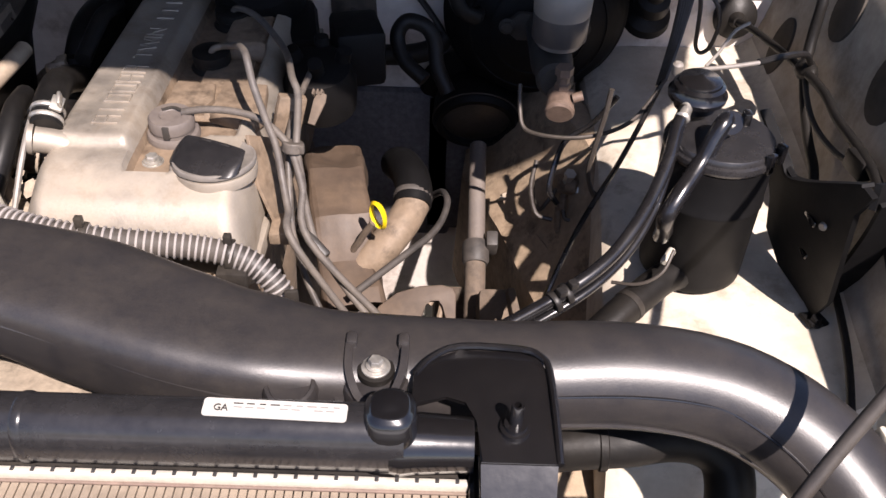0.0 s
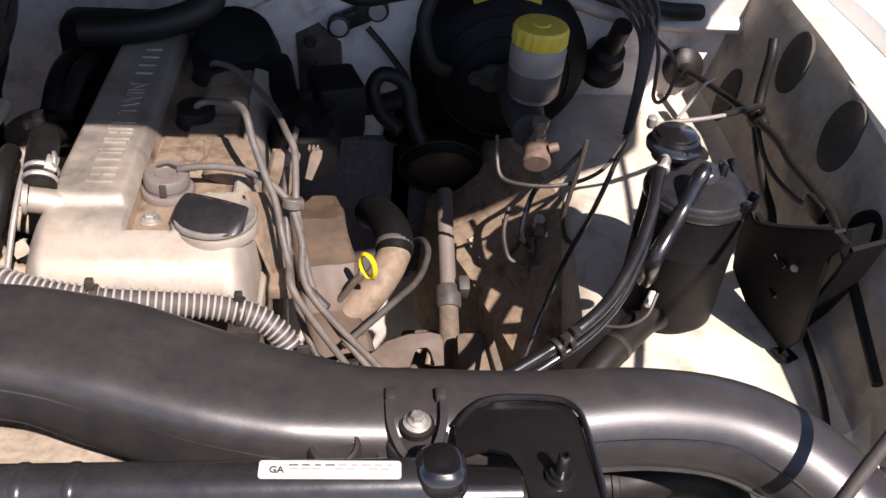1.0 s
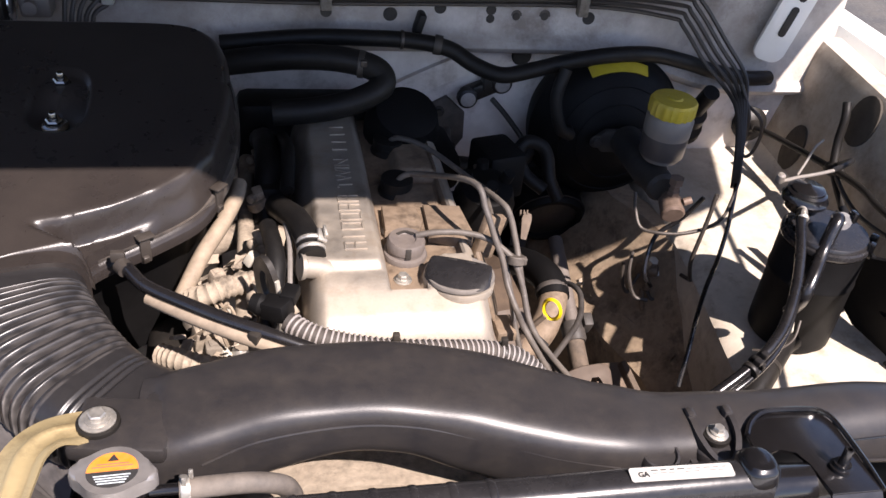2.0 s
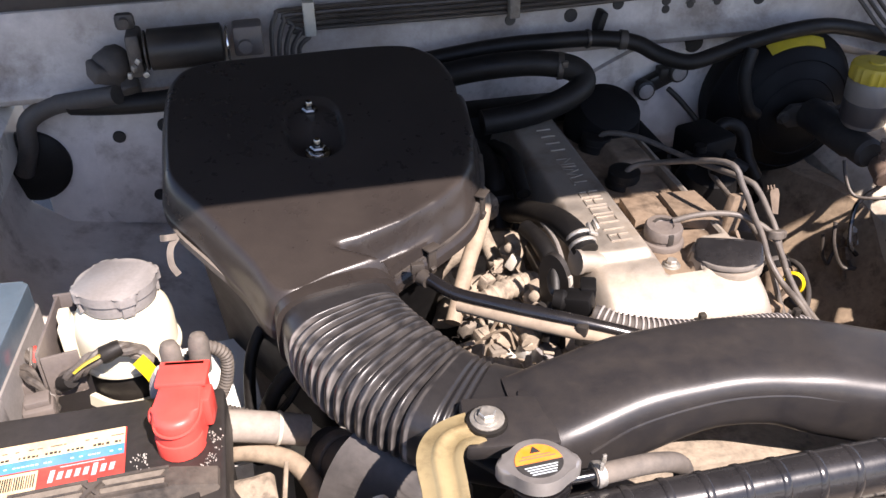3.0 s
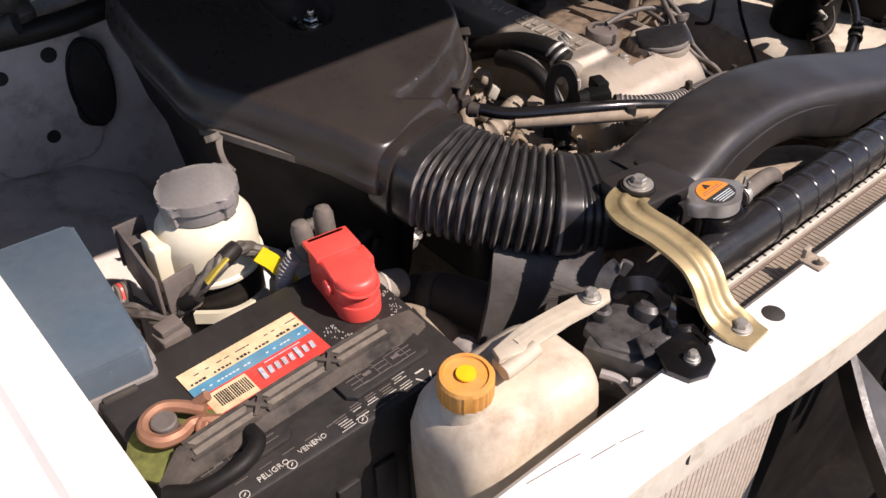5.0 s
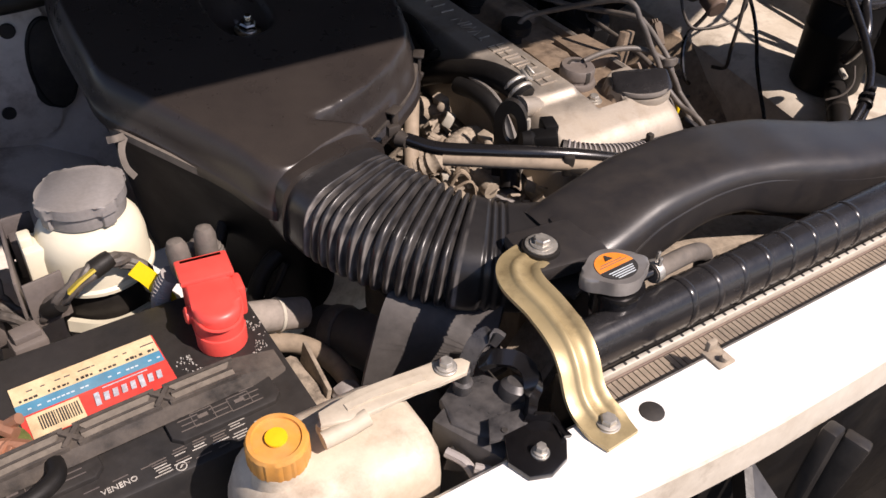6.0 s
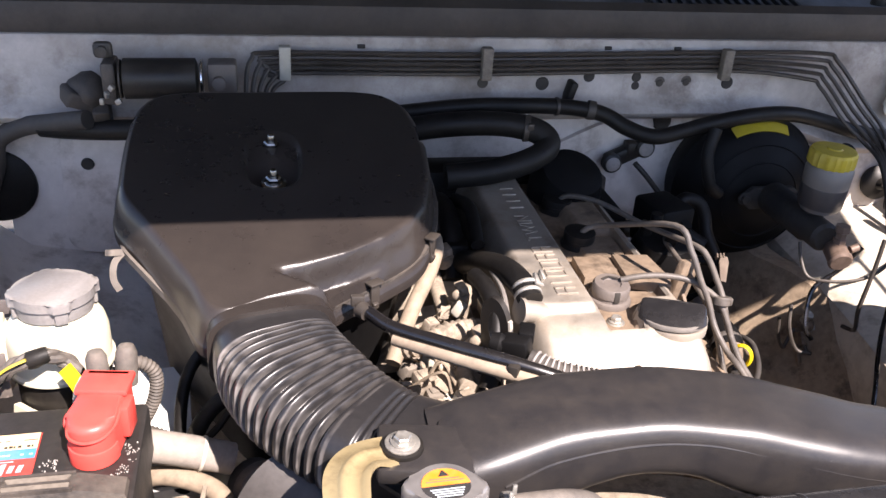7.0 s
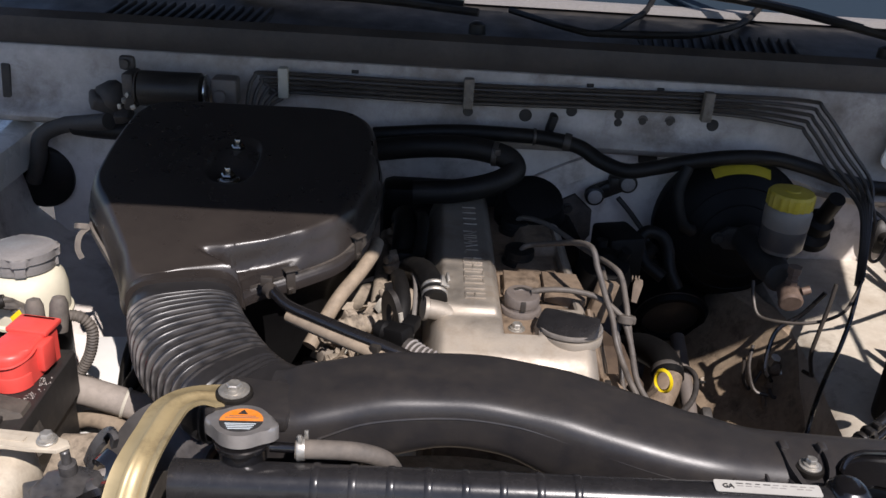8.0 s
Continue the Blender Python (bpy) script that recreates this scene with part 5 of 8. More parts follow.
for i in range(1, len(dense) - 1):
    run += (dense[i] - dense[i - 1]).length
    if run >= 0.0044:
        run = 0.0
        d = (dense[i + 1] - dense[i - 1]).normalized()
        ribs.append(lathe([(0.0084, 0), (0.0103, 0.0004), (0.0106, 0.0012), (0.0103, 0.0020), (0.0084, 0.0024)], dense[i], d, 18))
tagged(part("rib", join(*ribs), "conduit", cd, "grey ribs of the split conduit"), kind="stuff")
part("connector", join(box((-0.345, 0.562, 1.066), (0.026, 0.020, 0.018), 0.003, (0, -10, -35)), box((-0.333, 0.572, 1.072), (0.014, 0.020, 0.012), 0.002, (0, 0, -20)), lathe([(0.008, 0), (0.010, 0.004), (0.008, 0.012)], (-0.355, 0.566, 1.066), (-0.9, 0.4, 0.1), 14)), "booster", cd, "black plastic connector")
for cx, cy, cz in ((-0.248, 0.525, 1.050), (-0.146, 0.537, 1.028)):
    part("tie", join(lathe([(0.0116, 0), (0.0122, 0.001), (0.0122, 0.005), (0.0116, 0.006)], (cx, cy, cz - 0.006), (1, 0.1, -0.2), 18), box((cx + 0.003, cy, cz + 0.008), (0.006, 0.006, 0.010), 0.001)), "black_plastic", cd)
part("tie_bracket", join(box((-0.140, 0.530, 1.008), (0.024, 0.02, 0.016), 0.002), box((-0.143, 0.55, 1.0), (0.01, 0.04, 0.006), 0.001)), "black_plastic", cd)
part("tab", box((-0.094, 0.512, 1.000), (0.011, 0.004, 0.020), 0.002, (0, 0, 10)), "black_plastic", cd)

# ignition wires
iw = thing("ignition_wires", (-0.10, 0.64, 1.0), "bundle of grey ignition wires clipped beside the valve cover", "ignition wires")
part("wire", tube([(-0.205, 0.673, 1.062), (-0.185, 0.670, 1.067), (-0.160, 0.667, 1.068), (-0.138, 0.660, 1.066), (-0.122, 0.650, 1.060), (-0.110, 0.640, 1.050), (-0.102, 0.628, 1.030), (-0.095, 0.612, 1.000), (-0.086, 0.598, 0.980), (-0.062, 0.580, 0.950), (-0.035, 0.565, 0.92)], 0.0032, 10), "grey_wire", iw)
part("wire", tube([(-0.208, 0.790, 1.046), (-0.204, 0.786, 1.062), (-0.185, 0.775, 1.072), (-0.1500, 0.6860, 1.1150), (-0.1400, 0.6620, 1.0980), (-0.1300, 0.6500, 1.0710), (-0.1220, 0.6410, 1.0520), (-0.1170, 0.6280, 1.0300), (-0.1100, 0.6060, 1.0130), (-0.1020, 0.5770, 1.0010), (-0.045, 0.560, 0.91)], 0.0032, 10), "grey_wire", iw)
part("wire", tube([(-0.206, 0.880, 1.050), (-0.198, 0.872, 1.064), (-0.170, 0.840, 1.070), (-0.135, 0.780, 1.068), (-0.1150, 0.7010, 1.0830), (-0.1080, 0.6830, 1.0780), (-0.1060, 0.6600, 1.0640), (-0.1050, 0.6420, 1.0510), (-0.1000, 0.6260, 1.0230), (-0.0920, 0.5890, 0.9950), (-0.028, 0.57, 0.92)], 0.0032, 10), "grey_wire", iw)
part("wire", tube([(-0.105, 0.845, 1.040), (-0.108, 0.800, 1.048), (-0.113, 0.740, 1.050), (-0.116, 0.690, 1.048), (-0.115, 0.655, 1.040), (-0.112, 0.630, 1.020), (-0.108, 0.608, 0.990), (-0.098, 0.590, 0.955), (-0.085, 0.575, 0.93)], 0.0030, 10), "wrapped", iw)
part("wire", tube([(0.000, 0.815, 0.87), (0.012, 0.795, 0.895), (0.019, 0.779, 0.908), (0.023, 0.758, 0.911), (0.018, 0.734, 0.907), (0.007, 0.711, 0.905), (-0.012, 0.686, 0.905), (-0.044, 0.651, 0.90), (-0.065, 0.63, 0.895)], 0.0036, 10), "breather", iw)
part("clip", join(lathe([(0.0082, 0), (0.009, 0.001), (0.009, 0.008), (0.0082, 0.009)], (-0.1085, 0.640, 1.047), (0.1, 0.3, 1), 16), box((-0.101, 0.638, 1.052), (0.006, 0.006, 0.008), 0.001)), "wrapped", iw)
part("clip", box((-0.090, 0.600, 0.984), (0.034, 0.008, 0.010), 0.002, (20, 30, -35)), "black_plastic", iw, "black plastic wire comb")
for bx, by in ((-0.208, 0.792), (-0.206, 0.884)):
    part("plug_boot", lathe([(0.020, 0), (0.0205, 0.003), (0.017, 0.006), (0.0165, 0.010), (0.018, 0.011), (0.0178, 0.019), (0.010, 0.0205)], (bx, by, 1.0385), (0.02, -0.05, 1), 24), "rubber", iw, "black rubber plug boot")
part("wire_comb", join(prism([(-0.006, -0.030), (0.007, -0.030), (0.012, 0.020), (0.009, 0.034), (-0.008, 0.036), (-0.011, 0.018)], 0, 0.005, 0.001, pose(-0.092, 0.676, 1.066, 38, 8, -14) @ Matrix.Scale(0.45, 4)), *[box((-0.095 + 0.0035 * k, 0.688, 1.076), (0.0015, 0.005, 0.007), 0.0004, (38, 0, -14)) for k in range(3)]), "dirty_iron", iw, "tan dusty wire comb")

# wire bracket and exhaust side of the head
eb = thing("wire_bracket", (-0.125, 0.65, 1.0), "dusty steel bracket on the side of the cylinder head", "bracket")
part("bracket", join(prism([(-0.035, -0.03), (0.02, -0.035), (0.03, 0.0), (0.018, 0.035), (-0.01, 0.055), (-0.03, 0.02)], 0, 0.003, 0.001, pose(-0.128, 0.655, 1.005, 70, 0, 80)), box((-0.122, 0.70, 1.04), (0.025, 0.01, 0.05), 0.002, (0, 15, 20)), box((-0.118, 0.615, 0.985), (0.02, 0.03, 0.012), 0.002)), "dirty_alloy", eb)
ex = thing("exhaust_heat_shield", (-0.06, 0.72, 0.88), "dust-brown exhaust manifold heat shield", "heat shield")
part("shield", crumple(channel([(V(-0.102, 0.83, 0.890), 0.030, 0.032, 9.0), (V(-0.094, 0.78, 0.904), 0.032, 0.036, 9.0), (V(-0.082, 0.735, 0.884), 0.034, 0.040, 8.0), (V(-0.078, 0.70, 0.868), 0.030, 0.028, 8.0), (V(-0.070, 0.67, 0.84), 0.030, 0.040, 7.0)], k=24, per=1), 0.010, 16, 2), "brown_shield", ex, sharp=18)
part("elbow", crumple(tube([(-0.011, 0.756, 0.913), (-0.021, 0.733, 0.904), (-0.036, 0.711, 0.893), (-0.054, 0.70, 0.880), (-0.078, 0.695, 0.860)], 0.0175, 20), 0.0012, 40, 0), "dirty_alloy", ex, "dirty alloy elbow")
part("air_hose", tube([(-0.013, 0.750, 0.911), (-0.012, 0.765, 0.917), (-0.016, 0.79, 0.918), (-0.026, 0.83, 0.905), (-0.035, 0.87, 0.88)], 0.0195, 20), "booster", ex, "black rubber hose on the elbow")
part("hose_band", lathe([(0.0200, 0), (0.0206, 0.001), (0.0200, 0.006)], (-0.013, 0.757, 0.914), (0.05, 1, 0.35), 24), "breather", ex)
ds = thing("dipstick", (-0.04, 0.68, 0.9), "oil dipstick with a bright yellow ring handle", "dipstick")
ring = []
for j in range(24):
    a = 2 * math.pi * j / 24
    ring.append(V(0.0105 * math.cos(a), 0, 0.0148 * math.sin(a)))
rr = []
for j in range(24):
    p, q = ring[j], ring[(j + 1) % 24] - ring[j - 1]
    o = p.normalized() * 0.0026
    rr.append([p + o, p + V(0, 0.0026, 0), p - o, p - V(0, 0.0026, 0)])
part("ring_handle", moved(loft(rr, closed=True), pose(-0.042, 0.680, 0.952, 6, 12, -48)), "yellow_bright", ds)
part("tube", tube([(-0.047, 0.684, 0.940), (-0.060, 0.690, 0.915), (-0.075, 0.70, 0.87), (-0.08, 0.71, 0.75)], 0.0035, 8), "dirty_iron", ds)

# lower front of the engine: alternator bracket and steering parts seen past the wires
ab = thing("alternator_bracket", (-0.02, 0.60, 0.85), "dusty pressed-steel alternator bracket with a hook slot", "bracket")
part("bracket", join(prism([(-0.052, 0.0), (-0.044, 0.014), (-0.026, 0.027), (-0.004, 0.033), (0.018, 0.034), (0.028, 0.031), (0.031, 0.024), (0.030, 0.0), (0.019, 0.0), (0.019, 0.014), (0.015, 0.020), (0.006, 0.020), (0.000, 0.015), (-0.003, 0.0)], -0.003, 0.003, 0.0015, pose(0.004, 0.634, 0.862, 40, 0, 4)), box((-0.055, 0.60, 0.872), (0.03, 0.02, 0.03), 0.004)), "brown_shield", ab)
part("hook", tube([(0.018, 0.640, 0.860), (0.020, 0.652, 0.868), (0.014, 0.658, 0.872), (0.008, 0.652, 0.866)], 0.003, 8), "dirty_alloy", ab)
part("body", lathe([(0.05, 0), (0.055, 0.01), (0.055, 0.07), (0.045, 0.08)], (-0.03, 0.66, 0.80), (0, -1, 0), 28), "dirty_iron", ab)

# ---- battery corner ----
bat = thing("battery", (-0.77, 0.485, 0.82), "dusty black car battery with a worn red, blue and cream label", "battery")
case = part("case", join(prism(rounded(0.232, 0.160, 0.006, 3, -0.770, 0.485), 0.985, 1.030, 0.003), prism(rounded(0.224, 0.152, 0.006, 3, -0.770, 0.485), 0.82, 0.986, 0.0)), "battery", bat)
for i in range(7):
    part("case_rib", box((-0.87 + 0.033 * i, 0.408, 0.90), (0.020, 0.006, 0.15), 0.002), "battery", case)
# maker's label: cream, blue and red fields, plain bars for the print
LT = pose(-0.7805, 0.5055, 1.0306, 0, 0, 1.8)


def on_label(u0, u1, v0, v1, z=0.0, h=0.0004):
    return prism([(u0, v0), (u1, v0), (u1, v1), (u0, v1)], z, z + h, 0, LT)


part("label", on_label(-0.051, 0.051, -0.0265, 0.0265), "red_label", case, "worn red, blue and cream paper label")
part("cream_field", on_label(-0.051, 0.050, 0.0085, 0.0265, 0.0005), "cream_label", case)
part("blue_field", on_label(-0.051, 0.050, -0.0025, 0.0083, 0.0005), "blue_label", case)
part("cream_field", on_label(-0.047, -0.012, -0.0262, -0.0045, 0.0005), "cream_label", case)
random.seed(5)
for i in range(16):
    x = -0.040 + i * 0.0017
    part("code_bar", on_label(x, x + 0.0005 + 0.0005 * random.random(), -0.021, -0.008, 0.001), "ink_dark", case)
for i in range(30):
    x = -0.047 + i * 0.0032
    if random.random() < 0.75:
        part("print_bar", on_label(x, x + 0.0012 + 0.0014 * random.random(), 0.0100, 0.0116 + 0.0008 * random.random(), 0.001), "ink_dark", case)
    if random.random() < 0.4:
        part("print_bar", on_label(x, x + 0.002 + 0.002 * random.random(), 0.0178, 0.0187, 0.001), "brown_plastic", case)
    if random.random() < 0.5:
        part("print_bar", on_label(x, x + 0.0024, 0.0012, 0.0022, 0.001), "silver_print", case)
# maker's mark as slanted plain bars
for i in range(8):
    x = -0.004 + i * 0.0062
    lo, hi = (-0.0200, -0.0080) if i in (0, 5) else (-0.0180, -0.0105)
    part("brand_bar", prism([(x, lo), (x + 0.0036, lo), (x + 0.0048, hi), (x + 0.0012, hi)], 0.001, 0.0014, 0, LT), "brand_print", case)
part("print_bar", on_label(0.004, 0.036, -0.0062, -0.0054, 0.001), "brand_print", case)
# vent covers, print on the front shoulder
for cx, w in ((-0.832, 0.074), (-0.712, 0.078)):
    part("vent_cover", prism([(-w / 2, -0.018), (-w / 2 + 0.006, -0.024), (w / 2 - 0.006, -0.024), (w / 2, -0.018), (w / 2, 0.018), (-w / 2, 0.018)], 0, 0.004, 0.0015, pose(cx, 0.450, 1.030, 0, 0, 1.5)), "battery", bat)
    for i in range(3):
        for j in range(4):
            part("print_bar", box((cx - 0.024 + i * 0.022, 0.433 + j * 0.0045, 1.0342), (0.014 - 0.003 * (j % 2), 0.0006, 0.0004), 0, (0, 0, 1.5)), "brown_plastic", case)
for cx in (-0.848, -0.826, -0.726, -0.700):
    for dx, dy, w, h in ((0, 0.006, 0.015, 0.0005), (0, -0.006, 0.015, 0.0005), (0.0075, 0, 0.0005, 0.012), (-0.0075, 0, 0.0005, 0.012), (0, 0.001, 0.007, 0.003)):
        part("print_bar", box((cx + dx, 0.4385 + dy, 1.0343), (w, h, 0.0004), 0, (0, 0, 1.5)), "brown_plastic", case)
words("PELIGRO", 0.0062, pose(-0.822, 0.4135, 1.0305, 0, 0, 2), "ink_white", case)
words("VENENO", 0.0058, pose(-0.790, 0.4150, 1.0305, 0, 0, 2), "ink_white", case)
for i in range(7):
    for j in range(5):
        if random.random() < 0.8:
            part("print_bar", box((-0.764 + 0.0135 * j + 0.002 * random.random(), 0.4235 - 0.0023 * i + 0.0006 * j, 1.0305), (0.006 + 0.006 * random.random(), 0.0006, 0.0004), 0, (0, 0, 2)), "ink_white" if random.random() < 0.55 else "brown_plastic", case)
for i in range(5):
    part("print_bar", box((-0.842 + 0.018 * i, 0.4205, 1.0305), (0.010, 0.0006, 0.0004), 0, (0, 0, 2)), "brown_plastic", case)
for a in (90, 210, 330):
    part("recycling_arrow", box((-0.694 + 0.0052 * math.cos(radians(a)), 0.4135 + 0.0052 * math.sin(radians(a)), 1.0307), (0.0014, 0.0078, 0.0004), 0, (0, 0, a)), "ink_white", case)
for cx in (-0.842, -0.806, -0.748):
    part("warning_sign", loft([[V(cx - 0.004 + r * math.cos(radians(q)), 0.4095 + r * math.sin(radians(q)), z) for r, z in ((0.0036, 1.0302), (0.0036, 1.0307), (0.0030, 1.0307), (0.0030, 1.0302))] for q in range(0, 360, 20)], closed=True), "ink_white", case)
    part("print_bar", box((cx - 0.004, 0.4095, 1.0306), (0.0030, 0.0008, 0.0004), 0, (0, 0, 40)), "ink_white", case)
# hold-down strap with pale recesses
sb = thing("battery_strap", (-0.775, 0.457, 1.03), "weathered rubber battery hold-down strap with dusty recesses", "battery strap")
part("strap", loft([[V(-0.885, 0.435 - 0.0, 1.030), V(-0.885, 0.450, 1.030), V(-0.885, 0.450, 1.034), V(-0.885, 0.435, 1.034)],
                    [V(-0.865, 0.438, 1.0355), V(-0.865, 0.464, 1.0355), V(-0.865, 0.460, 1.045), V(-0.865, 0.442, 1.045)],
                    [V(-0.775, 0.442, 1.0355), V(-0.775, 0.468, 1.0355), V(-0.775, 0.464, 1.047), V(-0.775, 0.446, 1.047)],
                    [V(-0.690, 0.446, 1.0355), V(-0.690, 0.472, 1.0355), V(-0.690, 0.468, 1.045), V(-0.690, 0.450, 1.045)],
                    [V(-0.660, 0.450, 1.026), V(-0.660, 0.476, 1.026), V(-0.660, 0.472, 1.034), V(-0.660, 0.454, 1.034)],
                    [V(-0.650, 0.452, 0.990), V(-0.650, 0.474, 0.990), V(-0.647, 0.472, 0.992), V(-0.647, 0.454, 0.992)]]), "strap", sb)
# pale dusty recesses between the ribs and crossed webs
def strap_at(x, off):
    return V(x, 0.451 + (x + 0.865) * 0.0457 + off, 1.0454 + 0.0019 * (1 - ((x + 0.777) / 0.088) ** 2))


for x0, x1 in ((-0.858, -0.812), (-0.800, -0.752), (-0.740, -0.696)):
    for lo, hi in ((-0.0072, -0.0012), (0.0008, 0.0068)):
        n = 6
        top = [strap_at(x0 + (x1 - x0) * k / n + (0.004 if k in (0, n) and lo > 0 else 0.0) * (1 if k == 0 else -1), lo) for k in range(n + 1)] + [strap_at(x0 + (x1 - x0) * k / n, hi) for k in range(n, -1, -1)]
        part("recess", loft([[p + V(0, 0, -0.002) for p in top], [p + V(0, 0, 0.0006) for p in top]]), "strap_pale", sb, "dusty pale recess")
    for k in (-1, 1):
        part("edge_rib", ribbon([strap_at(x0 - 0.003, 0.0082 * k), strap_at((x0 + x1) / 2, 0.0082 * k), strap_at(x1 + 0.003, 0.0082 * k)], 0.0022, 0.0036, (0, 1, 0)), "strap", sb)
    part("middle_rib", ribbon([strap_at(x0, -0.0002), strap_at(x1, -0.0002)], 0.0016, 0.0030, (0, 1, 0)), "strap", sb)
for xw in (-0.806, -0.746):
    for k in (-1, 1):
        part("web", ribbon([strap_at(xw - 0.006, -0.007 * k), strap_at(xw + 0.006, 0.007 * k)], 0.0030, 0.0040, (0.5, 1, 0)), "strap", sb)
part("tie_end", tube([(-0.885, 0.440, 1.034), (-0.868, 0.424, 1.040), (-0.840, 0.420, 1.045), (-0.822, 0.430, 1.044), (-0.820, 0.444, 1.042)], 0.006, 10), "rubber", sb, "black rubber strap end")
# positive terminal cover
pt = thing("terminal_cover", (-0.687, 0.525, 1.03), "bright red plastic positive terminal cover", "terminal cover")
st_out = [(0.0195, 0.030), (0.0195, -0.022)] + [(0.0195 * math.cos(radians(a)), -0.022 + 0.0195 * math.sin(radians(a))) for a in range(-15, -180, -15)] + [(-0.0195, -0.022), (-0.0195, 0.030)]
TM = pose(-0.684, 0.524, 1.0020, 0, 0, -8) @ Matrix.Scale(0.93, 4)
tc = part("cover", join(prism([(x * 0.97, y * 0.97) for x, y in st_out][::-1], 0.031, 0.070, 0.006, TM, 4), prism([(x * 1.02, y * 1.01) for x, y in st_out if y < 0.0][::-1], 0.031, 0.046, 0.001, TM)), "red", pt)
part("hinge", moved(box((0, 0.032, 0.071), (0.036, 0.006, 0.005), 0.0015), TM), "red", tc)
part("side_lug", moved(box((0.021, 0.002, 0.052), (0.010, 0.022, 0.030), 0.003), TM), "red", tc)
part("side_knob", moved(lathe([(0.007, 0), (0.007, 0.004), (0.005, 0.0055)], (-0.019, -0.012, 0.056), (-1, 0, 0), 16), TM), "red", tc)
for gy in (0.018, 0.024):
    part("top_ridge", moved(box((0, gy, 0.0722), (0.034, 0.0018, 0.0016), 0.0005), TM), "red", tc)
part("top_slab", moved(box((0, 0.021, 0.0705), (0.043, 0.030, 0.006), 0.002), TM), "red", tc)
part("rim", moved(tube([(0.0190, -0.004, 0.066), (0.0190, -0.022, 0.062), (0.013, -0.037, 0.060), (0, -0.0425, 0.059), (-0.013, -0.037, 0.060), (-0.0190, -0.022, 0.062)], 0.0013, 6), TM), "red", tc)
random.seed(9)
salt = []
for i in range(150):
    a = radians(random.uniform(175, 395))
    r = 0.0245 + abs(random.gauss(0, 0.005))
    k = random.uniform(0.0004, 0.0011)
    salt.append(box((-0.689 + r * math.cos(a), 0.499 + r * 0.95 * math.sin(a), 1.0305), (k, k * 0.8, k), 0, (0, 0, i * 40)))
tagged(part("salt_crust", join(*salt), "paper", bat, "white corrosion crystals"), kind="stuff")
cb = thing("battery_cables", (-0.67, 0.57, 1.05), "grey battery cable ends and ribbed sleeve behind the terminal", "cable")
for p, q in (((-0.690, 0.566, 1.045), (-0.692, 0.572, 1.078)), ((-0.670, 0.568, 1.048), (-0.668, 0.574, 1.084))):
    part("boot", lathe([(0.0085, 0), (0.009, 0.01), (0.0085, 0.028), (0.006, 0.034), (0.001, 0.036)], p, Vector(q) - Vector(p), 16), "dusty_rubber", cb)
part("ribbed_sleeve", tube([(-0.684, 0.592, 1.040), (-0.672, 0.598, 1.047), (-0.660, 0.600, 1.044), (-0.652, 0.601, 1.031), (-0.655, 0.600, 1.008), (-0.664, 0.600, 0.988), (-0.675, 0.600, 0.972)], 0.0062, 12, ridge=0.001, pitch=0.0034), "dusty_rubber", cb, "grey ribbed cable sleeve")
part("ribbed_sleeve", tube([(-0.678, 0.604, 0.970), (-0.662, 0.606, 0.962), (-0.640, 0.606, 0.950)], 0.0085, 12, ridge=0.0014, pitch=0.004), "dusty_rubber", cb)
part("lead", tube([(-0.652, 0.606, 0.958), (-0.628, 0.604, 0.948), (-0.608, 0.604, 0.962), (-0.590, 0.61, 0.985)], 0.0038, 8), "rubber", cb)
part("ribbed_sleeve", tube([(-0.700, 0.570, 1.050), (-0.708, 0.578, 1.03), (-0.712, 0.582, 0.99)], 0.008, 12, ridge=0.0014, pitch=0.004), "conduit", cb)
# negative clamp on its felt washer
ng = thing("terminal_clamp", (-0.862, 0.482, 1.03), "corroded copper negative clamp on a green felt washer", "terminal clamp")
part("felt_washer", lathe([(0.032, 0), (0.033, 0.004), (0.030, 0.006)], (-0.860, 0.474, 1.030), (0, 0, 1), 28), "verdigris", ng, "green felt washer")
part("post", lathe([(0.0095, 0), (0.009, 0.016), (0.008, 0.017)], (-0.862, 0.482, 1.034), (0, 0, 1), 20), "brown_plastic", ng)
part("clamp_ring", tube([(-0.835, 0.476, 1.045), (-0.846, 0.489, 1.046), (-0.858, 0.496, 1.047), (-0.871, 0.492, 1.047), (-0.876, 0.481, 1.047), (-0.870, 0.470, 1.046), (-0.858, 0.468, 1.045), (-0.846, 0.472, 1.044), (-0.832, 0.464, 1.043), (-0.826, 0.458, 1.042)], 0.0048, 8), "copper", ng)
part("clamp_bolt", join(bolt((-0.842, 0.468, 1.041), (0.5, -0.8, 0.2), 0.006), tube([(-0.838, 0.484, 1.047), (-0.830, 0.479, 1.054)], 0.004, 8)), "copper", ng)

# ---- fuse box ----
fb = thing("fuse_box", (-0.865, 0.63, 0.95), "fuse and relay box with a glossy slate lid, sky sheen in its blue", "fuse box")
FM = pose(-0.866, 0.634, 0, 0, 0, -5)
part("lid", prism(rounded(0.066, 0.176, 0.006), 1.034, 1.060, 0.003, FM), "lid_sky_tint", fb)
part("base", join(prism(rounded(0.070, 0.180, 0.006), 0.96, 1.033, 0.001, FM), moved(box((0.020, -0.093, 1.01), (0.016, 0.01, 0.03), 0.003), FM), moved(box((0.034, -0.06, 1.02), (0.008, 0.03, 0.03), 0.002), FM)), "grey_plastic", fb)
part("latch", moved(box((0.004, -0.092, 1.022), (0.026, 0.006, 0.022), 0.002), FM), "dark", fb)

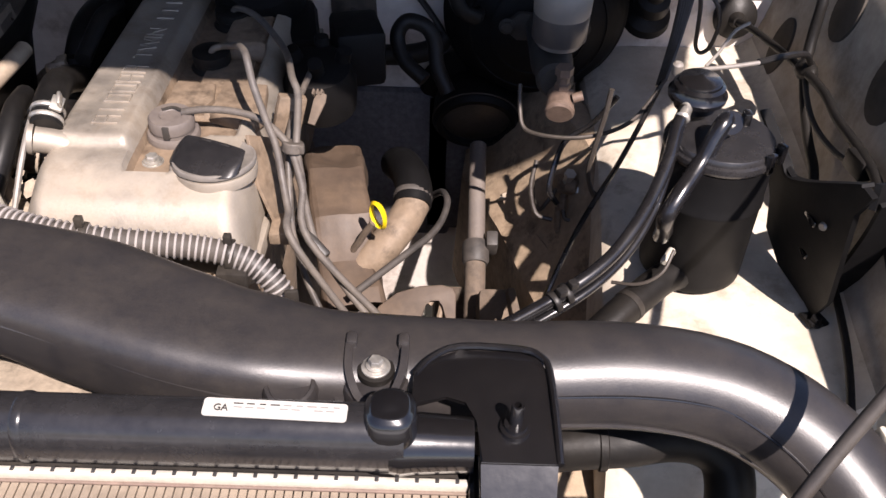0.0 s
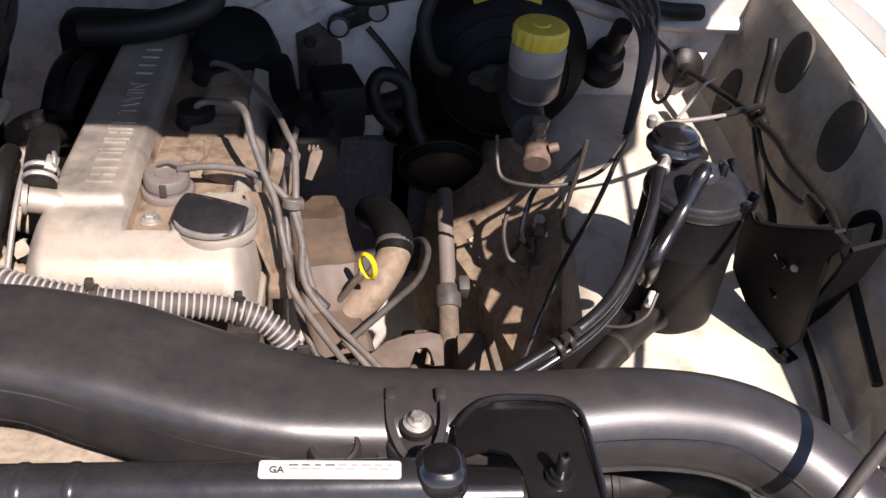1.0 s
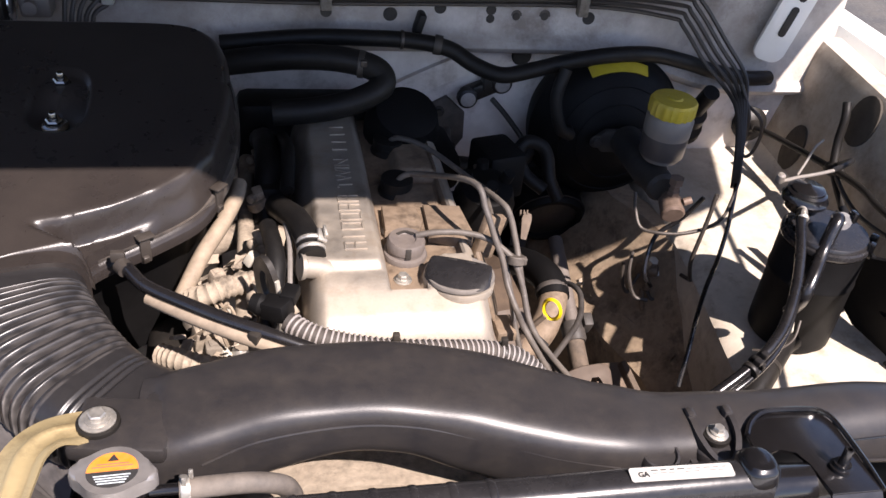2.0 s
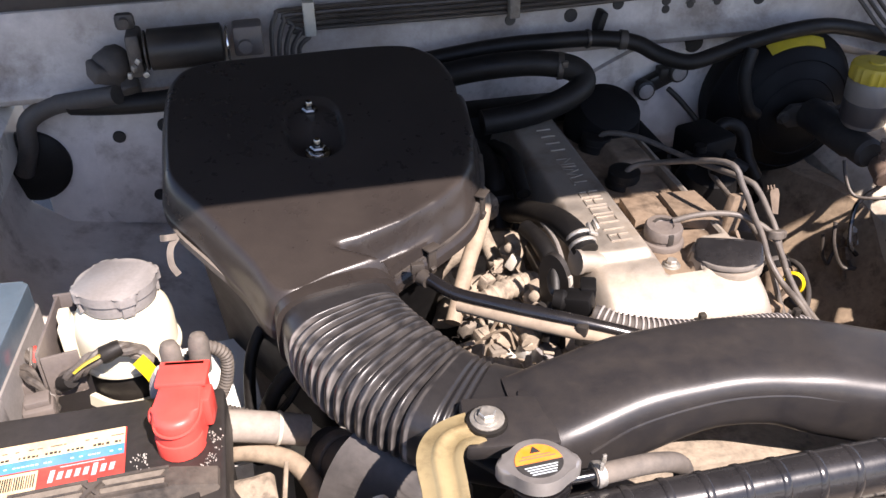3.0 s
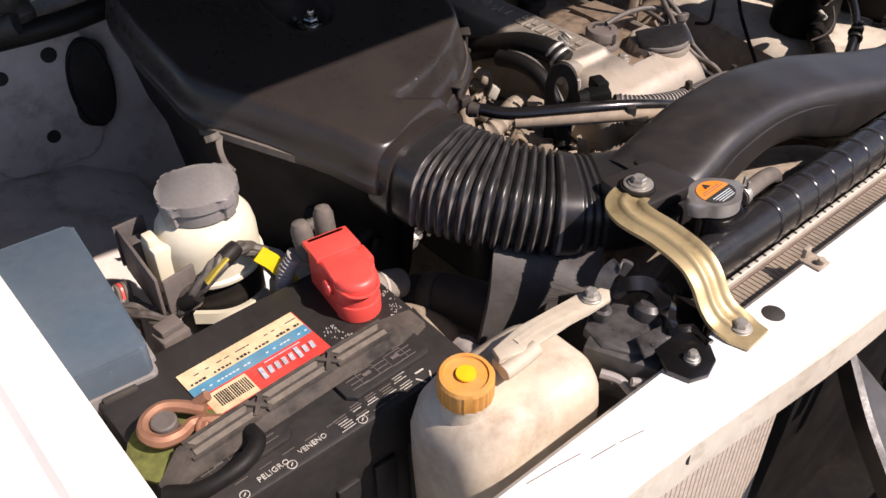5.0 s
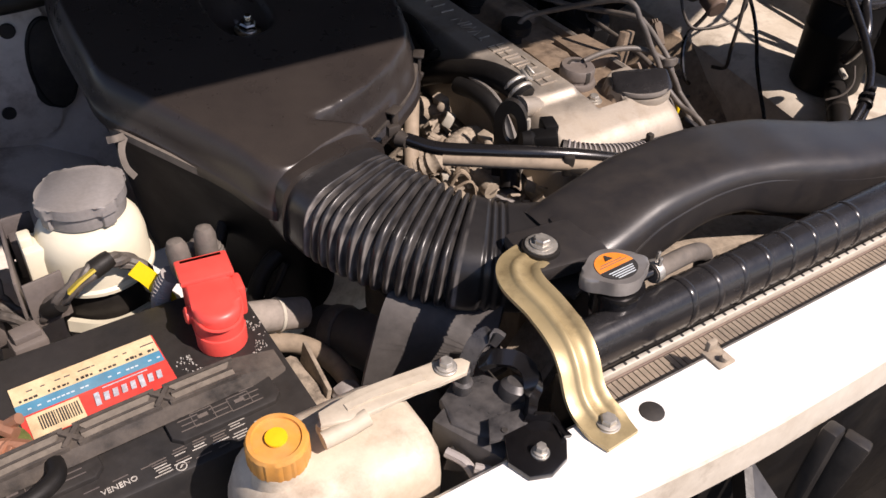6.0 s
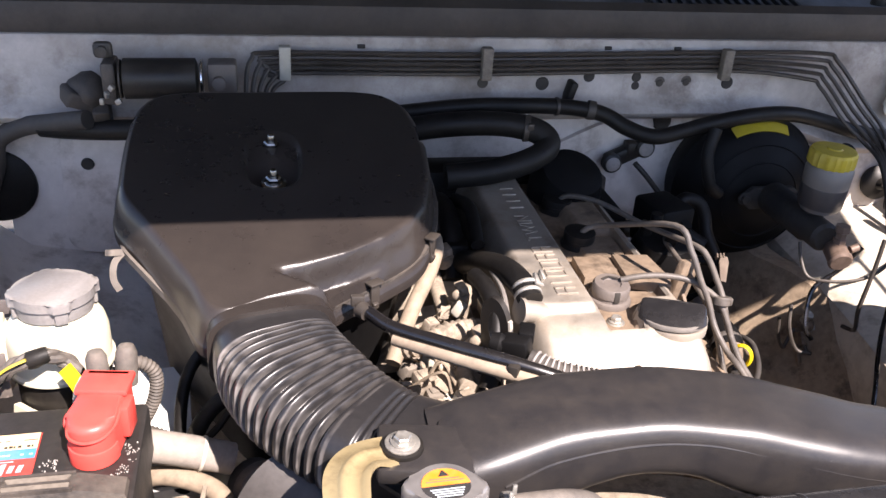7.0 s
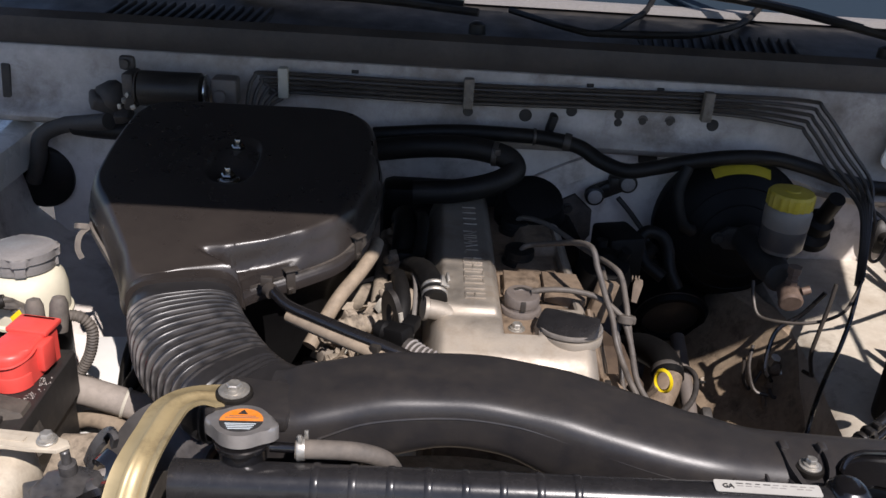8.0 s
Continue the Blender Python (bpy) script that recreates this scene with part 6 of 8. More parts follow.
# ---- power steering reservoir ----
psr = thing("power_steering_reservoir", (-0.737, 0.652, 0.93), "milky white steering fluid reservoir with a dark grey cap", "reservoir")
part("tank", lathe([(0.028, 0.056), (0.038, 0.058), (0.042, 0.062), (0.0455, 0.064), (0.0455, 0.067), (0.0430, 0.069), (0.0428, 0.094), (0.0405, 0.105), (0.036, 0.112), (0.030, 0.116)], (-0.738, 0.652, 0.955), (0, 0, 1), 40), "milky", psr)
cap_out = []
for j in range(72):
    a = 360 * j / 72
    bump = 1.0 if min(abs((a - b + 180) % 360 - 180) for b in (20, 110, 200, 290)) < 11 else 0.0
    r = 0.0340 + 0.0035 * bump
    cap_out.append((r * math.cos(radians(a)), r * math.sin(radians(a))))
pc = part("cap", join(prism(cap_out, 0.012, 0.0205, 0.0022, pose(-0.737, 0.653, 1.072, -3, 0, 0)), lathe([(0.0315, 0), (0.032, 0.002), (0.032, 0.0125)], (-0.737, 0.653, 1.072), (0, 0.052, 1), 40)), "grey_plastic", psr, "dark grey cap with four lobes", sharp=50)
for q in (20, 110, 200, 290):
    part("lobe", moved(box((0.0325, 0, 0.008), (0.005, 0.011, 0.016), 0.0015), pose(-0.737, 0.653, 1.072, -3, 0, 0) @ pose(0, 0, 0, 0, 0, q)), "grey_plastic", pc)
hd = thing("reservoir_bracket", (-0.79, 0.645, 1.0), "brown-grey plastic relay holder beside the reservoir", "bracket")
part("holder", join(box((-0.801, 0.650, 1.035), (0.003, 0.085, 0.046), 0.001, (0, 0, -4)), box((-0.786, 0.607, 1.034), (0.030, 0.003, 0.044), 0.001, (0, 0, 10)), box((-0.788, 0.692, 1.038), (0.028, 0.003, 0.042), 0.001), box((-0.786, 0.65, 1.013), (0.030, 0.084, 0.003), 0.001, (0, 0, -4))), "brown_plastic", hd)
part("relay", join(box((-0.783, 0.650, 1.030), (0.016, 0.026, 0.058), 0.002), box((-0.786, 0.652, 1.062), (0.010, 0.014, 0.010), 0.002)), "milky", hd, "white plastic relay")
part("relay", box((-0.789, 0.675, 1.025), (0.014, 0.018, 0.05), 0.002), "brown_plastic", hd)
cl = thing("steering_pump_band", (-0.735, 0.632, 0.96), "black support band under the fluid reservoir", "bracket")
part("band", lathe([(0.030, 0), (0.037, 0.004), (0.040, 0.012), (0.040, 0.062), (0.038, 0.068)], (-0.737, 0.651, 0.946), (0, 0, 1), 36), "bracket_black", cl)
part("ledge", join(ribbon([(-0.775, 0.624, 0.988), (-0.755, 0.606, 0.990), (-0.735, 0.602, 0.990), (-0.712, 0.610, 0.988)], 0.010, 0.006, (0, 0.3, 1)), box((-0.700, 0.606, 0.985), (0.014, 0.020, 0.030), 0.003, (0, 10, 20))), "milky", cl)

# ---- wiring between fuse box and battery ----
wl2 = thing("wiring_loom", (-0.77, 0.61, 1.0), "taped black wiring loom with yellow markers and brown plugs", "wiring loom")


def strands(pts, n, r, spread, turns, name, mat, parent):
    path = smooth_path(pts, 8)
    for q in range(n):
        line = []
        for i, (p, t, u, v) in enumerate(frames_along(path)):
            a = 2 * math.pi * (q / n + turns * i / len(path))
            k = spread * (1 + 0.35 * math.sin(i * 0.9 + q * 2.1))
            line.append(p + (u * math.cos(a) + v * math.sin(a)) * k)
        part(name, tube(line, r * (0.85 + 0.3 * ((q * 7) % 3) / 2), 8, 2), mat, parent)


LOOM = [(-0.826, 0.662, 1.022), (-0.815, 0.640, 1.012), (-0.800, 0.616, 1.016), (-0.785, 0.602, 1.030), (-0.765, 0.594, 1.050), (-0.745, 0.600, 1.056), (-0.725, 0.606, 1.050), (-0.712, 0.596, 1.032), (-0.706, 0.588, 1.005), (-0.705, 0.58, 0.97)]
strands(LOOM, 4, 0.0036, 0.0035, 2.2, "strand", "wrapped", wl2)
strands([(-0.842, 0.655, 1.012), (-0.824, 0.634, 1.020), (-0.806, 0.610, 1.014), (-0.803, 0.600, 1.004), (-0.806, 0.595, 0.995)], 3, 0.0034, 0.0032, 1.2, "strand", "wrapped", wl2)
for (tx, ty, tz), ax in (((-0.789, 0.605, 1.026), (1, -1, 1)), ((-0.752, 0.597, 1.055), (1, 0.3, 0.2))):
    part("tape_wrap", lathe([(0.0070, 0), (0.0078, 0.002), (0.0074, 0.014), (0.0066, 0.018)], (tx, ty, tz), ax, 14), "rubber", wl2)
part("yellow_tape", ribbon([(-0.772, 0.588, 1.050), (-0.762, 0.588, 1.057), (-0.750, 0.591, 1.061)], 0.007, 0.002, (0, 1, -0.4)), "yellow", wl2, "faded yellow tape")
part("yellow_tape", ribbon([(-0.722, 0.592, 1.050), (-0.712, 0.584, 1.038), (-0.705, 0.578, 1.020), (-0.704, 0.576, 1.010)], 0.014, 0.0016, (0.9, -0.3, 0.3)), "yellow_bright", wl2, "loose yellow tape end")
for cx, cy, cz, a in ((-0.809, 0.590, 1.006, 8), (-0.829, 0.640, 0.995, -20)):
    s = 0.5 if cz > 1.02 else 1.0
    part("plug", join(box((cx, cy, cz), (0.026 * s, 0.020 * s, 0.028 * s), 0.003 * s, (0, 0, a)), box((cx, cy + 0.002, cz + 0.016 * s), (0.020 * s, 0.014 * s, 0.008 * s), 0.001, (0, 0, a))), "brown_plastic", wl2, "brown-grey plug")
for i in range(4):
    part("wire", tube([(-0.826 + 0.003 * i, 0.668, 1.02), (-0.822 + 0.003 * i, 0.655, 1.028), (-0.826 + 0.003 * i, 0.643, 1.008)], 0.0018, 6), "red" if i == 1 else "dusty_rubber", wl2)

# ---- coolant reservoir ----
cr = thing("coolant_reservoir", (-0.67, 0.355, 0.9), "stained milky coolant reservoir with an amber screw cap", "reservoir")
tk = []
for z, k, dx in ((0.90, 0.88, 0.0), (0.92, 0.96, 0.0), (1.00, 1.0, 0.0), (1.030, 1.0, 0.0), (1.048, 0.95, 0.002), (1.060, 0.84, 0.005), (1.066, 0.66, 0.010), (1.068, 0.40, 0.014)):
    tk.append([V(-0.672 + dx + x * k, 0.350 + y * k, z) for x, y in rounded(0.128, 0.090, 0.028, 6)])
part("tank", loft(tk), "stained_milky", cr)
part("neck", lathe([(0.022, 0), (0.018, 0.008), (0.0165, 0.023)], (-0.7055, 0.3535, 1.050), (-0.04, -0.06, 1), 28), "stained_milky", cr)
part("screw_cap", lathe([(0.0186, 0), (0.0190, 0.002), (0.0188, 0.016), (0.0175, 0.0185), (0.0150, 0.0188), (0.0145, 0.0172), (0.0065, 0.0172), (0.0060, 0.0186), (0.001, 0.0188)], (-0.7055, 0.3545, 1.072), (-0.04, -0.06, 1), 72, 0.012, 36, (0, 2)), "orange", cr, "faded amber ribbed screw cap", sharp=25)
part("cap_centre", lathe([(0.0068, 0), (0.0066, 0.0012), (0.001, 0.0016)], (-0.7063, 0.3534, 1.0905), (-0.04, -0.06, 1), 24), "amber", cr, "bright amber boss")

# ---- beige stay, hood latch, black tab on the beam ----
stay = thing("support_stay", (-0.63, 0.35, 1.08), "dusty beige flat steel stay with a flange bolt", "stay")
part("bar", prism([(-0.679, 0.351), (-0.676, 0.361), (-0.648, 0.3655), (-0.620, 0.3625), (-0.594, 0.3615), (-0.576, 0.3545), (-0.573, 0.349), (-0.580, 0.342), (-0.600, 0.3425), (-0.618, 0.3445), (-0.658, 0.344)], 1.084, 1.0872, 0.0012), "cream_steel", stay)
part("rolled_end", join(tube([(-0.681, 0.345, 1.080), (-0.664, 0.345, 1.081), (-0.650, 0.3455, 1.083)], 0.0058, 12), box((-0.672, 0.352, 1.079), (0.016, 0.014, 0.010), 0.003, (0, 0, 8))), "cream_steel", stay)
part("stiffening_bead", ribbon([(-0.660, 0.355, 1.0872), (-0.635, 0.355, 1.0876), (-0.606, 0.352, 1.0872)], 0.005, 0.002, (0, 1, 0)), "cream_steel", stay)
part("bolt", bolt((-0.590, 0.3515, 1.089), r=0.0048, washer=0.0075), "zinc", stay)
la = thing("hood_latch", (-0.57, 0.33, 1.0), "grimy black steel latch assembly beside the radiator", "latch")
part("housing", box((-0.576, 0.324, 1.038), (0.044, 0.054, 0.042), 0.002, (0, 0, 24), 2), "latch", la)
part("top_plate", crumple(prism([(-0.594, 0.352), (-0.578, 0.360), (-0.556, 0.356), (-0.545, 0.340), (-0.546, 0.318), (-0.556, 0.304), (-0.572, 0.302), (-0.588, 0.312), (-0.598, 0.330)], 1.052, 1.061, 0.003), 0.0022, 60, 2), "latch", la, "bent scuffed top plate")
part("front_cheek", crumple(prism([(-0.030, -0.020), (0.024, -0.022), (0.030, 0.006), (0.020, 0.016), (-0.022, 0.014)], 0, 0.005, 0.0015, pose(-0.578, 0.312, 1.045, 66, 0, -40)), 0.0016, 60, 1), "latch", la)
part("pivot", lathe([(0.0060, 0), (0.0065, 0.002), (0.0065, 0.010), (0.0035, 0.011), (0.0035, 0.022), (0.0025, 0.023)], (-0.577, 0.350, 1.060), (0, -0.1, 1), 14), "latch", la, "black pin with a rubber bush")
part("finger", ribbon([(-0.568, 0.362, 1.058), (-0.562, 0.364, 1.072), (-0.555, 0.365, 1.082), (-0.548, 0.362, 1.087), (-0.543, 0.356, 1.084)], 0.012, 0.004, (0.6, -0.7, 0.2)), "latch", la)
part("guard", ribbon([(-0.556, 0.358, 1.068), (-0.550, 0.351, 1.076), (-0.540, 0.342, 1.077), (-0.537, 0.330, 1.075), (-0.543, 0.318, 1.071), (-0.553, 0.308, 1.069), (-0.560, 0.300, 1.0705)], 0.011, 0.006, (0.7, 0.5, 0.5), 6), "black_paint", la)
part("drum", lathe([(0.010, 0), (0.0105, 0.002), (0.0105, 0.010), (0.007, 0.014), (0.002, 0.0145)], (-0.550, 0.330, 1.056), (0.3, 0.1, 0.95), 24), "latch", la)
part("ear", prism([(-0.590, 0.300), (-0.572, 0.296), (-0.560, 0.300), (-0.558, 0.312), (-0.580, 0.316)], 1.0665, 1.0690, 0.0008), "latch", la, "scuffed flat ear with a hole")
part("ear_hole", disc((-0.577, 0.3025, 1.0693), (0, 0, 1), 0.0022, 0.0006, 12), "dark", la)
part("cable_stub", tube([(-0.607, 0.322, 1.046), (-0.600, 0.310, 1.044), (-0.598, 0.300, 1.038)], 0.0035, 8), "conduit", la)
part("cable_stub", tube([(-0.600, 0.300, 1.050), (-0.592, 0.293, 1.048), (-0.588, 0.288, 1.042)], 0.0035, 8), "conduit", la)
bt = thing("latch_tab", (-0.565, 0.28, 1.066), "black painted steel tab bolted on the white beam", "bracket")
part("tab", join(prism([(-0.580, 0.299), (-0.590, 0.281), (-0.585, 0.2655), (-0.572, 0.2605), (-0.557, 0.2650), (-0.5485, 0.276), (-0.5475, 0.292), (-0.556, 0.299)], 1.0668, 1.0705, 0.0010), ribbon([(-0.556, 0.300, 1.0725), (-0.547, 0.2935, 1.0725), (-0.5475, 0.277, 1.0715)], 0.0026, 0.007, (0, 1, 0), smooth=False)), "black_paint", bt)
part("bolt", bolt((-0.569, 0.2765, 1.0718), r=0.0036, washer=0.0058), "zinc", bt)
solo("beam_clip", join(box((-0.411, 0.280, 1.0665), (0.016, 0.018, 0.003), 0.001), box((-0.411, 0.288, 1.071), (0.008, 0.004, 0.010), 0.001), lathe([(0.003, 0), (0.003, 0.006)], (-0.411, 0.276, 1.067), (0, -0.3, 1), 10)), "beige_dirt", "small dusty steel clip on the beam edge", "clip")

# ---- hoses below the bellows ----
hs = thing("dusty_hose", (-0.62, 0.50, 0.95), "thick dust-covered hose beside the battery", "hose")
part("hose", tube([(-0.71, 0.572, 0.985), (-0.66, 0.572, 0.978), (-0.615, 0.575, 0.962), (-0.592, 0.577, 0.952)], 0.0145, 14), "pale_hose", hs)
part("band", lathe([(0.0155, 0), (0.016, 0.001), (0.0155, 0.003)], (-0.618, 0.575, 0.963), (0.93, 0.03, -0.3), 20), "pale_clip", hs)
hs2 = thing("dusty_hose", (-0.56, 0.55, 0.9), "broad dark air hose under the bellows", "hose")
part("hose", tube([(-0.575, 0.575, 0.922), (-0.560, 0.545, 0.934), (-0.548, 0.51, 0.94), (-0.540, 0.475, 0.93), (-0.536, 0.45, 0.90)], 0.025, 18), "breather", hs2)
part("cuff", lathe([(0.0255, 0), (0.027, 0.002), (0.0265, 0.014), (0.0255, 0.016)], (-0.562, 0.549, 0.933), (-0.45, 0.85, -0.3), 24), "dusty_rubber", hs2)
hs3 = thing("dusty_hose", (-0.63, 0.45, 0.95), "tan rubber hose curving down beside the battery", "hose")
part("hose", tube([(-0.675, 0.580, 0.932), (-0.650, 0.574, 0.942), (-0.612, 0.555, 0.942), (-0.595, 0.530, 0.940), (-0.587, 0.500, 0.932), (-0.583, 0.47, 0.90)], 0.0090, 14), "tan_hose", hs3)
hs5 = thing("dusty_hose", (-0.52, 0.42, 0.9), "grey ribbed hose behind the gold bracket", "hose")
part("hose", tube([(-0.494, 0.500, 0.980), (-0.490, 0.480, 0.976), (-0.488, 0.460, 0.965), (-0.488, 0.44, 0.94)], 0.024, 18, ridge=0.0016, pitch=0.010), "dusty_rubber", hs5)
part("band", lathe([(0.0245, 0), (0.0255, 0.001), (0.0245, 0.006)], (-0.4925, 0.492, 0.979), (0.2, -0.95, -0.2), 24), "pale_clip", hs5)
bp = thing("battery_tray", (-0.62, 0.49, 0.93), "dust-caked steel battery tray edge with a torn flange", "bracket")
part("flange", crumple(box((-0.640, 0.490, 0.938), (0.042, 0.075, 0.045), 0.006, (8, -4, 8)), 0.003, 60, 2), "beige_dirt", bp)
part("upright", box((-0.618, 0.500, 0.950), (0.004, 0.060, 0.036), 0.001, (0, 10, -6)), "beige_dirt", bp)
part("foot", crumple(box((-0.602, 0.468, 0.945), (0.026, 0.030, 0.030), 0.008), 0.004, 60, 2), "conduit", bp)
hs4 = thing("bellows_clip", (-0.506, 0.663, 0.90), "small zinc clip hanging under the bellows", "clip")
part("bolt", join(lathe([(0.007, 0), (0.0075, 0.002), (0.0075, 0.006), (0.004, 0.007), (0.0035, 0.020)], (-0.506, 0.663, 0.912), (0.3, -0.5, 0.8), 14), box((-0.512, 0.660, 0.908), (0.016, 0.012, 0.010), 0.002, (10, 20, 30))), "zinc", hs4)
part("tang", join(box((-0.492, 0.652, 0.918), (0.014, 0.004, 0.006), 0.001, (20, 10, 40)), box((-0.476, 0.646, 0.922), (0.012, 0.004, 0.004), 0.001, (0, 30, 20)), tube([(-0.506, 0.663, 0.93), (-0.507, 0.665, 0.96), (-0.51, 0.668, 0.99)], 0.003, 8)), "zinc", hs4)
solo("drain_hose", tube([(-0.640, 0.60, 0.90), (-0.625, 0.61, 0.955), (-0.60, 0.62, 0.985), (-0.555, 0.62, 1.0)], 0.008, 10), "rubber", "black rubber hose in the shade beside the filter", "hose")
solo("drain_hose", tube([(-0.645, 0.62, 0.90), (-0.635, 0.66, 0.98), (-0.60, 0.69, 1.02)], 0.006, 10), "rubber", "thin black rubber hose in the shade beside the filter", "hose")

# ---- nose seen past the beam ----
no = thing("grille_bracket", (-0.42, 0.20, 0.95), "grey plastic grille bracket in front of the beam", "bracket")


def wedge(dz, w):
    return [[V(*a) + V(0, 0, dz), V(*b) + V(0, 0, dz), V(*b) + V(0, -0.004, dz - w), V(*a) + V(0, -0.004, dz - w)] for a, b in
            (((-0.416, 0.2330, 1.004), (-0.406, 0.2330, 1.004)), ((-0.440, 0.197, 0.976), (-0.396, 0.203, 0.976)), ((-0.461, 0.157, 0.950), (-0.387, 0.169, 0.950)), ((-0.482, 0.117, 0.924), (-0.378, 0.135, 0.924)), ((-0.503, 0.077, 0.898), (-0.369, 0.101, 0.898)))]


part("wing", loft(wedge(0, 0.006)), "wing_plastic", no, "glossy grey moulded wing")
part("ridge", ribbon([(-0.418, 0.2310, 1.004), (-0.440, 0.196, 0.977), (-0.461, 0.156, 0.951), (-0.482, 0.116, 0.925), (-0.503, 0.076, 0.899)], 0.006, 0.022, (0.9, -0.1, 0.2)), "black_plastic", no)
# black sheets added to stand for the unlit hollow of the nose
solo("nose_dark_panel", join(box((-0.25, 0.165, 0.70), (0.96, 0.19, 0.016), 0.004), box((-0.25, 0.078, 0.78), (0.96, 0.016, 0.17), 0.004)), "bracket_black", "black panel added to keep the gap below the beam dark", "panel", kind="structure")
solo("beam_bracket", join(box((-0.372, 0.206, 1.005), (0.018, 0.012, 0.07), 0.003, (0, 12, 10)), box((-0.352, 0.20, 0.985), (0.014, 0.02, 0.08), 0.003, (8, 10, 20))), "black_plastic", "black bracket on the front of the beam", "bracket")

# ---- charcoal canister ----
can = thing("charcoal_canister", (0.253, 0.668, 0.915), "satin black charcoal canister standing on the wheelhouse", "canister")
part("body", lathe([(0.043, 0), (0.0465, 0.004), (0.0470, 0.010), (0.0470, 0.085), (0.0480, 0.0865), (0.0480, 0.0895), (0.0470, 0.091), (0.0470, 0.130), (0.030, 0.131)], (0.253, 0.668, 0.916), (0, 0, 1), 48), "booster", can)
part("lid", lathe([(0.0460, 0.1285), (0.0478, 0.130), (0.0484, 0.133), (0.0478, 0.1365), (0.0452, 0.1378), (0.0448, 0.1410), (0.0435, 0.1428), (0.001, 0.1440)], (0.253, 0.668, 0.918), (0, 0, 1), 48), "tank", can, "satin black flat lid with a rolled rim", sharp=40)
part("purge_valve", lathe([(0.018, 0), (0.018, 0.008), (0.025, 0.010), (0.0255, 0.014), (0.023, 0.017), (0.022, 0.022), (0.019, 0.024), (0.0185, 0.026), (0.0165, 0.0275), (0.004, 0.029), (0.001, 0.031)], (0.233, 0.698, 1.070), (0, -0.05, 1), 36), "black_paint", can)
for at, ax in (((0.221, 0.680, 1.080), (-0.35, -0.85, -0.2)), ((0.254, 0.660, 1.070), (-0.2, -0.5, 0.7))):
    part("nipple", lathe([(0.0055, 0), (0.0055, 0.014), (0.0065, 0.016), (0.005, 0.018)], at, ax, 14), "zinc", can)
part("clamp", join(lathe([(0.0095, 0), (0.0098, 0.006)], (0.2515, 0.653, 1.080), (-0.2, -0.6, 0.5), 16), box((0.262, 0.650, 1.088), (0.006, 0.010, 0.012), 0.001)), "black_paint", can)
part("drain_stub", lathe([(0.004, 0), (0.004, 0.016), (0.003, 0.017)], (0.222, 0.630, 0.962), (-0.5, -0.8, -0.1), 12), "pale_clip", can)
part("retaining_tab", join(box((0.285, 0.632, 1.056), (0.008, 0.006, 0.018), 0.001, (0, 0, 40)), box((0.298, 0.648, 1.056), (0.006, 0.008, 0.018), 0.001, (0, 0, 30))), "black_paint", can)
h1 = thing("purge_hose", (0.15, 0.55, 0.98), "glossy black purge hose clipped to its twin", "hose")
part("hose", tube([(0.219, 0.676, 1.079), (0.211, 0.660, 1.073), (0.200, 0.630, 1.056), (0.180, 0.592, 1.036), (0.150, 0.553, 1.018), (0.113, 0.526, 1.004), (0.070, 0.508, 0.985), (0.02, 0.490, 0.965), (-0.04, 0.47, 0.95)], 0.0056, 12), "gloss_hose", h1)
part("hose", tube([(0.217, 0.670, 1.066), (0.206, 0.640, 1.054), (0.192, 0.606, 1.034), (0.170, 0.570, 1.016), (0.142, 0.540, 1.004), (0.108, 0.517, 0.993), (0.065, 0.500, 0.975), (0.01, 0.482, 0.955)], 0.0038, 12), "gloss_hose", h1)
h3 = thing("canister_hose", (0.23, 0.63, 1.02), "short glossy black hose down the canister side", "hose")
part("hose", tube([(0.254, 0.660, 1.070), (0.251, 0.658, 1.080), (0.244, 0.649, 1.082), (0.2290, 0.6340, 1.0550), (0.2110, 0.6120, 1.0380), (0.2010, 0.6020, 1.0210), (0.205, 0.612, 1.000), (0.207, 0.622, 0.985)], 0.0074, 14), "gloss_hose", h3)
part("lead", tube([(0.218, 0.612, 0.978), (0.208, 0.600, 0.962), (0.190, 0.598, 0.950), (0.168, 0.606, 0.944)], 0.0016, 8), "pipe", h3)
for cx, cy, cz in ((0.116, 0.527, 1.003), (0.107, 0.521, 1.000)):
    part("clip", join(lathe([(0.0085, 0), (0.009, 0.001), (0.009, 0.004), (0.0085, 0.005)], (cx, cy, cz), (-0.75, -0.45, -0.25), 16), box((cx + 0.002, cy - 0.003, cz + 0.011), (0.007, 0.007, 0.006), 0.001, (0, 0, 30))), "black_plastic", h1)
h2 = thing("vent_hose", (0.18, 0.58, 0.92), "thick dark grey canister vent hose", "hose")
part("hose", tube([(0.245, 0.640, 0.930), (0.222, 0.628, 0.932), (0.200, 0.608, 0.931), (0.175, 0.583, 0.928), (0.150, 0.56, 0.918), (0.12, 0.53, 0.90)], 0.0145, 16), "rubber", h2)
part("hose_band", lathe([(0.0150, 0), (0.0153, 0.001), (0.0150, 0.006)], (0.186, 0.594, 0.930), (-0.7, -0.7, -0.1), 20), "black_plastic", h2)
tf = thing("vacuum_tee", (0.225, 0.74, 1.07), "grey plastic vacuum tee with pipe ends", "pipe fitting")
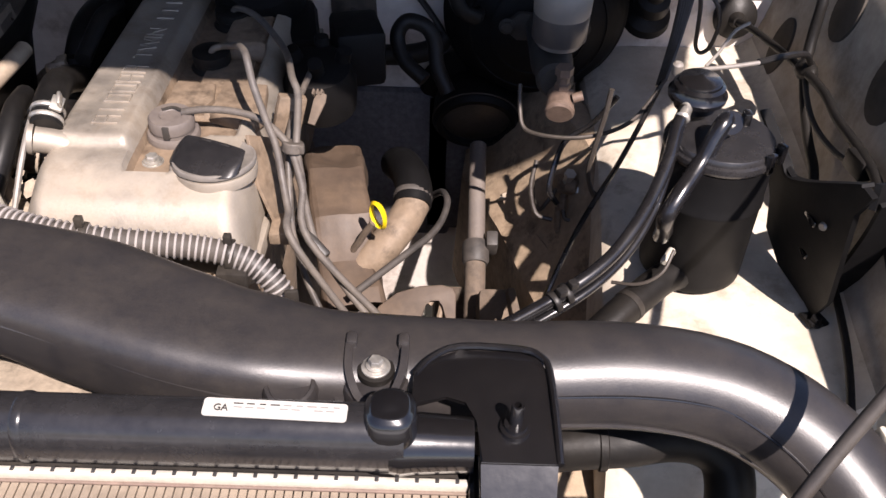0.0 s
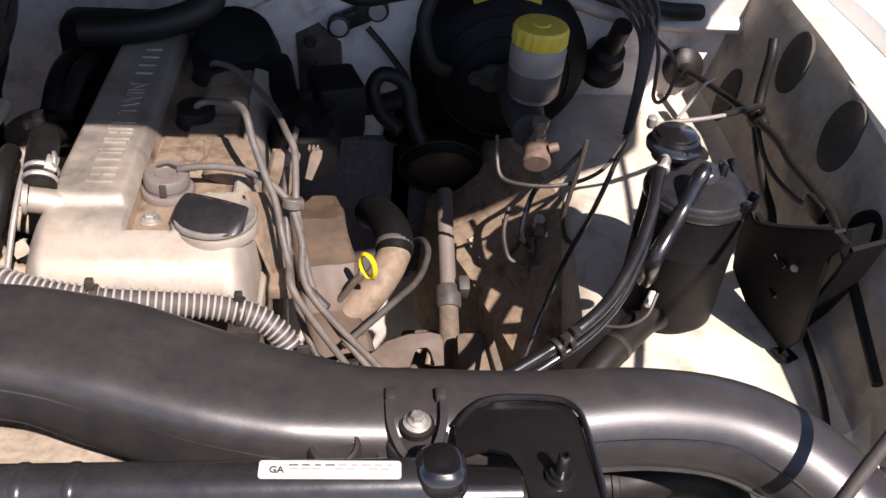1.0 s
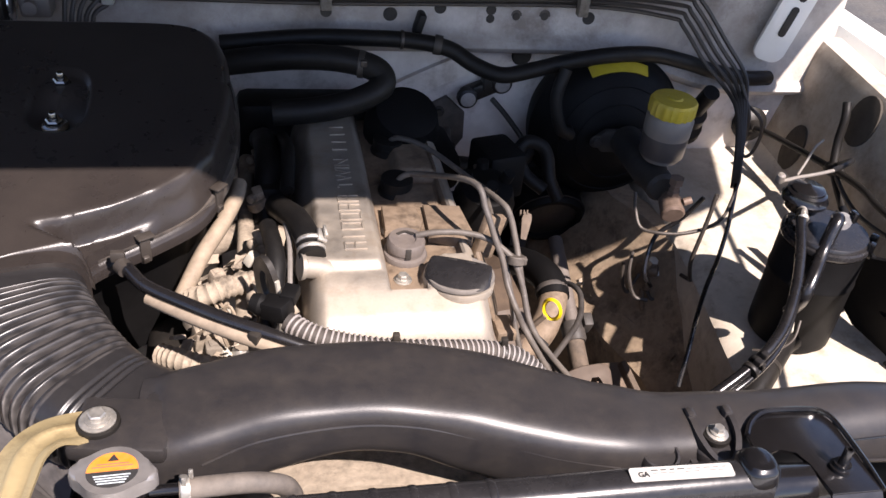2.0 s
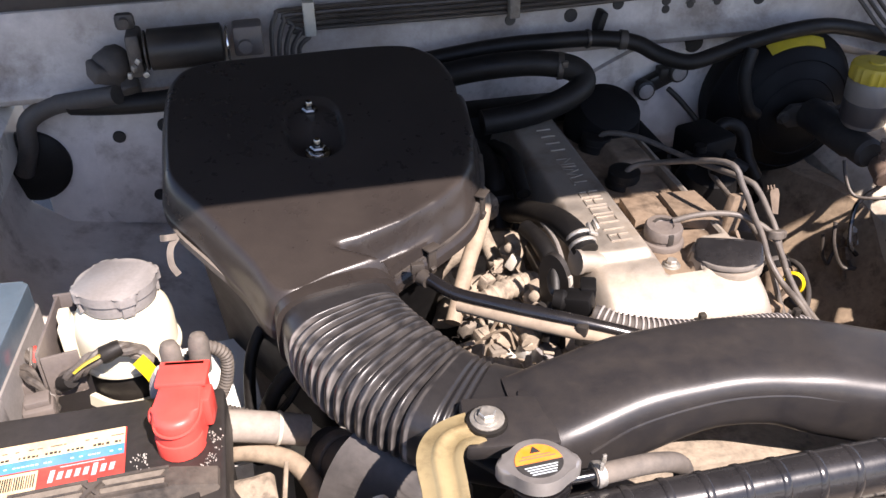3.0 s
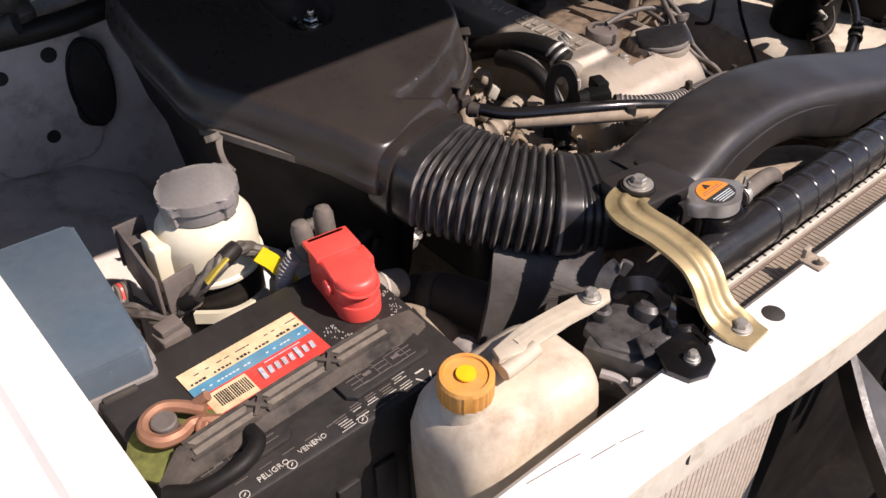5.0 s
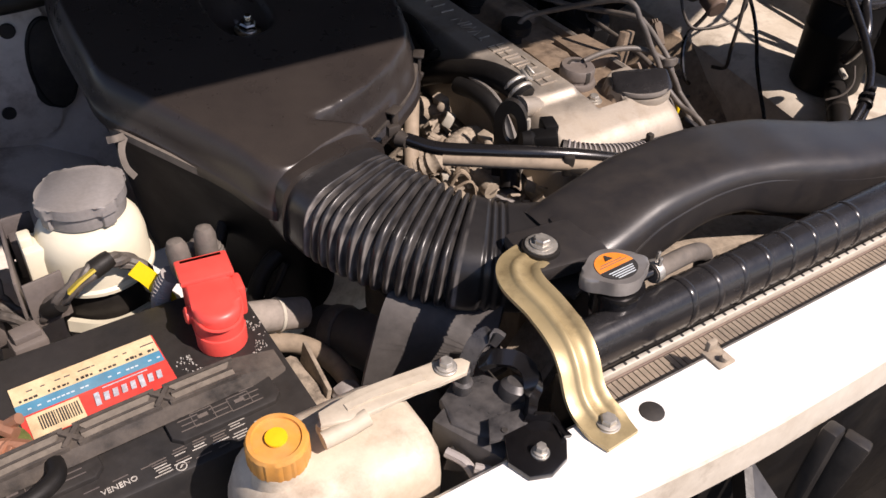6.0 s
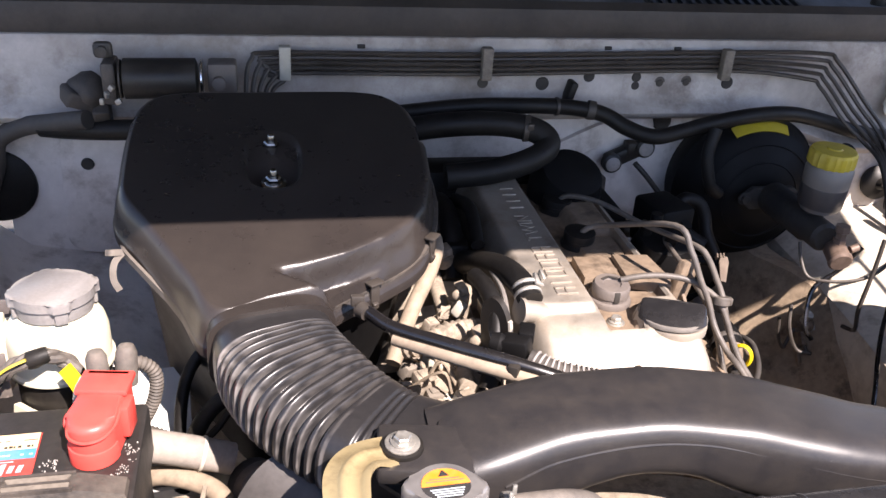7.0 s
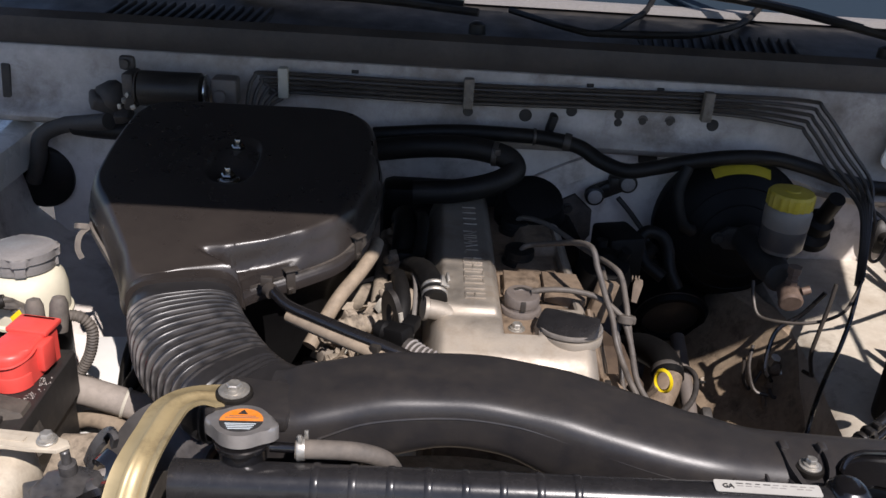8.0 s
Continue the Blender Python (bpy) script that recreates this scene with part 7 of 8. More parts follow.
part("tee", join(lathe([(0.004, 0), (0.005, 0.003), (0.005, 0.010), (0.003, 0.012)], (0.222, 0.735, 1.080), (0, -0.1, 1), 14), tube([(0.220, 0.735, 1.081), (0.235, 0.737, 1.082), (0.250, 0.742, 1.082)], 0.0024, 10), tube([(0.250, 0.742, 1.082), (0.275, 0.745, 1.084), (0.300, 0.75, 1.086)], 0.0022, 10)), "pale_pipe", tf)
part("pipe", tube([(0.250, 0.745, 1.083), (0.262, 0.755, 1.092), (0.275, 0.765, 1.108), (0.290, 0.775, 1.112)], 0.0016, 8), "pale_pipe", tf)
part("hose", tube([(0.298, 0.75, 1.086), (0.325, 0.765, 1.085), (0.36, 0.80, 1.07), (0.395, 0.86, 1.03)], 0.0032, 8), "rubber", tf)

# black bracket beside the canister
bk = thing("canister_bracket", (0.34, 0.60, 0.93), "black sheet-steel bracket with slots beside the canister", "bracket")
BP = [(0.306, 0.722, 1.053), (0.319, 0.679, 1.027), (0.324, 0.654, 1.023), (0.332, 0.565, 1.083), (0.335, 0.554, 1.081), (0.336, 0.570, 1.053), (0.350, 0.580, 0.951), (0.352, 0.598, 0.918), (0.349, 0.613, 0.921), (0.339, 0.665, 0.922), (0.332, 0.698, 0.940), (0.323, 0.692, 0.981)]
BN = (Vector(BP[2]) - Vector(BP[0])).cross(Vector(BP[7]) - Vector(BP[0])).normalized() * 0.0025
part("plate", loft([[Vector(p) + BN for p in BP], [Vector(p) - BN for p in BP]]), "booster", bk)
part("flange", ribbon([(0.305, 0.722, 1.054), (0.318, 0.680, 1.029), (0.323, 0.655, 1.025), (0.332, 0.565, 1.085)], 0.010, 0.003, (-1, -0.3, 0)), "booster", bk)
for cx, cy, cz in ((0.3335, 0.626, 1.008), (0.340, 0.632, 0.968)):
    part("pressed_slot", box((cx - 0.003, cy - 0.002, cz), (0.005, 0.022, 0.006), 0.002, (0, 15, 0)), "black_paint", bk)
for cx, cy, cz in ((0.345, 0.604, 0.985), (0.332, 0.602, 1.018)):
    part("rivet", lathe([(0.004, 0), (0.003, 0.002)], (cx - 0.002, cy - 0.002, cz), (-0.9, -0.4, 0.1), 10), "zinc", bk)

part("foot", join(box((0.352, 0.596, 0.916), (0.022, 0.018, 0.004), 0.001, (0, 10, 20)), bolt((0.350, 0.590, 0.919), (0, 0, 1), 0.005, 0.007)), "booster", bk)
part("strap", ribbon([(0.356, 0.556, 1.078), (0.366, 0.578, 1.030), (0.372, 0.602, 0.975), (0.372, 0.620, 0.930), (0.370, 0.626, 0.900)], 0.030, 0.004, (1, 0.1, 0.25)), "booster", bk)
part("cross_arm", ribbon([(0.338, 0.560, 1.078), (0.362, 0.580, 1.066), (0.388, 0.606, 1.050), (0.410, 0.630, 1.036)], 0.020, 0.005, (0, 0.3, 1)), "booster", bk)
part("boss", lathe([(0.001, 0.018), (0.016, 0.0175), (0.021, 0.015), (0.023, 0.008), (0.023, -0.004)], (0.418, 0.634, 1.030), (-1, -0.1, 0.15), 28), "booster", bk)
part("arm", ribbon([(0.318, 0.742, 1.030), (0.322, 0.726, 1.026), (0.325, 0.706, 1.019), (0.328, 0.680, 1.012), (0.333, 0.655, 1.014)], 0.016, 0.003, (-0.5, 0.3, 0.8)), "booster", bk)

# ---- brake booster, master cylinder, pipes ----
boo = thing("brake_booster", (0.122, 1.03, 1.005), "black round brake booster mounted on the firewall", "brake booster")
part("shell", lathe([(0.098, -0.01), (0.106, 0.012), (0.110, 0.030), (0.110, 0.040), (0.106, 0.044), (0.103, 0.052), (0.092, 0.068), (0.088, 0.070), (0.080, 0.080), (0.055, 0.088), (0.050, 0.092), (0.030, 0.095)], (0.122, 1.056, 1.005), (0, -1, 0), 56), "booster", boo)
for rr, yy in ((0.0795, 0.9760), (0.0560, 0.9685)):
    part("pressed_ring", lathe([(rr - 0.002, 0), (rr, 0.0016), (rr + 0.002, 0)], (0.122, yy, 1.005), (0, -1, 0), 56), "booster", boo)
part("yellow_sticker", ribbon([(0.122 + 0.0995 * math.sin(radians(a)), 0.9955, 1.005 + 0.0995 * math.cos(radians(a))) for a in (-26, -16, -6, 4, 14, 22)], 0.017, 0.0012, (0, 0.82, 0.57), 3), "yellow", boo, "faded yellow warning sticker")
part("check_valve", join(lathe([(0.013, 0), (0.013, 0.010), (0.008, 0.012), (0.008, 0.03)], (0.055, 0.985, 1.02), (-0.2, -1, 0.1), 18), tube([(0.050, 0.955, 1.023), (0.030, 0.945, 1.04), (0.02, 0.95, 1.08), (0.03, 0.96, 1.115)], 0.0085, 10)), "rubber", boo)
mc = thing("master_cylinder", (0.128, 0.85, 1.0), "brake master cylinder with a milky reservoir and yellow cap", "master cylinder")
part("flange", join(prism([(-0.048, 0), (-0.030, -0.016), (0.030, -0.016), (0.048, 0), (0.030, 0.016), (-0.030, 0.016)], 0, 0.008, 0.002, pose(0.126, 0.952, 1.018, 90, 0, 0)), bolt((0.084, 0.943, 1.020), (0, -1, 0), 0.007), bolt((0.168, 0.943, 1.020), (0, -1, 0), 0.007)), "dark", mc)
part("cylinder", join(lathe([(0.022, 0), (0.022, 0.09), (0.019, 0.095), (0.019, 0.125), (0.015, 0.13)], (0.127, 0.945, 1.020), (0, -1, 0.02), 24), lathe([(0.012, 0), (0.012, 0.02)], (0.127, 0.86, 1.03), (0, 0, 1), 16)), "dark", mc)
rv = part("reservoir", lathe([(0.022, 0), (0.025, 0.004), (0.0265, 0.012), (0.0275, 0.034), (0.0285, 0.036), (0.0290, 0.056), (0.025, 0.063), (0.021, 0.066)], (0.130, 0.850, 1.048), (0, -0.02, 1), 32), "reservoir", mc, "cloudy plastic reservoir half full of dark fluid")
part("fluid_band", lathe([(0.0262, 0), (0.0276, 0.002), (0.0282, 0.026), (0.0278, 0.028)], (0.130, 0.850, 1.054), (0, -0.02, 1), 32), "fluid", rv)
part("screw_cap", lathe([(0.0275, 0), (0.0282, 0.002), (0.0280, 0.016), (0.0262, 0.019), (0.024, 0.0195), (0.010, 0.0195), (0.008, 0.021), (0.001, 0.021)], (0.130, 0.850, 1.109), (0, -0.02, 1), 72, 0.022, 18, (0, 2)), "yellow", mc, "yellow ribbed plastic cap", sharp=25)
part("union", join(lathe([(0.008, 0), (0.008, 0.010), (0.0065, 0.011), (0.0065, 0.018), (0.009, 0.020), (0.009, 0.028)], (0.132, 0.797, 1.022), (0, 0, 1), 6), lathe([(0.001, -0.0015), (0.0125, -0.001), (0.0148, 0.001), (0.0150, 0.004), (0.0140, 0.005), (0.0138, 0.024), (0.009, 0.030)], (0.1295, 0.780, 1.008), (0.10, 0.80, 0.30), 30), lathe([(0.005, 0), (0.005, 0.01)], (0.142, 0.786, 1.022), (0.8, 0, 0.3), 10)), "pink_brass", mc, "grimy pressure switch and union")

pp = thing("brake_pipes", (0.24, 0.90, 1.05), "bundle of dark steel brake pipes across the cowl", "brake pipes")
for i in range(5):
    dz, dx = -0.0064 * i, -0.0085 * i
    part("pipe", tube([(-0.572 + 0.008 * i, 0.990, 1.120), (-0.574 + 0.008 * i, 1.012, 1.150), (-0.566 + 0.010 * i, 1.026, 1.186 + dz), (-0.530, 1.030, 1.193 + dz), (-0.27, 1.034, 1.191 + dz), (0.06, 1.036, 1.196 + dz), (0.198 + dx * 0.4, 1.022, 1.199 + dz * 1.4), (0.220 + dx * 0.5, 1.012, 1.190 + dz * 1.4),
                       (0.262 + dx * 0.8, 0.990, 1.140 + dz), (0.288 + dx * 0.8, 0.968, 1.105 + dz * 0.6), (0.279 + dx * 0.4, 0.930, 1.075), (0.262 - 0.002 * i, 0.885, 1.045), (0.243 - 0.0015 * i, 0.840, 1.016 - 0.002 * i)], 0.0028, 8, 5), "pipe", pp)
for cx in (-0.526, -0.271, 0.063):
    pale = cx < -0.5
    part("pipe_clip", join(box((cx, 1.0275, 1.181), (0.014, 0.014, 0.042), 0.002), box((cx, 1.038, 1.182), (0.010, 0.018, 0.03), 0.002)), "pale_clip" if pale else "strap_pale", pp, "pale green plastic pipe clip" if pale else "brown-grey plastic pipe clip")
part("pipe", tube([(0.243, 0.840, 1.016), (0.225, 0.815, 1.005), (0.205, 0.792, 0.995), (0.180, 0.780, 0.988), (0.150, 0.775, 0.984), (0.120, 0.778, 0.983), (0.098, 0.790, 0.984), (0.093, 0.805, 1.000), (0.092, 0.815, 1.02)], 0.0022, 8), "pipe", pp)
part("pipe", tube([(0.240, 0.838, 1.014), (0.222, 0.805, 1.000), (0.205, 0.775, 0.985), (0.185, 0.745, 0.965), (0.165, 0.720, 0.945), (0.145, 0.690, 0.925), (0.125, 0.655, 0.90), (0.11, 0.63, 0.87)], 0.0028, 8), "gloss_hose", pp)
part("pipe", tube([(0.176, 0.775, 1.040), (0.173, 0.772, 1.010), (0.167, 0.768, 0.975), (0.165, 0.768, 0.945), (0.175, 0.775, 0.915), (0.185, 0.79, 0.90), (0.18, 0.805, 0.897)], 0.0027, 8), "pipe", pp)
part("pipe", tube([(0.195, 0.83, 1.0), (0.175, 0.835, 0.965), (0.150, 0.838, 0.94), (0.140, 0.830, 0.915), (0.135, 0.815, 0.89), (0.145, 0.81, 0.875)], 0.0032, 8), "gloss_hose", pp)
part("pipe", tube([(0.120, 0.835, 0.915), (0.115, 0.820, 0.890), (0.122, 0.805, 0.865), (0.14, 0.80, 0.86)], 0.0026, 8), "pipe", pp)
part("pipe", tube([(0.276, 0.95, 1.100), (0.288, 0.932, 1.066), (0.292, 0.93, 1.030), (0.294, 0.93, 1.010), (0.301, 0.93, 1.002), (0.310, 0.93, 1.010), (0.314, 0.93, 1.036), (0.309, 0.932, 1.056), (0.300, 0.94, 1.066), (0.284, 0.96, 1.075)], 0.0024, 8), "pipe", pp)
pv = thing("proportioning_valve", (0.160, 0.853, 0.85), "grimy brake pipe junction block on the apron", "valve")
part("block", join(box((0.158, 0.862, 0.866), (0.020, 0.018, 0.018), 0.003, (0, 0, 15)), lathe([(0.0085, 0), (0.010, 0.002), (0.010, 0.012), (0.008, 0.014)], (0.160, 0.856, 0.868), (0.95, -0.3, 0.05), 14)), "dirty_alloy", pv)
part("fitting", lathe([(0.0055, 0), (0.0055, 0.012), (0.007, 0.013), (0.007, 0.017)], (0.160, 0.855, 0.874), (0.1, -0.4, 0.9), 6), "zinc", pv)
part("fitting", lathe([(0.006, 0), (0.006, 0.008), (0.0075, 0.009), (0.0075, 0.014), (0.005, 0.016)], (0.168, 0.850, 0.866), (0.95, -0.3, -0.05), 6), "zinc", pv)
part("fitting", lathe([(0.005, 0), (0.005, 0.010), (0.006, 0.012), (0.006, 0.018)], (0.157, 0.848, 0.860), (-0.1, -0.7, -0.6), 6), "dirty_alloy", pv)
part("pipe", tube([(0.156, 0.836, 0.850), (0.160, 0.828, 0.840), (0.172, 0.826, 0.842), (0.182, 0.832, 0.856), (0.186, 0.838, 0.880)], 0.0025, 8), "pipe", pv)
part("pipe", tube([(0.150, 0.856, 0.862), (0.138, 0.848, 0.846), (0.130, 0.842, 0.842), (0.122, 0.846, 0.858), (0.120, 0.852, 0.885)], 0.0025, 8), "pipe", pv)
part("hook", tube([(0.152, 0.842, 0.846), (0.152, 0.832, 0.828), (0.157, 0.828, 0.815), (0.164, 0.832, 0.818)], 0.0038, 8), "dirty_alloy", pv)
tb = thing("apron_bracket", (0.10, 0.93, 0.80), "torn steel bracket on the muddy apron", "bracket")
part("bracket", prism([(-0.030, -0.008), (-0.020, -0.014), (0.0, -0.006), (0.026, 0.004), (0.030, 0.014), (0.004, 0.012), (-0.014, 0.004), (-0.026, 0.006)], 0, 0.003, 0.0008, pose(0.118, 0.925, 0.810, 35, -20, 20)), "beige_dirt", tb)
part("tooth", box((0.094, 0.915, 0.800), (0.010, 0.003, 0.012), 0.001, (30, 10, 0)), "pale_clip", tb)
part("edge", ribbon([(0.128, 0.84, 0.800), (0.150, 0.79, 0.800), (0.165, 0.74, 0.81)], 0.012, 0.003, (0.6, 0, 0.8)), "white_muddy", tb)
rb = thing("rubber_boots", (0.265, 1.0, 1.0), "black rubber cable boots on the firewall", "boot")
part("boot", lathe([(0.030, 0), (0.028, 0.012), (0.016, 0.02), (0.022, 0.03), (0.020, 0.045), (0.012, 0.05), (0.012, 0.10)], (0.262, 1.052, 0.985), (0, -0.55, 0.8), 24), "rubber", rb)

# steering column shaft and boot
sts = thing("steering_shaft", (0.06, 0.80, 0.75), "dusty steel steering shaft with a universal joint", "steering shaft")
part("shaft", tube([(0.061, 0.960, 0.850), (0.060, 0.900, 0.823), (0.060, 0.845, 0.795), (0.059, 0.80, 0.775)], 0.0105, 16, smooth=False), "brown_plastic", sts)
part("joint", join(lathe([(0.015, 0), (0.016, 0.004), (0.016, 0.024), (0.014, 0.028)], (0.0595, 0.838, 0.792), (0, -0.9, -0.42), 20), box((0.078, 0.835, 0.795), (0.014, 0.02, 0.03), 0.003, (25, 0, 0))), "breather", sts)
part("lower_shaft", tube([(0.059, 0.815, 0.780), (0.058, 0.70, 0.728), (0.057, 0.58, 0.675)], 0.0125, 16, smooth=False), "dirty_iron", sts)
part("gearbox", join(box((0.082, 0.72, 0.74), (0.045, 0.10, 0.10), 0.01, (20, 0, 0)), box((0.104, 0.70, 0.75), (0.010, 0.12, 0.09), 0.004, (20, 0, 12))), "dirty_iron", sts)
part("column_boot", join(lathe([(0.072, 0), (0.074, 0.004), (0.069, 0.012), (0.050, 0.018), (0.054, 0.030), (0.055, 0.060), (0.050, 0.066), (0.044, 0.066), (0.040, 0.040), (0.001, 0.038)], (0.058, 1.052, 0.885), (0, -0.86, -0.36), 40)), "booster", sts, "black rubber column boot")
part("rim", lathe([(0.0552, 0), (0.0565, 0.001), (0.0552, 0.002)], (0.058, 1.000, 0.8635), (0, -0.86, -0.36), 40), "pipe", sts)
solo("frame_rail", join(box((0.05, 0.60, 0.60), (0.08, 0.62, 0.12), 0.01), box((0.02, 0.75, 0.62), (0.06, 0.12, 0.16), 0.02)), "dirty_iron", "dusty chassis rail deep in the bay", "chassis rail", kind="structure")
cx = solo("cross_member", join(box((-0.23, 0.47, 0.58), (0.70, 0.08, 0.08), 0.012), box((-0.05, 0.52, 0.74), (0.03, 0.08, 0.22), 0.006, (10, 0, 0)), box((0.125, 0.56, 0.72), (0.012, 0.10, 0.20), 0.004, (0, 8, 6))), "dirty_iron", "dusty cross member below the duct", "cross member", kind="structure")

# inner wing wiring
iwg = thing("wing_loom", (0.40, 0.85, 0.95), "black wiring loom taped along the inner wing", "wiring loom")
NODE = (0.394, 0.868, 1.018)
part("tape_knot", crumple(lathe([(0.002, 0), (0.008, 0.004), (0.011, 0.016), (0.009, 0.030), (0.003, 0.036)], (0.396, 0.884, 1.014), (0, -1, 0.2), 14), 0.002, 90, 0), "rubber", iwg)
part("loom", tube([(0.369, 1.034, 0.993), (0.376, 1.000, 1.000), (0.386, 0.940, 1.008), NODE], 0.0045, 10), "rubber", iwg)
part("loom", tube([NODE, (0.399, 0.884, 1.050), (0.401, 0.890, 1.082), (0.403, 0.900, 1.100)], 0.0060, 10), "rubber", iwg)
part("loom", tube([NODE, (0.390, 0.835, 1.000), (0.388, 0.795, 0.978), (0.386, 0.757, 0.966), (0.384, 0.730, 0.940), (0.380, 0.690, 0.925)], 0.0052, 10), "rubber", iwg)
part("loom", tube([NODE, (0.392, 0.803, 1.028), (0.391, 0.758, 1.026), (0.392, 0.699, 1.028), (0.392, 0.655, 1.025), (0.385, 0.590, 1.005), (0.375, 0.500, 0.975)], 0.0048, 10), "rubber", iwg)
part("loom", tube([NODE, (0.386, 0.815, 1.006), (0.384, 0.775, 1.002), (0.386, 0.730, 1.006), (0.388, 0.700, 1.014)], 0.0030, 10), "breather", iwg)
part("loom", tube([(0.384, 0.730, 0.940), (0.368, 0.60, 0.935), (0.358, 0.53, 0.925), (0.345, 0.46, 0.90)], 0.0036, 10), "rubber", iwg)
part("grommet", lathe([(0.026, 0), (0.027, 0.006), (0.020, 0.012), (0.010, 0.016), (0.006, 0.026)], (0.371, 1.054, 0.990), (-0.05, -0.95, 0.15), 24), "rubber", iwg)
part("plug", box((0.390, 0.690, 1.020), (0.014, 0.030, 0.020), 0.003, (0, 0, 10)), "rubber", iwg)

# hood prop rod and lamp back at the corner
rod = solo("prop_rod", tube([(0.188, 0.288, 1.005), (0.2241, 0.3189, 1.0624), (0.2757, 0.3545, 1.1404), (0.3392, 0.3964, 1.2391), (0.433, 0.453, 1.4225), (0.515, 0.497, 1.612)], 0.0043, 10), "pipe", "thin dark steel hood prop rod beside the duct", "prop rod")
lb = thing("lamp_socket", (0.30, 0.385, 0.97), "grey lamp socket with an open sleeve and plug", "lamp socket")
LA = (0.45, 0.45, 0.77)
part("sleeve", lathe([(0.021, 0), (0.024, 0.004), (0.025, 0.030), (0.0265, 0.031), (0.0265, 0.036), (0.0235, 0.037), (0.0225, 0.020), (0.001, 0.019)], (0.312, 0.390, 0.944), LA, 30), "pale_pipe", lb, "grey plastic lamp sleeve with a cream rim")
part("bulb_holder", lathe([(0.018, 0), (0.018, 0.012), (0.013, 0.014), (0.012, 0.024), (0.009, 0.026)], (0.322, 0.400, 0.961), LA, 24), "black_plastic", lb)
part("contact_tab", join(box((0.330, 0.400, 0.983), (0.016, 0.006, 0.010), 0.002, (20, 10, 30)), box((0.322, 0.412, 0.985), (0.005, 0.012, 0.010), 0.002, (15, 0, 20))), "pale_clip", lb)
part("plug_shell", join(lathe([(0.011, 0), (0.0125, 0.003), (0.0125, 0.012), (0.009, 0.013), (0.009, 0.004), (0.001, 0.004)], (0.347, 0.424, 0.984), (0.5, 0.2, 0.84), 20), box((0.352, 0.420, 0.998), (0.008, 0.008, 0.012), 0.002, (20, 20, 30))), "pale_pipe", lb)
part("lead", tube([(0.352, 0.424, 0.997), (0.362, 0.430, 1.008), (0.374, 0.432, 1.006), (0.384, 0.426, 0.99), (0.388, 0.415, 0.965)], 0.0022, 8), "brown_plastic", lb)
solo("lower_apron", join(box((0.115, 0.45, 0.79), (0.09, 0.16, 0.012), 0.003, (20, 0, 0)), lathe([(0.028, 0), (0.030, 0.006), (0.025, 0.012), (0.012, 0.014)], (0.235, 0.495, 0.835), (0, -0.5, 0.86), 24)), "white_muddy", "white lower apron panel under the duct", "panel", kind="structure")
# dark hose below the duct, ahead of the wheelhouse
uh = thing("fresh_air_hose", (0.18, 0.43, 0.93), "soft black rubber hose hanging under the intake duct", "hose")
part("hose", tube([(0.060, 0.430, 0.925), (0.113, 0.432, 0.938), (0.156, 0.434, 0.942), (0.187, 0.437, 0.946), (0.212, 0.436, 0.943), (0.229, 0.427, 0.934), (0.234, 0.412, 0.915), (0.234, 0.402, 0.88), (0.232, 0.41, 0.84)], 0.0185, 18), "rubber", uh)
part("cuff", lathe([(0.0188, 0), (0.0200, 0.001), (0.0200, 0.006), (0.0188, 0.007)], (0.135, 0.433, 0.940), (1, 0.02, 0.05), 22), "rubber", uh)

# ---- cowl and firewall fittings ----
ledge_ob = bpy.data.objects["trim_cowl_ledge"]
for hx, hz, r in ((-0.269, 1.149, 0.0075), (-0.187, 1.148, 0.0095), (-0.122, 1.158, 0.008), (-0.054, 1.157, 0.007), (-0.054, 1.145, 0.006), (-0.019, 1.149, 0.0055), (0.020, 1.150, 0.0055), (0.082, 1.149, 0.009), (0.304, 1.118, 0.007), (-0.855, 1.127, 0.008)):
    part("rubber_plug", disc((hx, 1.0505 if hx < 0.2 else 1.0515, hz), (0, -1, 0), r, 0.003), "dark", ledge_ob)
for hx in (-0.019, 0.020):
    part("stamped_ring", lathe([(0.010, 0), (0.010, 0.0016), (0.0075, 0.002)], (hx, 1.0505, 1.149 if hx < 0 else 1.150), (0, -1, 0), 20), "strap", ledge_ob)
for hx in (-0.43, -0.10, 0.0):
    part("clip_hole", box((hx, 1.0505, 1.196), (0.010, 0.004, 0.005), 0.001), "dark", ledge_ob)
part("cable_clip", box((-0.150, 1.040, 1.140), (0.010, 0.024, 0.030), 0.003, (0, 15, 0)), "rubber", ledge_ob)

mt = thing("purge_motor", (-0.68, 0.99, 1.16), "black cylinder solenoid with a chrome ring on the cowl", "solenoid")
part("cylinder", lathe([(0.018, 0), (0.0235, 0.002), (0.0235, 0.082), (0.018, 0.084)], (-0.712, 0.992, 1.172), (1, 0.02, 0), 28), "black_plastic", mt)
part("chrome_ring", lathe([(0.020, 0), (0.0222, 0.0006), (0.0222, 0.0022), (0.020, 0.003)], (-0.625, 0.994, 1.172), (1, 0.02, 0), 28), "chrome", mt)
part("chrome_ring", lathe([(0.020, 0), (0.0222, 0.0006), (0.0222, 0.0022), (0.020, 0.003)], (-0.7155, 0.992, 1.172), (1, 0.02, 0), 28), "pipe", mt)
part("end_bracket", join(box((-0.600, 1.005, 1.172), (0.034, 0.03, 0.036), 0.004), lathe([(0.008, 0), (0.008, 0.01)], (-0.604, 0.992, 1.168), (0, -1, 0), 14)), "brown_plastic", mt)
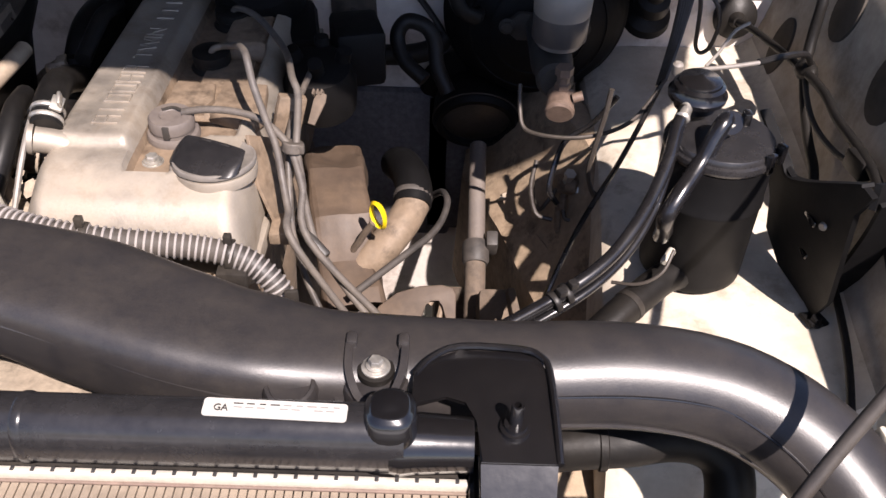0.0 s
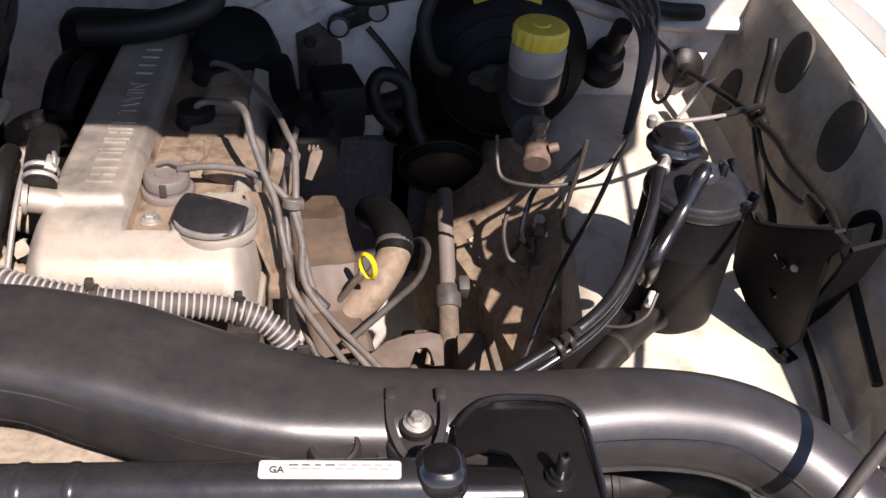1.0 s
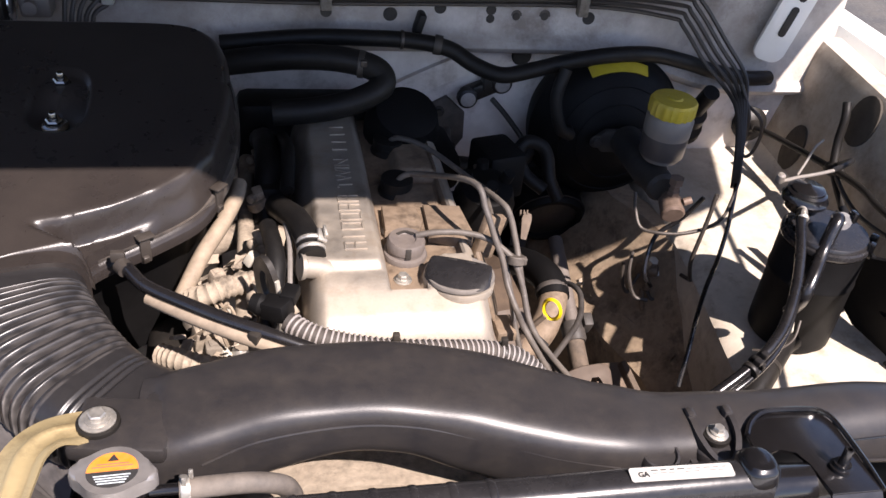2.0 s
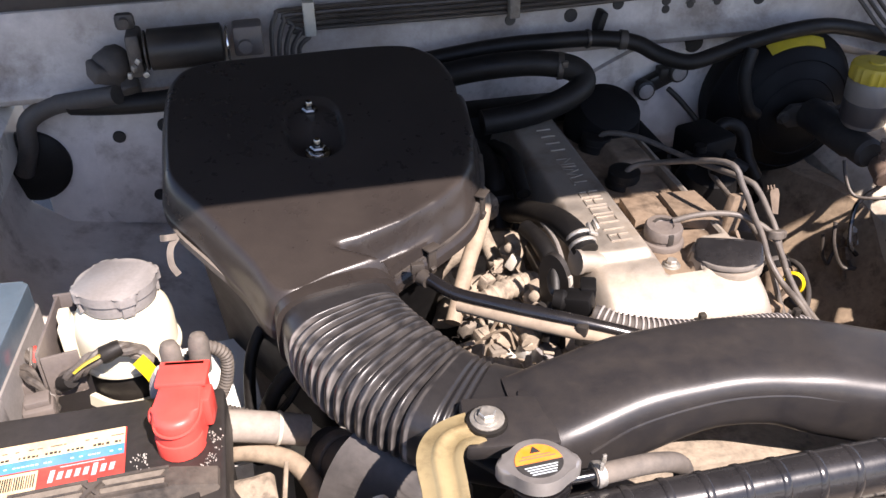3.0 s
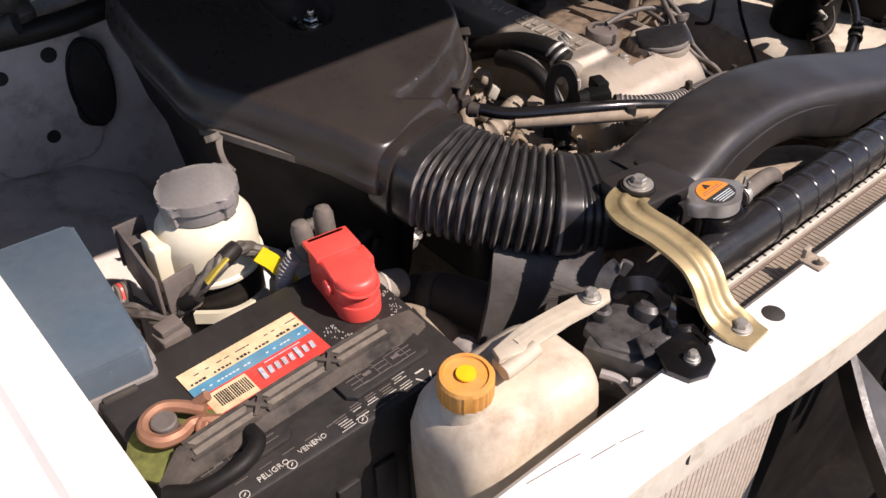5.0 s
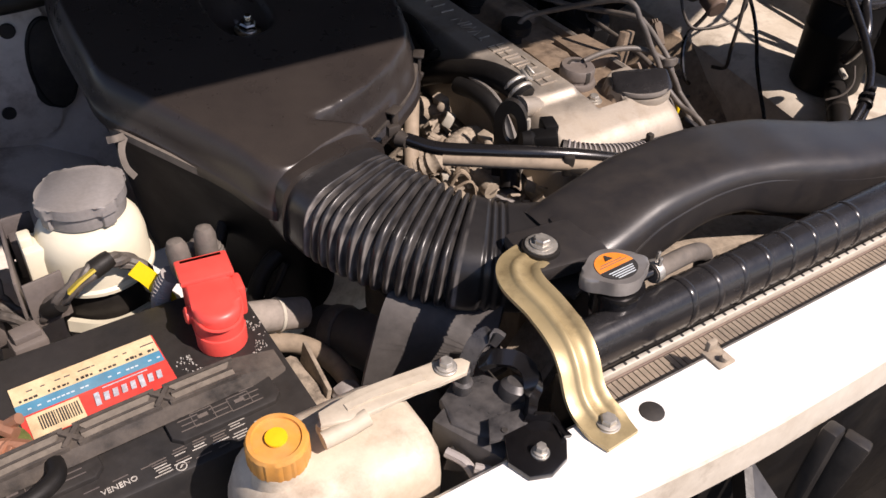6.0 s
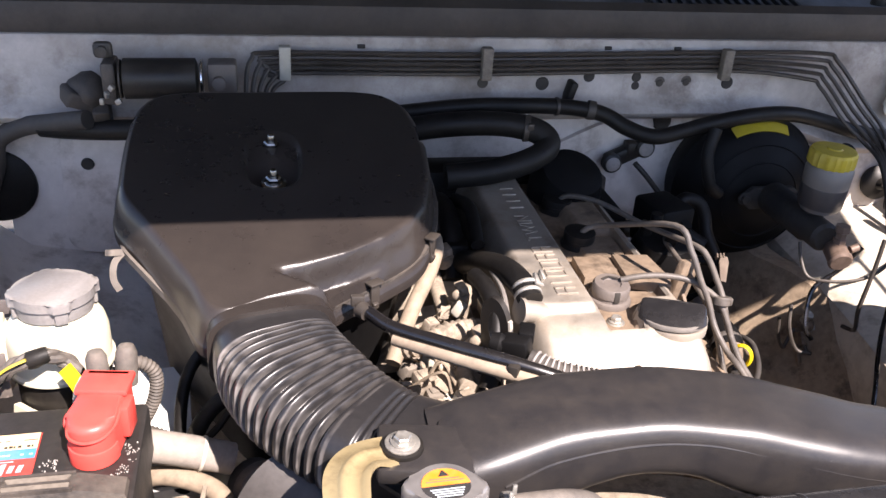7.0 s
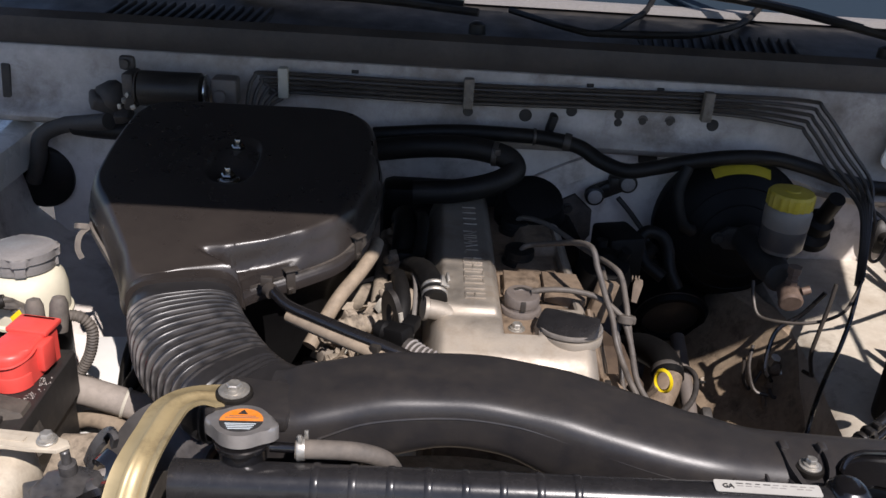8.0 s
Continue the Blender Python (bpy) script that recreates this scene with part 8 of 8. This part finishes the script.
part("dome", crumple(join(lathe([(0.018, 0), (0.022, 0.006), (0.021, 0.018), (0.016, 0.028), (0.006, 0.033)], (-0.752, 1.02, 1.152), (-0.3, -0.95, -0.1), 24), box((-0.765, 1.00, 1.145), (0.035, 0.03, 0.02), 0.004, (10, 20, 30)), box((-0.742, 1.005, 1.128), (0.022, 0.03, 0.026), 0.004, (30, 0, 10))), 0.004, 60, 0), "breather", mt, "greasy solenoid and plugs", sharp=80)
part("mount", join(box((-0.728, 1.01, 1.165), (0.016, 0.04, 0.05), 0.004), box((-0.735, 1.02, 1.198), (0.022, 0.012, 0.02), 0.006), lathe([(0.006, 0), (0.006, 0.006)], (-0.735, 1.012, 1.199), (0, -1, 0), 12)), "strap", mt)
part("terminal", join(*[box((-0.735 + 0.006 * i, 0.975, 1.150 + 0.008 * (i % 3)), (0.005, 0.006, 0.007), 0.001, (20 * i, 0, 30 * i)) for i in range(4)]), "zinc", mt)
part("hose", tube([(-0.755, 0.985, 1.125), (-0.800, 1.010, 1.112), (-0.840, 1.030, 1.100), (-0.872, 1.036, 1.080), (-0.880, 1.036, 1.045), (-0.895, 1.045, 1.010)], 0.0115, 12), "breather", mt)
part("hose", tube([(-0.600, 0.985, 1.120), (-0.660, 0.985, 1.116), (-0.715, 0.99, 1.110), (-0.775, 1.005, 1.106), (-0.815, 1.02, 1.104)], 0.0125, 12), "rubber", mt)

hh = thing("heater_hose", (-0.25, 0.95, 1.08), "thick black heater hose looped along the firewall", "hose")
part("hose", tube([(-0.40, 0.985, 1.105), (-0.33, 0.975, 1.118), (-0.27, 0.962, 1.124), (-0.225, 0.950, 1.120), (-0.208, 0.940, 1.110), (-0.214, 0.928, 1.099), (-0.244, 0.920, 1.087), (-0.290, 0.916, 1.078), (-0.34, 0.915, 1.074)], 0.0155, 16), "rubber", hh)
part("clamp", join(lathe([(0.0165, 0), (0.0172, 0.001), (0.0165, 0.007)], (-0.236, 0.953, 1.121), (0.95, -0.25, -0.05), 20), box((-0.232, 0.938, 1.128), (0.008, 0.006, 0.008), 0.001)), "pipe", hh, "dark steel hose clamp")
hh2 = thing("vacuum_pipe", (-0.10, 1.0, 1.1), "black vacuum hose to the booster with a zinc joint", "hose")
part("hose", tube([(-0.40, 1.015, 1.118), (-0.30, 1.015, 1.128), (-0.22, 1.012, 1.130), (-0.16, 1.010, 1.128), (-0.115, 1.000, 1.122), (-0.085, 0.985, 1.108), (-0.050, 0.972, 1.100), (-0.010, 0.975, 1.106), (0.040, 0.985, 1.114), (0.100, 0.99, 1.122), (0.160, 1.0, 1.120), (0.215, 1.005, 1.108), (0.265, 1.012, 1.092), (0.320, 1.022, 1.078), (0.37, 1.04, 1.07)], 0.0105, 14), "rubber", hh2)
part("joint", lathe([(0.012, 0), (0.0125, 0.001), (0.012, 0.004)], (-0.178, 1.011, 1.129), (1, -0.03, -0.03), 18), "pipe", hh2)
part("joint", lathe([(0.0125, 0), (0.013, 0.001), (0.0125, 0.010)], (-0.135, 1.006, 1.126), (1, -0.2, -0.1), 18), "pipe", hh2)

kb = thing("cable_bracket", (-0.05, 1.05, 1.04), "black firewall bracket with two ringed knobs and a cable", "bracket")
part("bar", join(box((-0.052, 1.048, 1.046), (0.062, 0.02, 0.022), 0.005, (0, -25, 0)), box((-0.045, 1.046, 1.055), (0.02, 0.02, 0.02), 0.003)), "black_plastic", kb)
for at in ((-0.075, 1.044, 1.036), (-0.029, 1.044, 1.058)):
    part("knob", lathe([(0.014, 0), (0.014, 0.010), (0.011, 0.012), (0.008, 0.012), (0.007, 0.004)], at, (0, -1, 0), 22), "black_plastic", kb)
    part("knob_ring", lathe([(0.0085, 0), (0.0105, 0.001), (0.0085, 0.002)], (at[0], at[1] - 0.0115, at[2]), (0, -1, 0), 22), "conduit", kb)
part("cable", tube([(-0.040, 1.038, 1.035), (-0.020, 1.030, 1.015), (0.005, 1.020, 0.985), (0.018, 1.01, 0.965)], 0.004, 8), "black_plastic", kb)
tp = thing("throttle_plate", (-0.10, 1.05, 0.98), "grey steel throttle cable plate with bolts", "plate")
part("plate", prism([(-0.025, -0.045), (0.010, -0.050), (0.030, -0.020), (0.028, 0.020), (0.0, 0.045), (-0.028, 0.030)], 0, 0.006, 0.002, pose(-0.100, 1.060, 0.985, 90, 0, 0)), "strap", tp)
for bx, bz in ((-0.110, 1.008), (-0.088, 0.952)):
    part("bolt", bolt((bx, 1.053, bz), (0, -1, 0), 0.006), "dark", tp)
part("cable", tube([(-0.098, 1.045, 0.985), (-0.102, 1.01, 0.965), (-0.112, 0.97, 0.95), (-0.13, 0.93, 0.96)], 0.006, 10), "dusty_rubber", tp)
part("boot", tube([(-0.095, 0.985, 0.962), (-0.060, 0.985, 0.958), (-0.025, 0.990, 0.957), (0.002, 0.998, 0.962), (0.014, 1.008, 0.972)], 0.0125, 14), "rubber", tp)
part("cable", tube([(-0.16, 0.98, 0.975), (-0.12, 0.985, 0.968), (-0.09, 0.985, 0.962)], 0.0075, 10), "rubber", tp)
hl = thing("hose_loop", (-0.02, 0.90, 1.0), "black rubber hose bent in a loop behind the wires", "hose")
part("hose", tube([(-0.005, 0.87, 0.99), (-0.028, 0.885, 1.005), (-0.036, 0.90, 1.025), (-0.026, 0.905, 1.040), (-0.006, 0.905, 1.035), (0.004, 0.90, 1.020), (0.008, 0.89, 0.995), (0.02, 0.88, 0.97)], 0.0085, 12), "rubber", hl)
ig = thing("distributor", (-0.11, 0.80, 1.0), "black distributor cap deep in the shade", "distributor")
part("cap", join(lathe([(0.034, 0), (0.036, 0.03), (0.030, 0.05), (0.012, 0.055)], (-0.105, 0.80, 1.0), (0, -0.3, 1), 24), *[lathe([(0.008, 0), (0.007, 0.02)], (-0.105 + 0.02 * math.cos(q), 0.795 + 0.02 * math.sin(q), 1.045), (0.3 * math.cos(q), 0.3 * math.sin(q) - 0.3, 1), 12) for q in (0, 1.57, 3.14, 4.71)]), "booster", ig)
part("coil", box((-0.075, 0.86, 1.03), (0.05, 0.06, 0.06), 0.006, (0, 0, 15)), "booster", ig)
rc = thing("rear_engine_cover", (-0.20, 0.98, 1.0), "black rubber-covered parts at the rear of the engine", "engine part")
part("cover", join(lathe([(0.045, 0), (0.048, 0.02), (0.038, 0.05), (0.020, 0.056)], (-0.185, 0.93, 1.035), (0.1, -0.5, 1), 26), box((-0.155, 0.90, 1.02), (0.07, 0.08, 0.05), 0.012, (10, 0, 10))), "booster", rc)
part("bracket", join(box((-0.345, 0.86, 1.0), (0.03, 0.12, 0.08), 0.008), tube([(-0.355, 0.95, 1.02), (-0.350, 0.90, 1.045), (-0.348, 0.84, 1.045), (-0.352, 0.79, 1.0)], 0.014, 12), box((-0.28, 0.995, 0.96), (0.21, 0.06, 0.20), 0.015), tube([(-0.33, 0.90, 1.05), (-0.325, 0.84, 1.065), (-0.328, 0.78, 1.05)], 0.008, 10)), "rubber", rc)

hg = thing("hinge_plate", (0.362, 1.04, 1.12), "white painted hood hinge plate with a dark slot", "hinge")
part("plate", prism(rounded(0.050, 0.115, 0.016, 5), 0, 0.004, 0.001, pose(0.362, 1.0300, 1.158, 90, 16, 0)), "white_paint", hg)
part("slot", prism(rounded(0.012, 0.044, 0.005, 4), 0, 0.0012, 0.0002, pose(0.364, 1.0255, 1.160, 90, 16, 0)), "dark", hg)
part("slot", prism(rounded(0.013, 0.013, 0.006, 4), 0, 0.0012, 0.0002, pose(0.375, 1.0255, 1.195, 90, 16, 0)), "dark", hg)
part("web", box((0.362, 1.040, 1.150), (0.030, 0.024, 0.080), 0.003, (0, 16, 0)), "white_paint", hg)

# cowl grille, wipers, washer hose
for x0, n, step, y0 in ((-0.790, 16, 0.0145, 1.150), (-0.010, 16, 0.0150, 1.150)):
    for i in range(n):
        part("grille_slat", box((x0 + i * step, y0, 1.243), (0.0055, 0.075, 0.010), 0.001, (8, 0, -8)), "cowl", cowl)
    part("grille_recess", box((x0 + (n - 1) * step / 2, y0, 1.2395), (n * step, 0.080, 0.004), 0.001, (8, 0, 0)), "dark", cowl)
for p, q in (((-0.62, 1.235, 1.262), (-0.26, 1.135, 1.272)), ((0.05, 1.30, 1.30), (0.34, 1.12, 1.275))):
    w = thing("wiper", p, "black windscreen wiper resting on the cowl", "wiper", "windscreen wipers")
    part("arm", tube([p, Vector(p).lerp(Vector(q), 0.5) + V(0, 0, 0.008), q], 0.008, 8, r2=0.006), "black_plastic", w)
    part("pivot", lathe([(0.013, 0), (0.012, 0.014), (0.006, 0.018)], (q[0], q[1], q[2] - 0.030), (0, 0, 1), 18), "black_plastic", w)
    part("blade", ribbon([Vector(p) + V(-0.05, 0.03, 0.004), Vector(p).lerp(Vector(q), 0.5) + V(0, 0.035, 0.008), Vector(q) + V(-0.02, 0.05, 0.004)], 0.008, 0.006, (0, 0, 1)), "black_plastic", w)
solo("washer_hose", join(tube([(-0.205, 1.230, 1.262), (-0.137, 1.120, 1.262), (-0.090, 1.085, 1.262), (-0.03, 1.18, 1.265), (0.025, 1.288, 1.275), (0.06, 1.36, 1.34)], 0.0048, 8), tube([(-0.090, 1.085, 1.262), (0.0, 1.10, 1.262), (0.076, 1.138, 1.262), (0.185, 1.268, 1.27), (0.28, 1.38, 1.36)], 0.0055, 8)), "rubber", "black washer hose lying over the cowl", "hose")
solo("windscreen_trim", profile_x([(1.270, 1.262), (1.272, 1.272), (1.288, 1.274), (1.29, 1.262)], -0.95, 0.55, 4), "grey_plastic", "pale strip at the foot of the windscreen", "trim", kind="structure")
# hinge arms join the hood to the cowl
for sx in (-0.99, 0.53):
    part("hinge_arm", join(box((sx, 1.185, 1.30), (0.012, 0.03, 0.14), 0.003), box((sx, 1.19, 1.225), (0.04, 0.06, 0.012), 0.003)), "white_paint", hood)
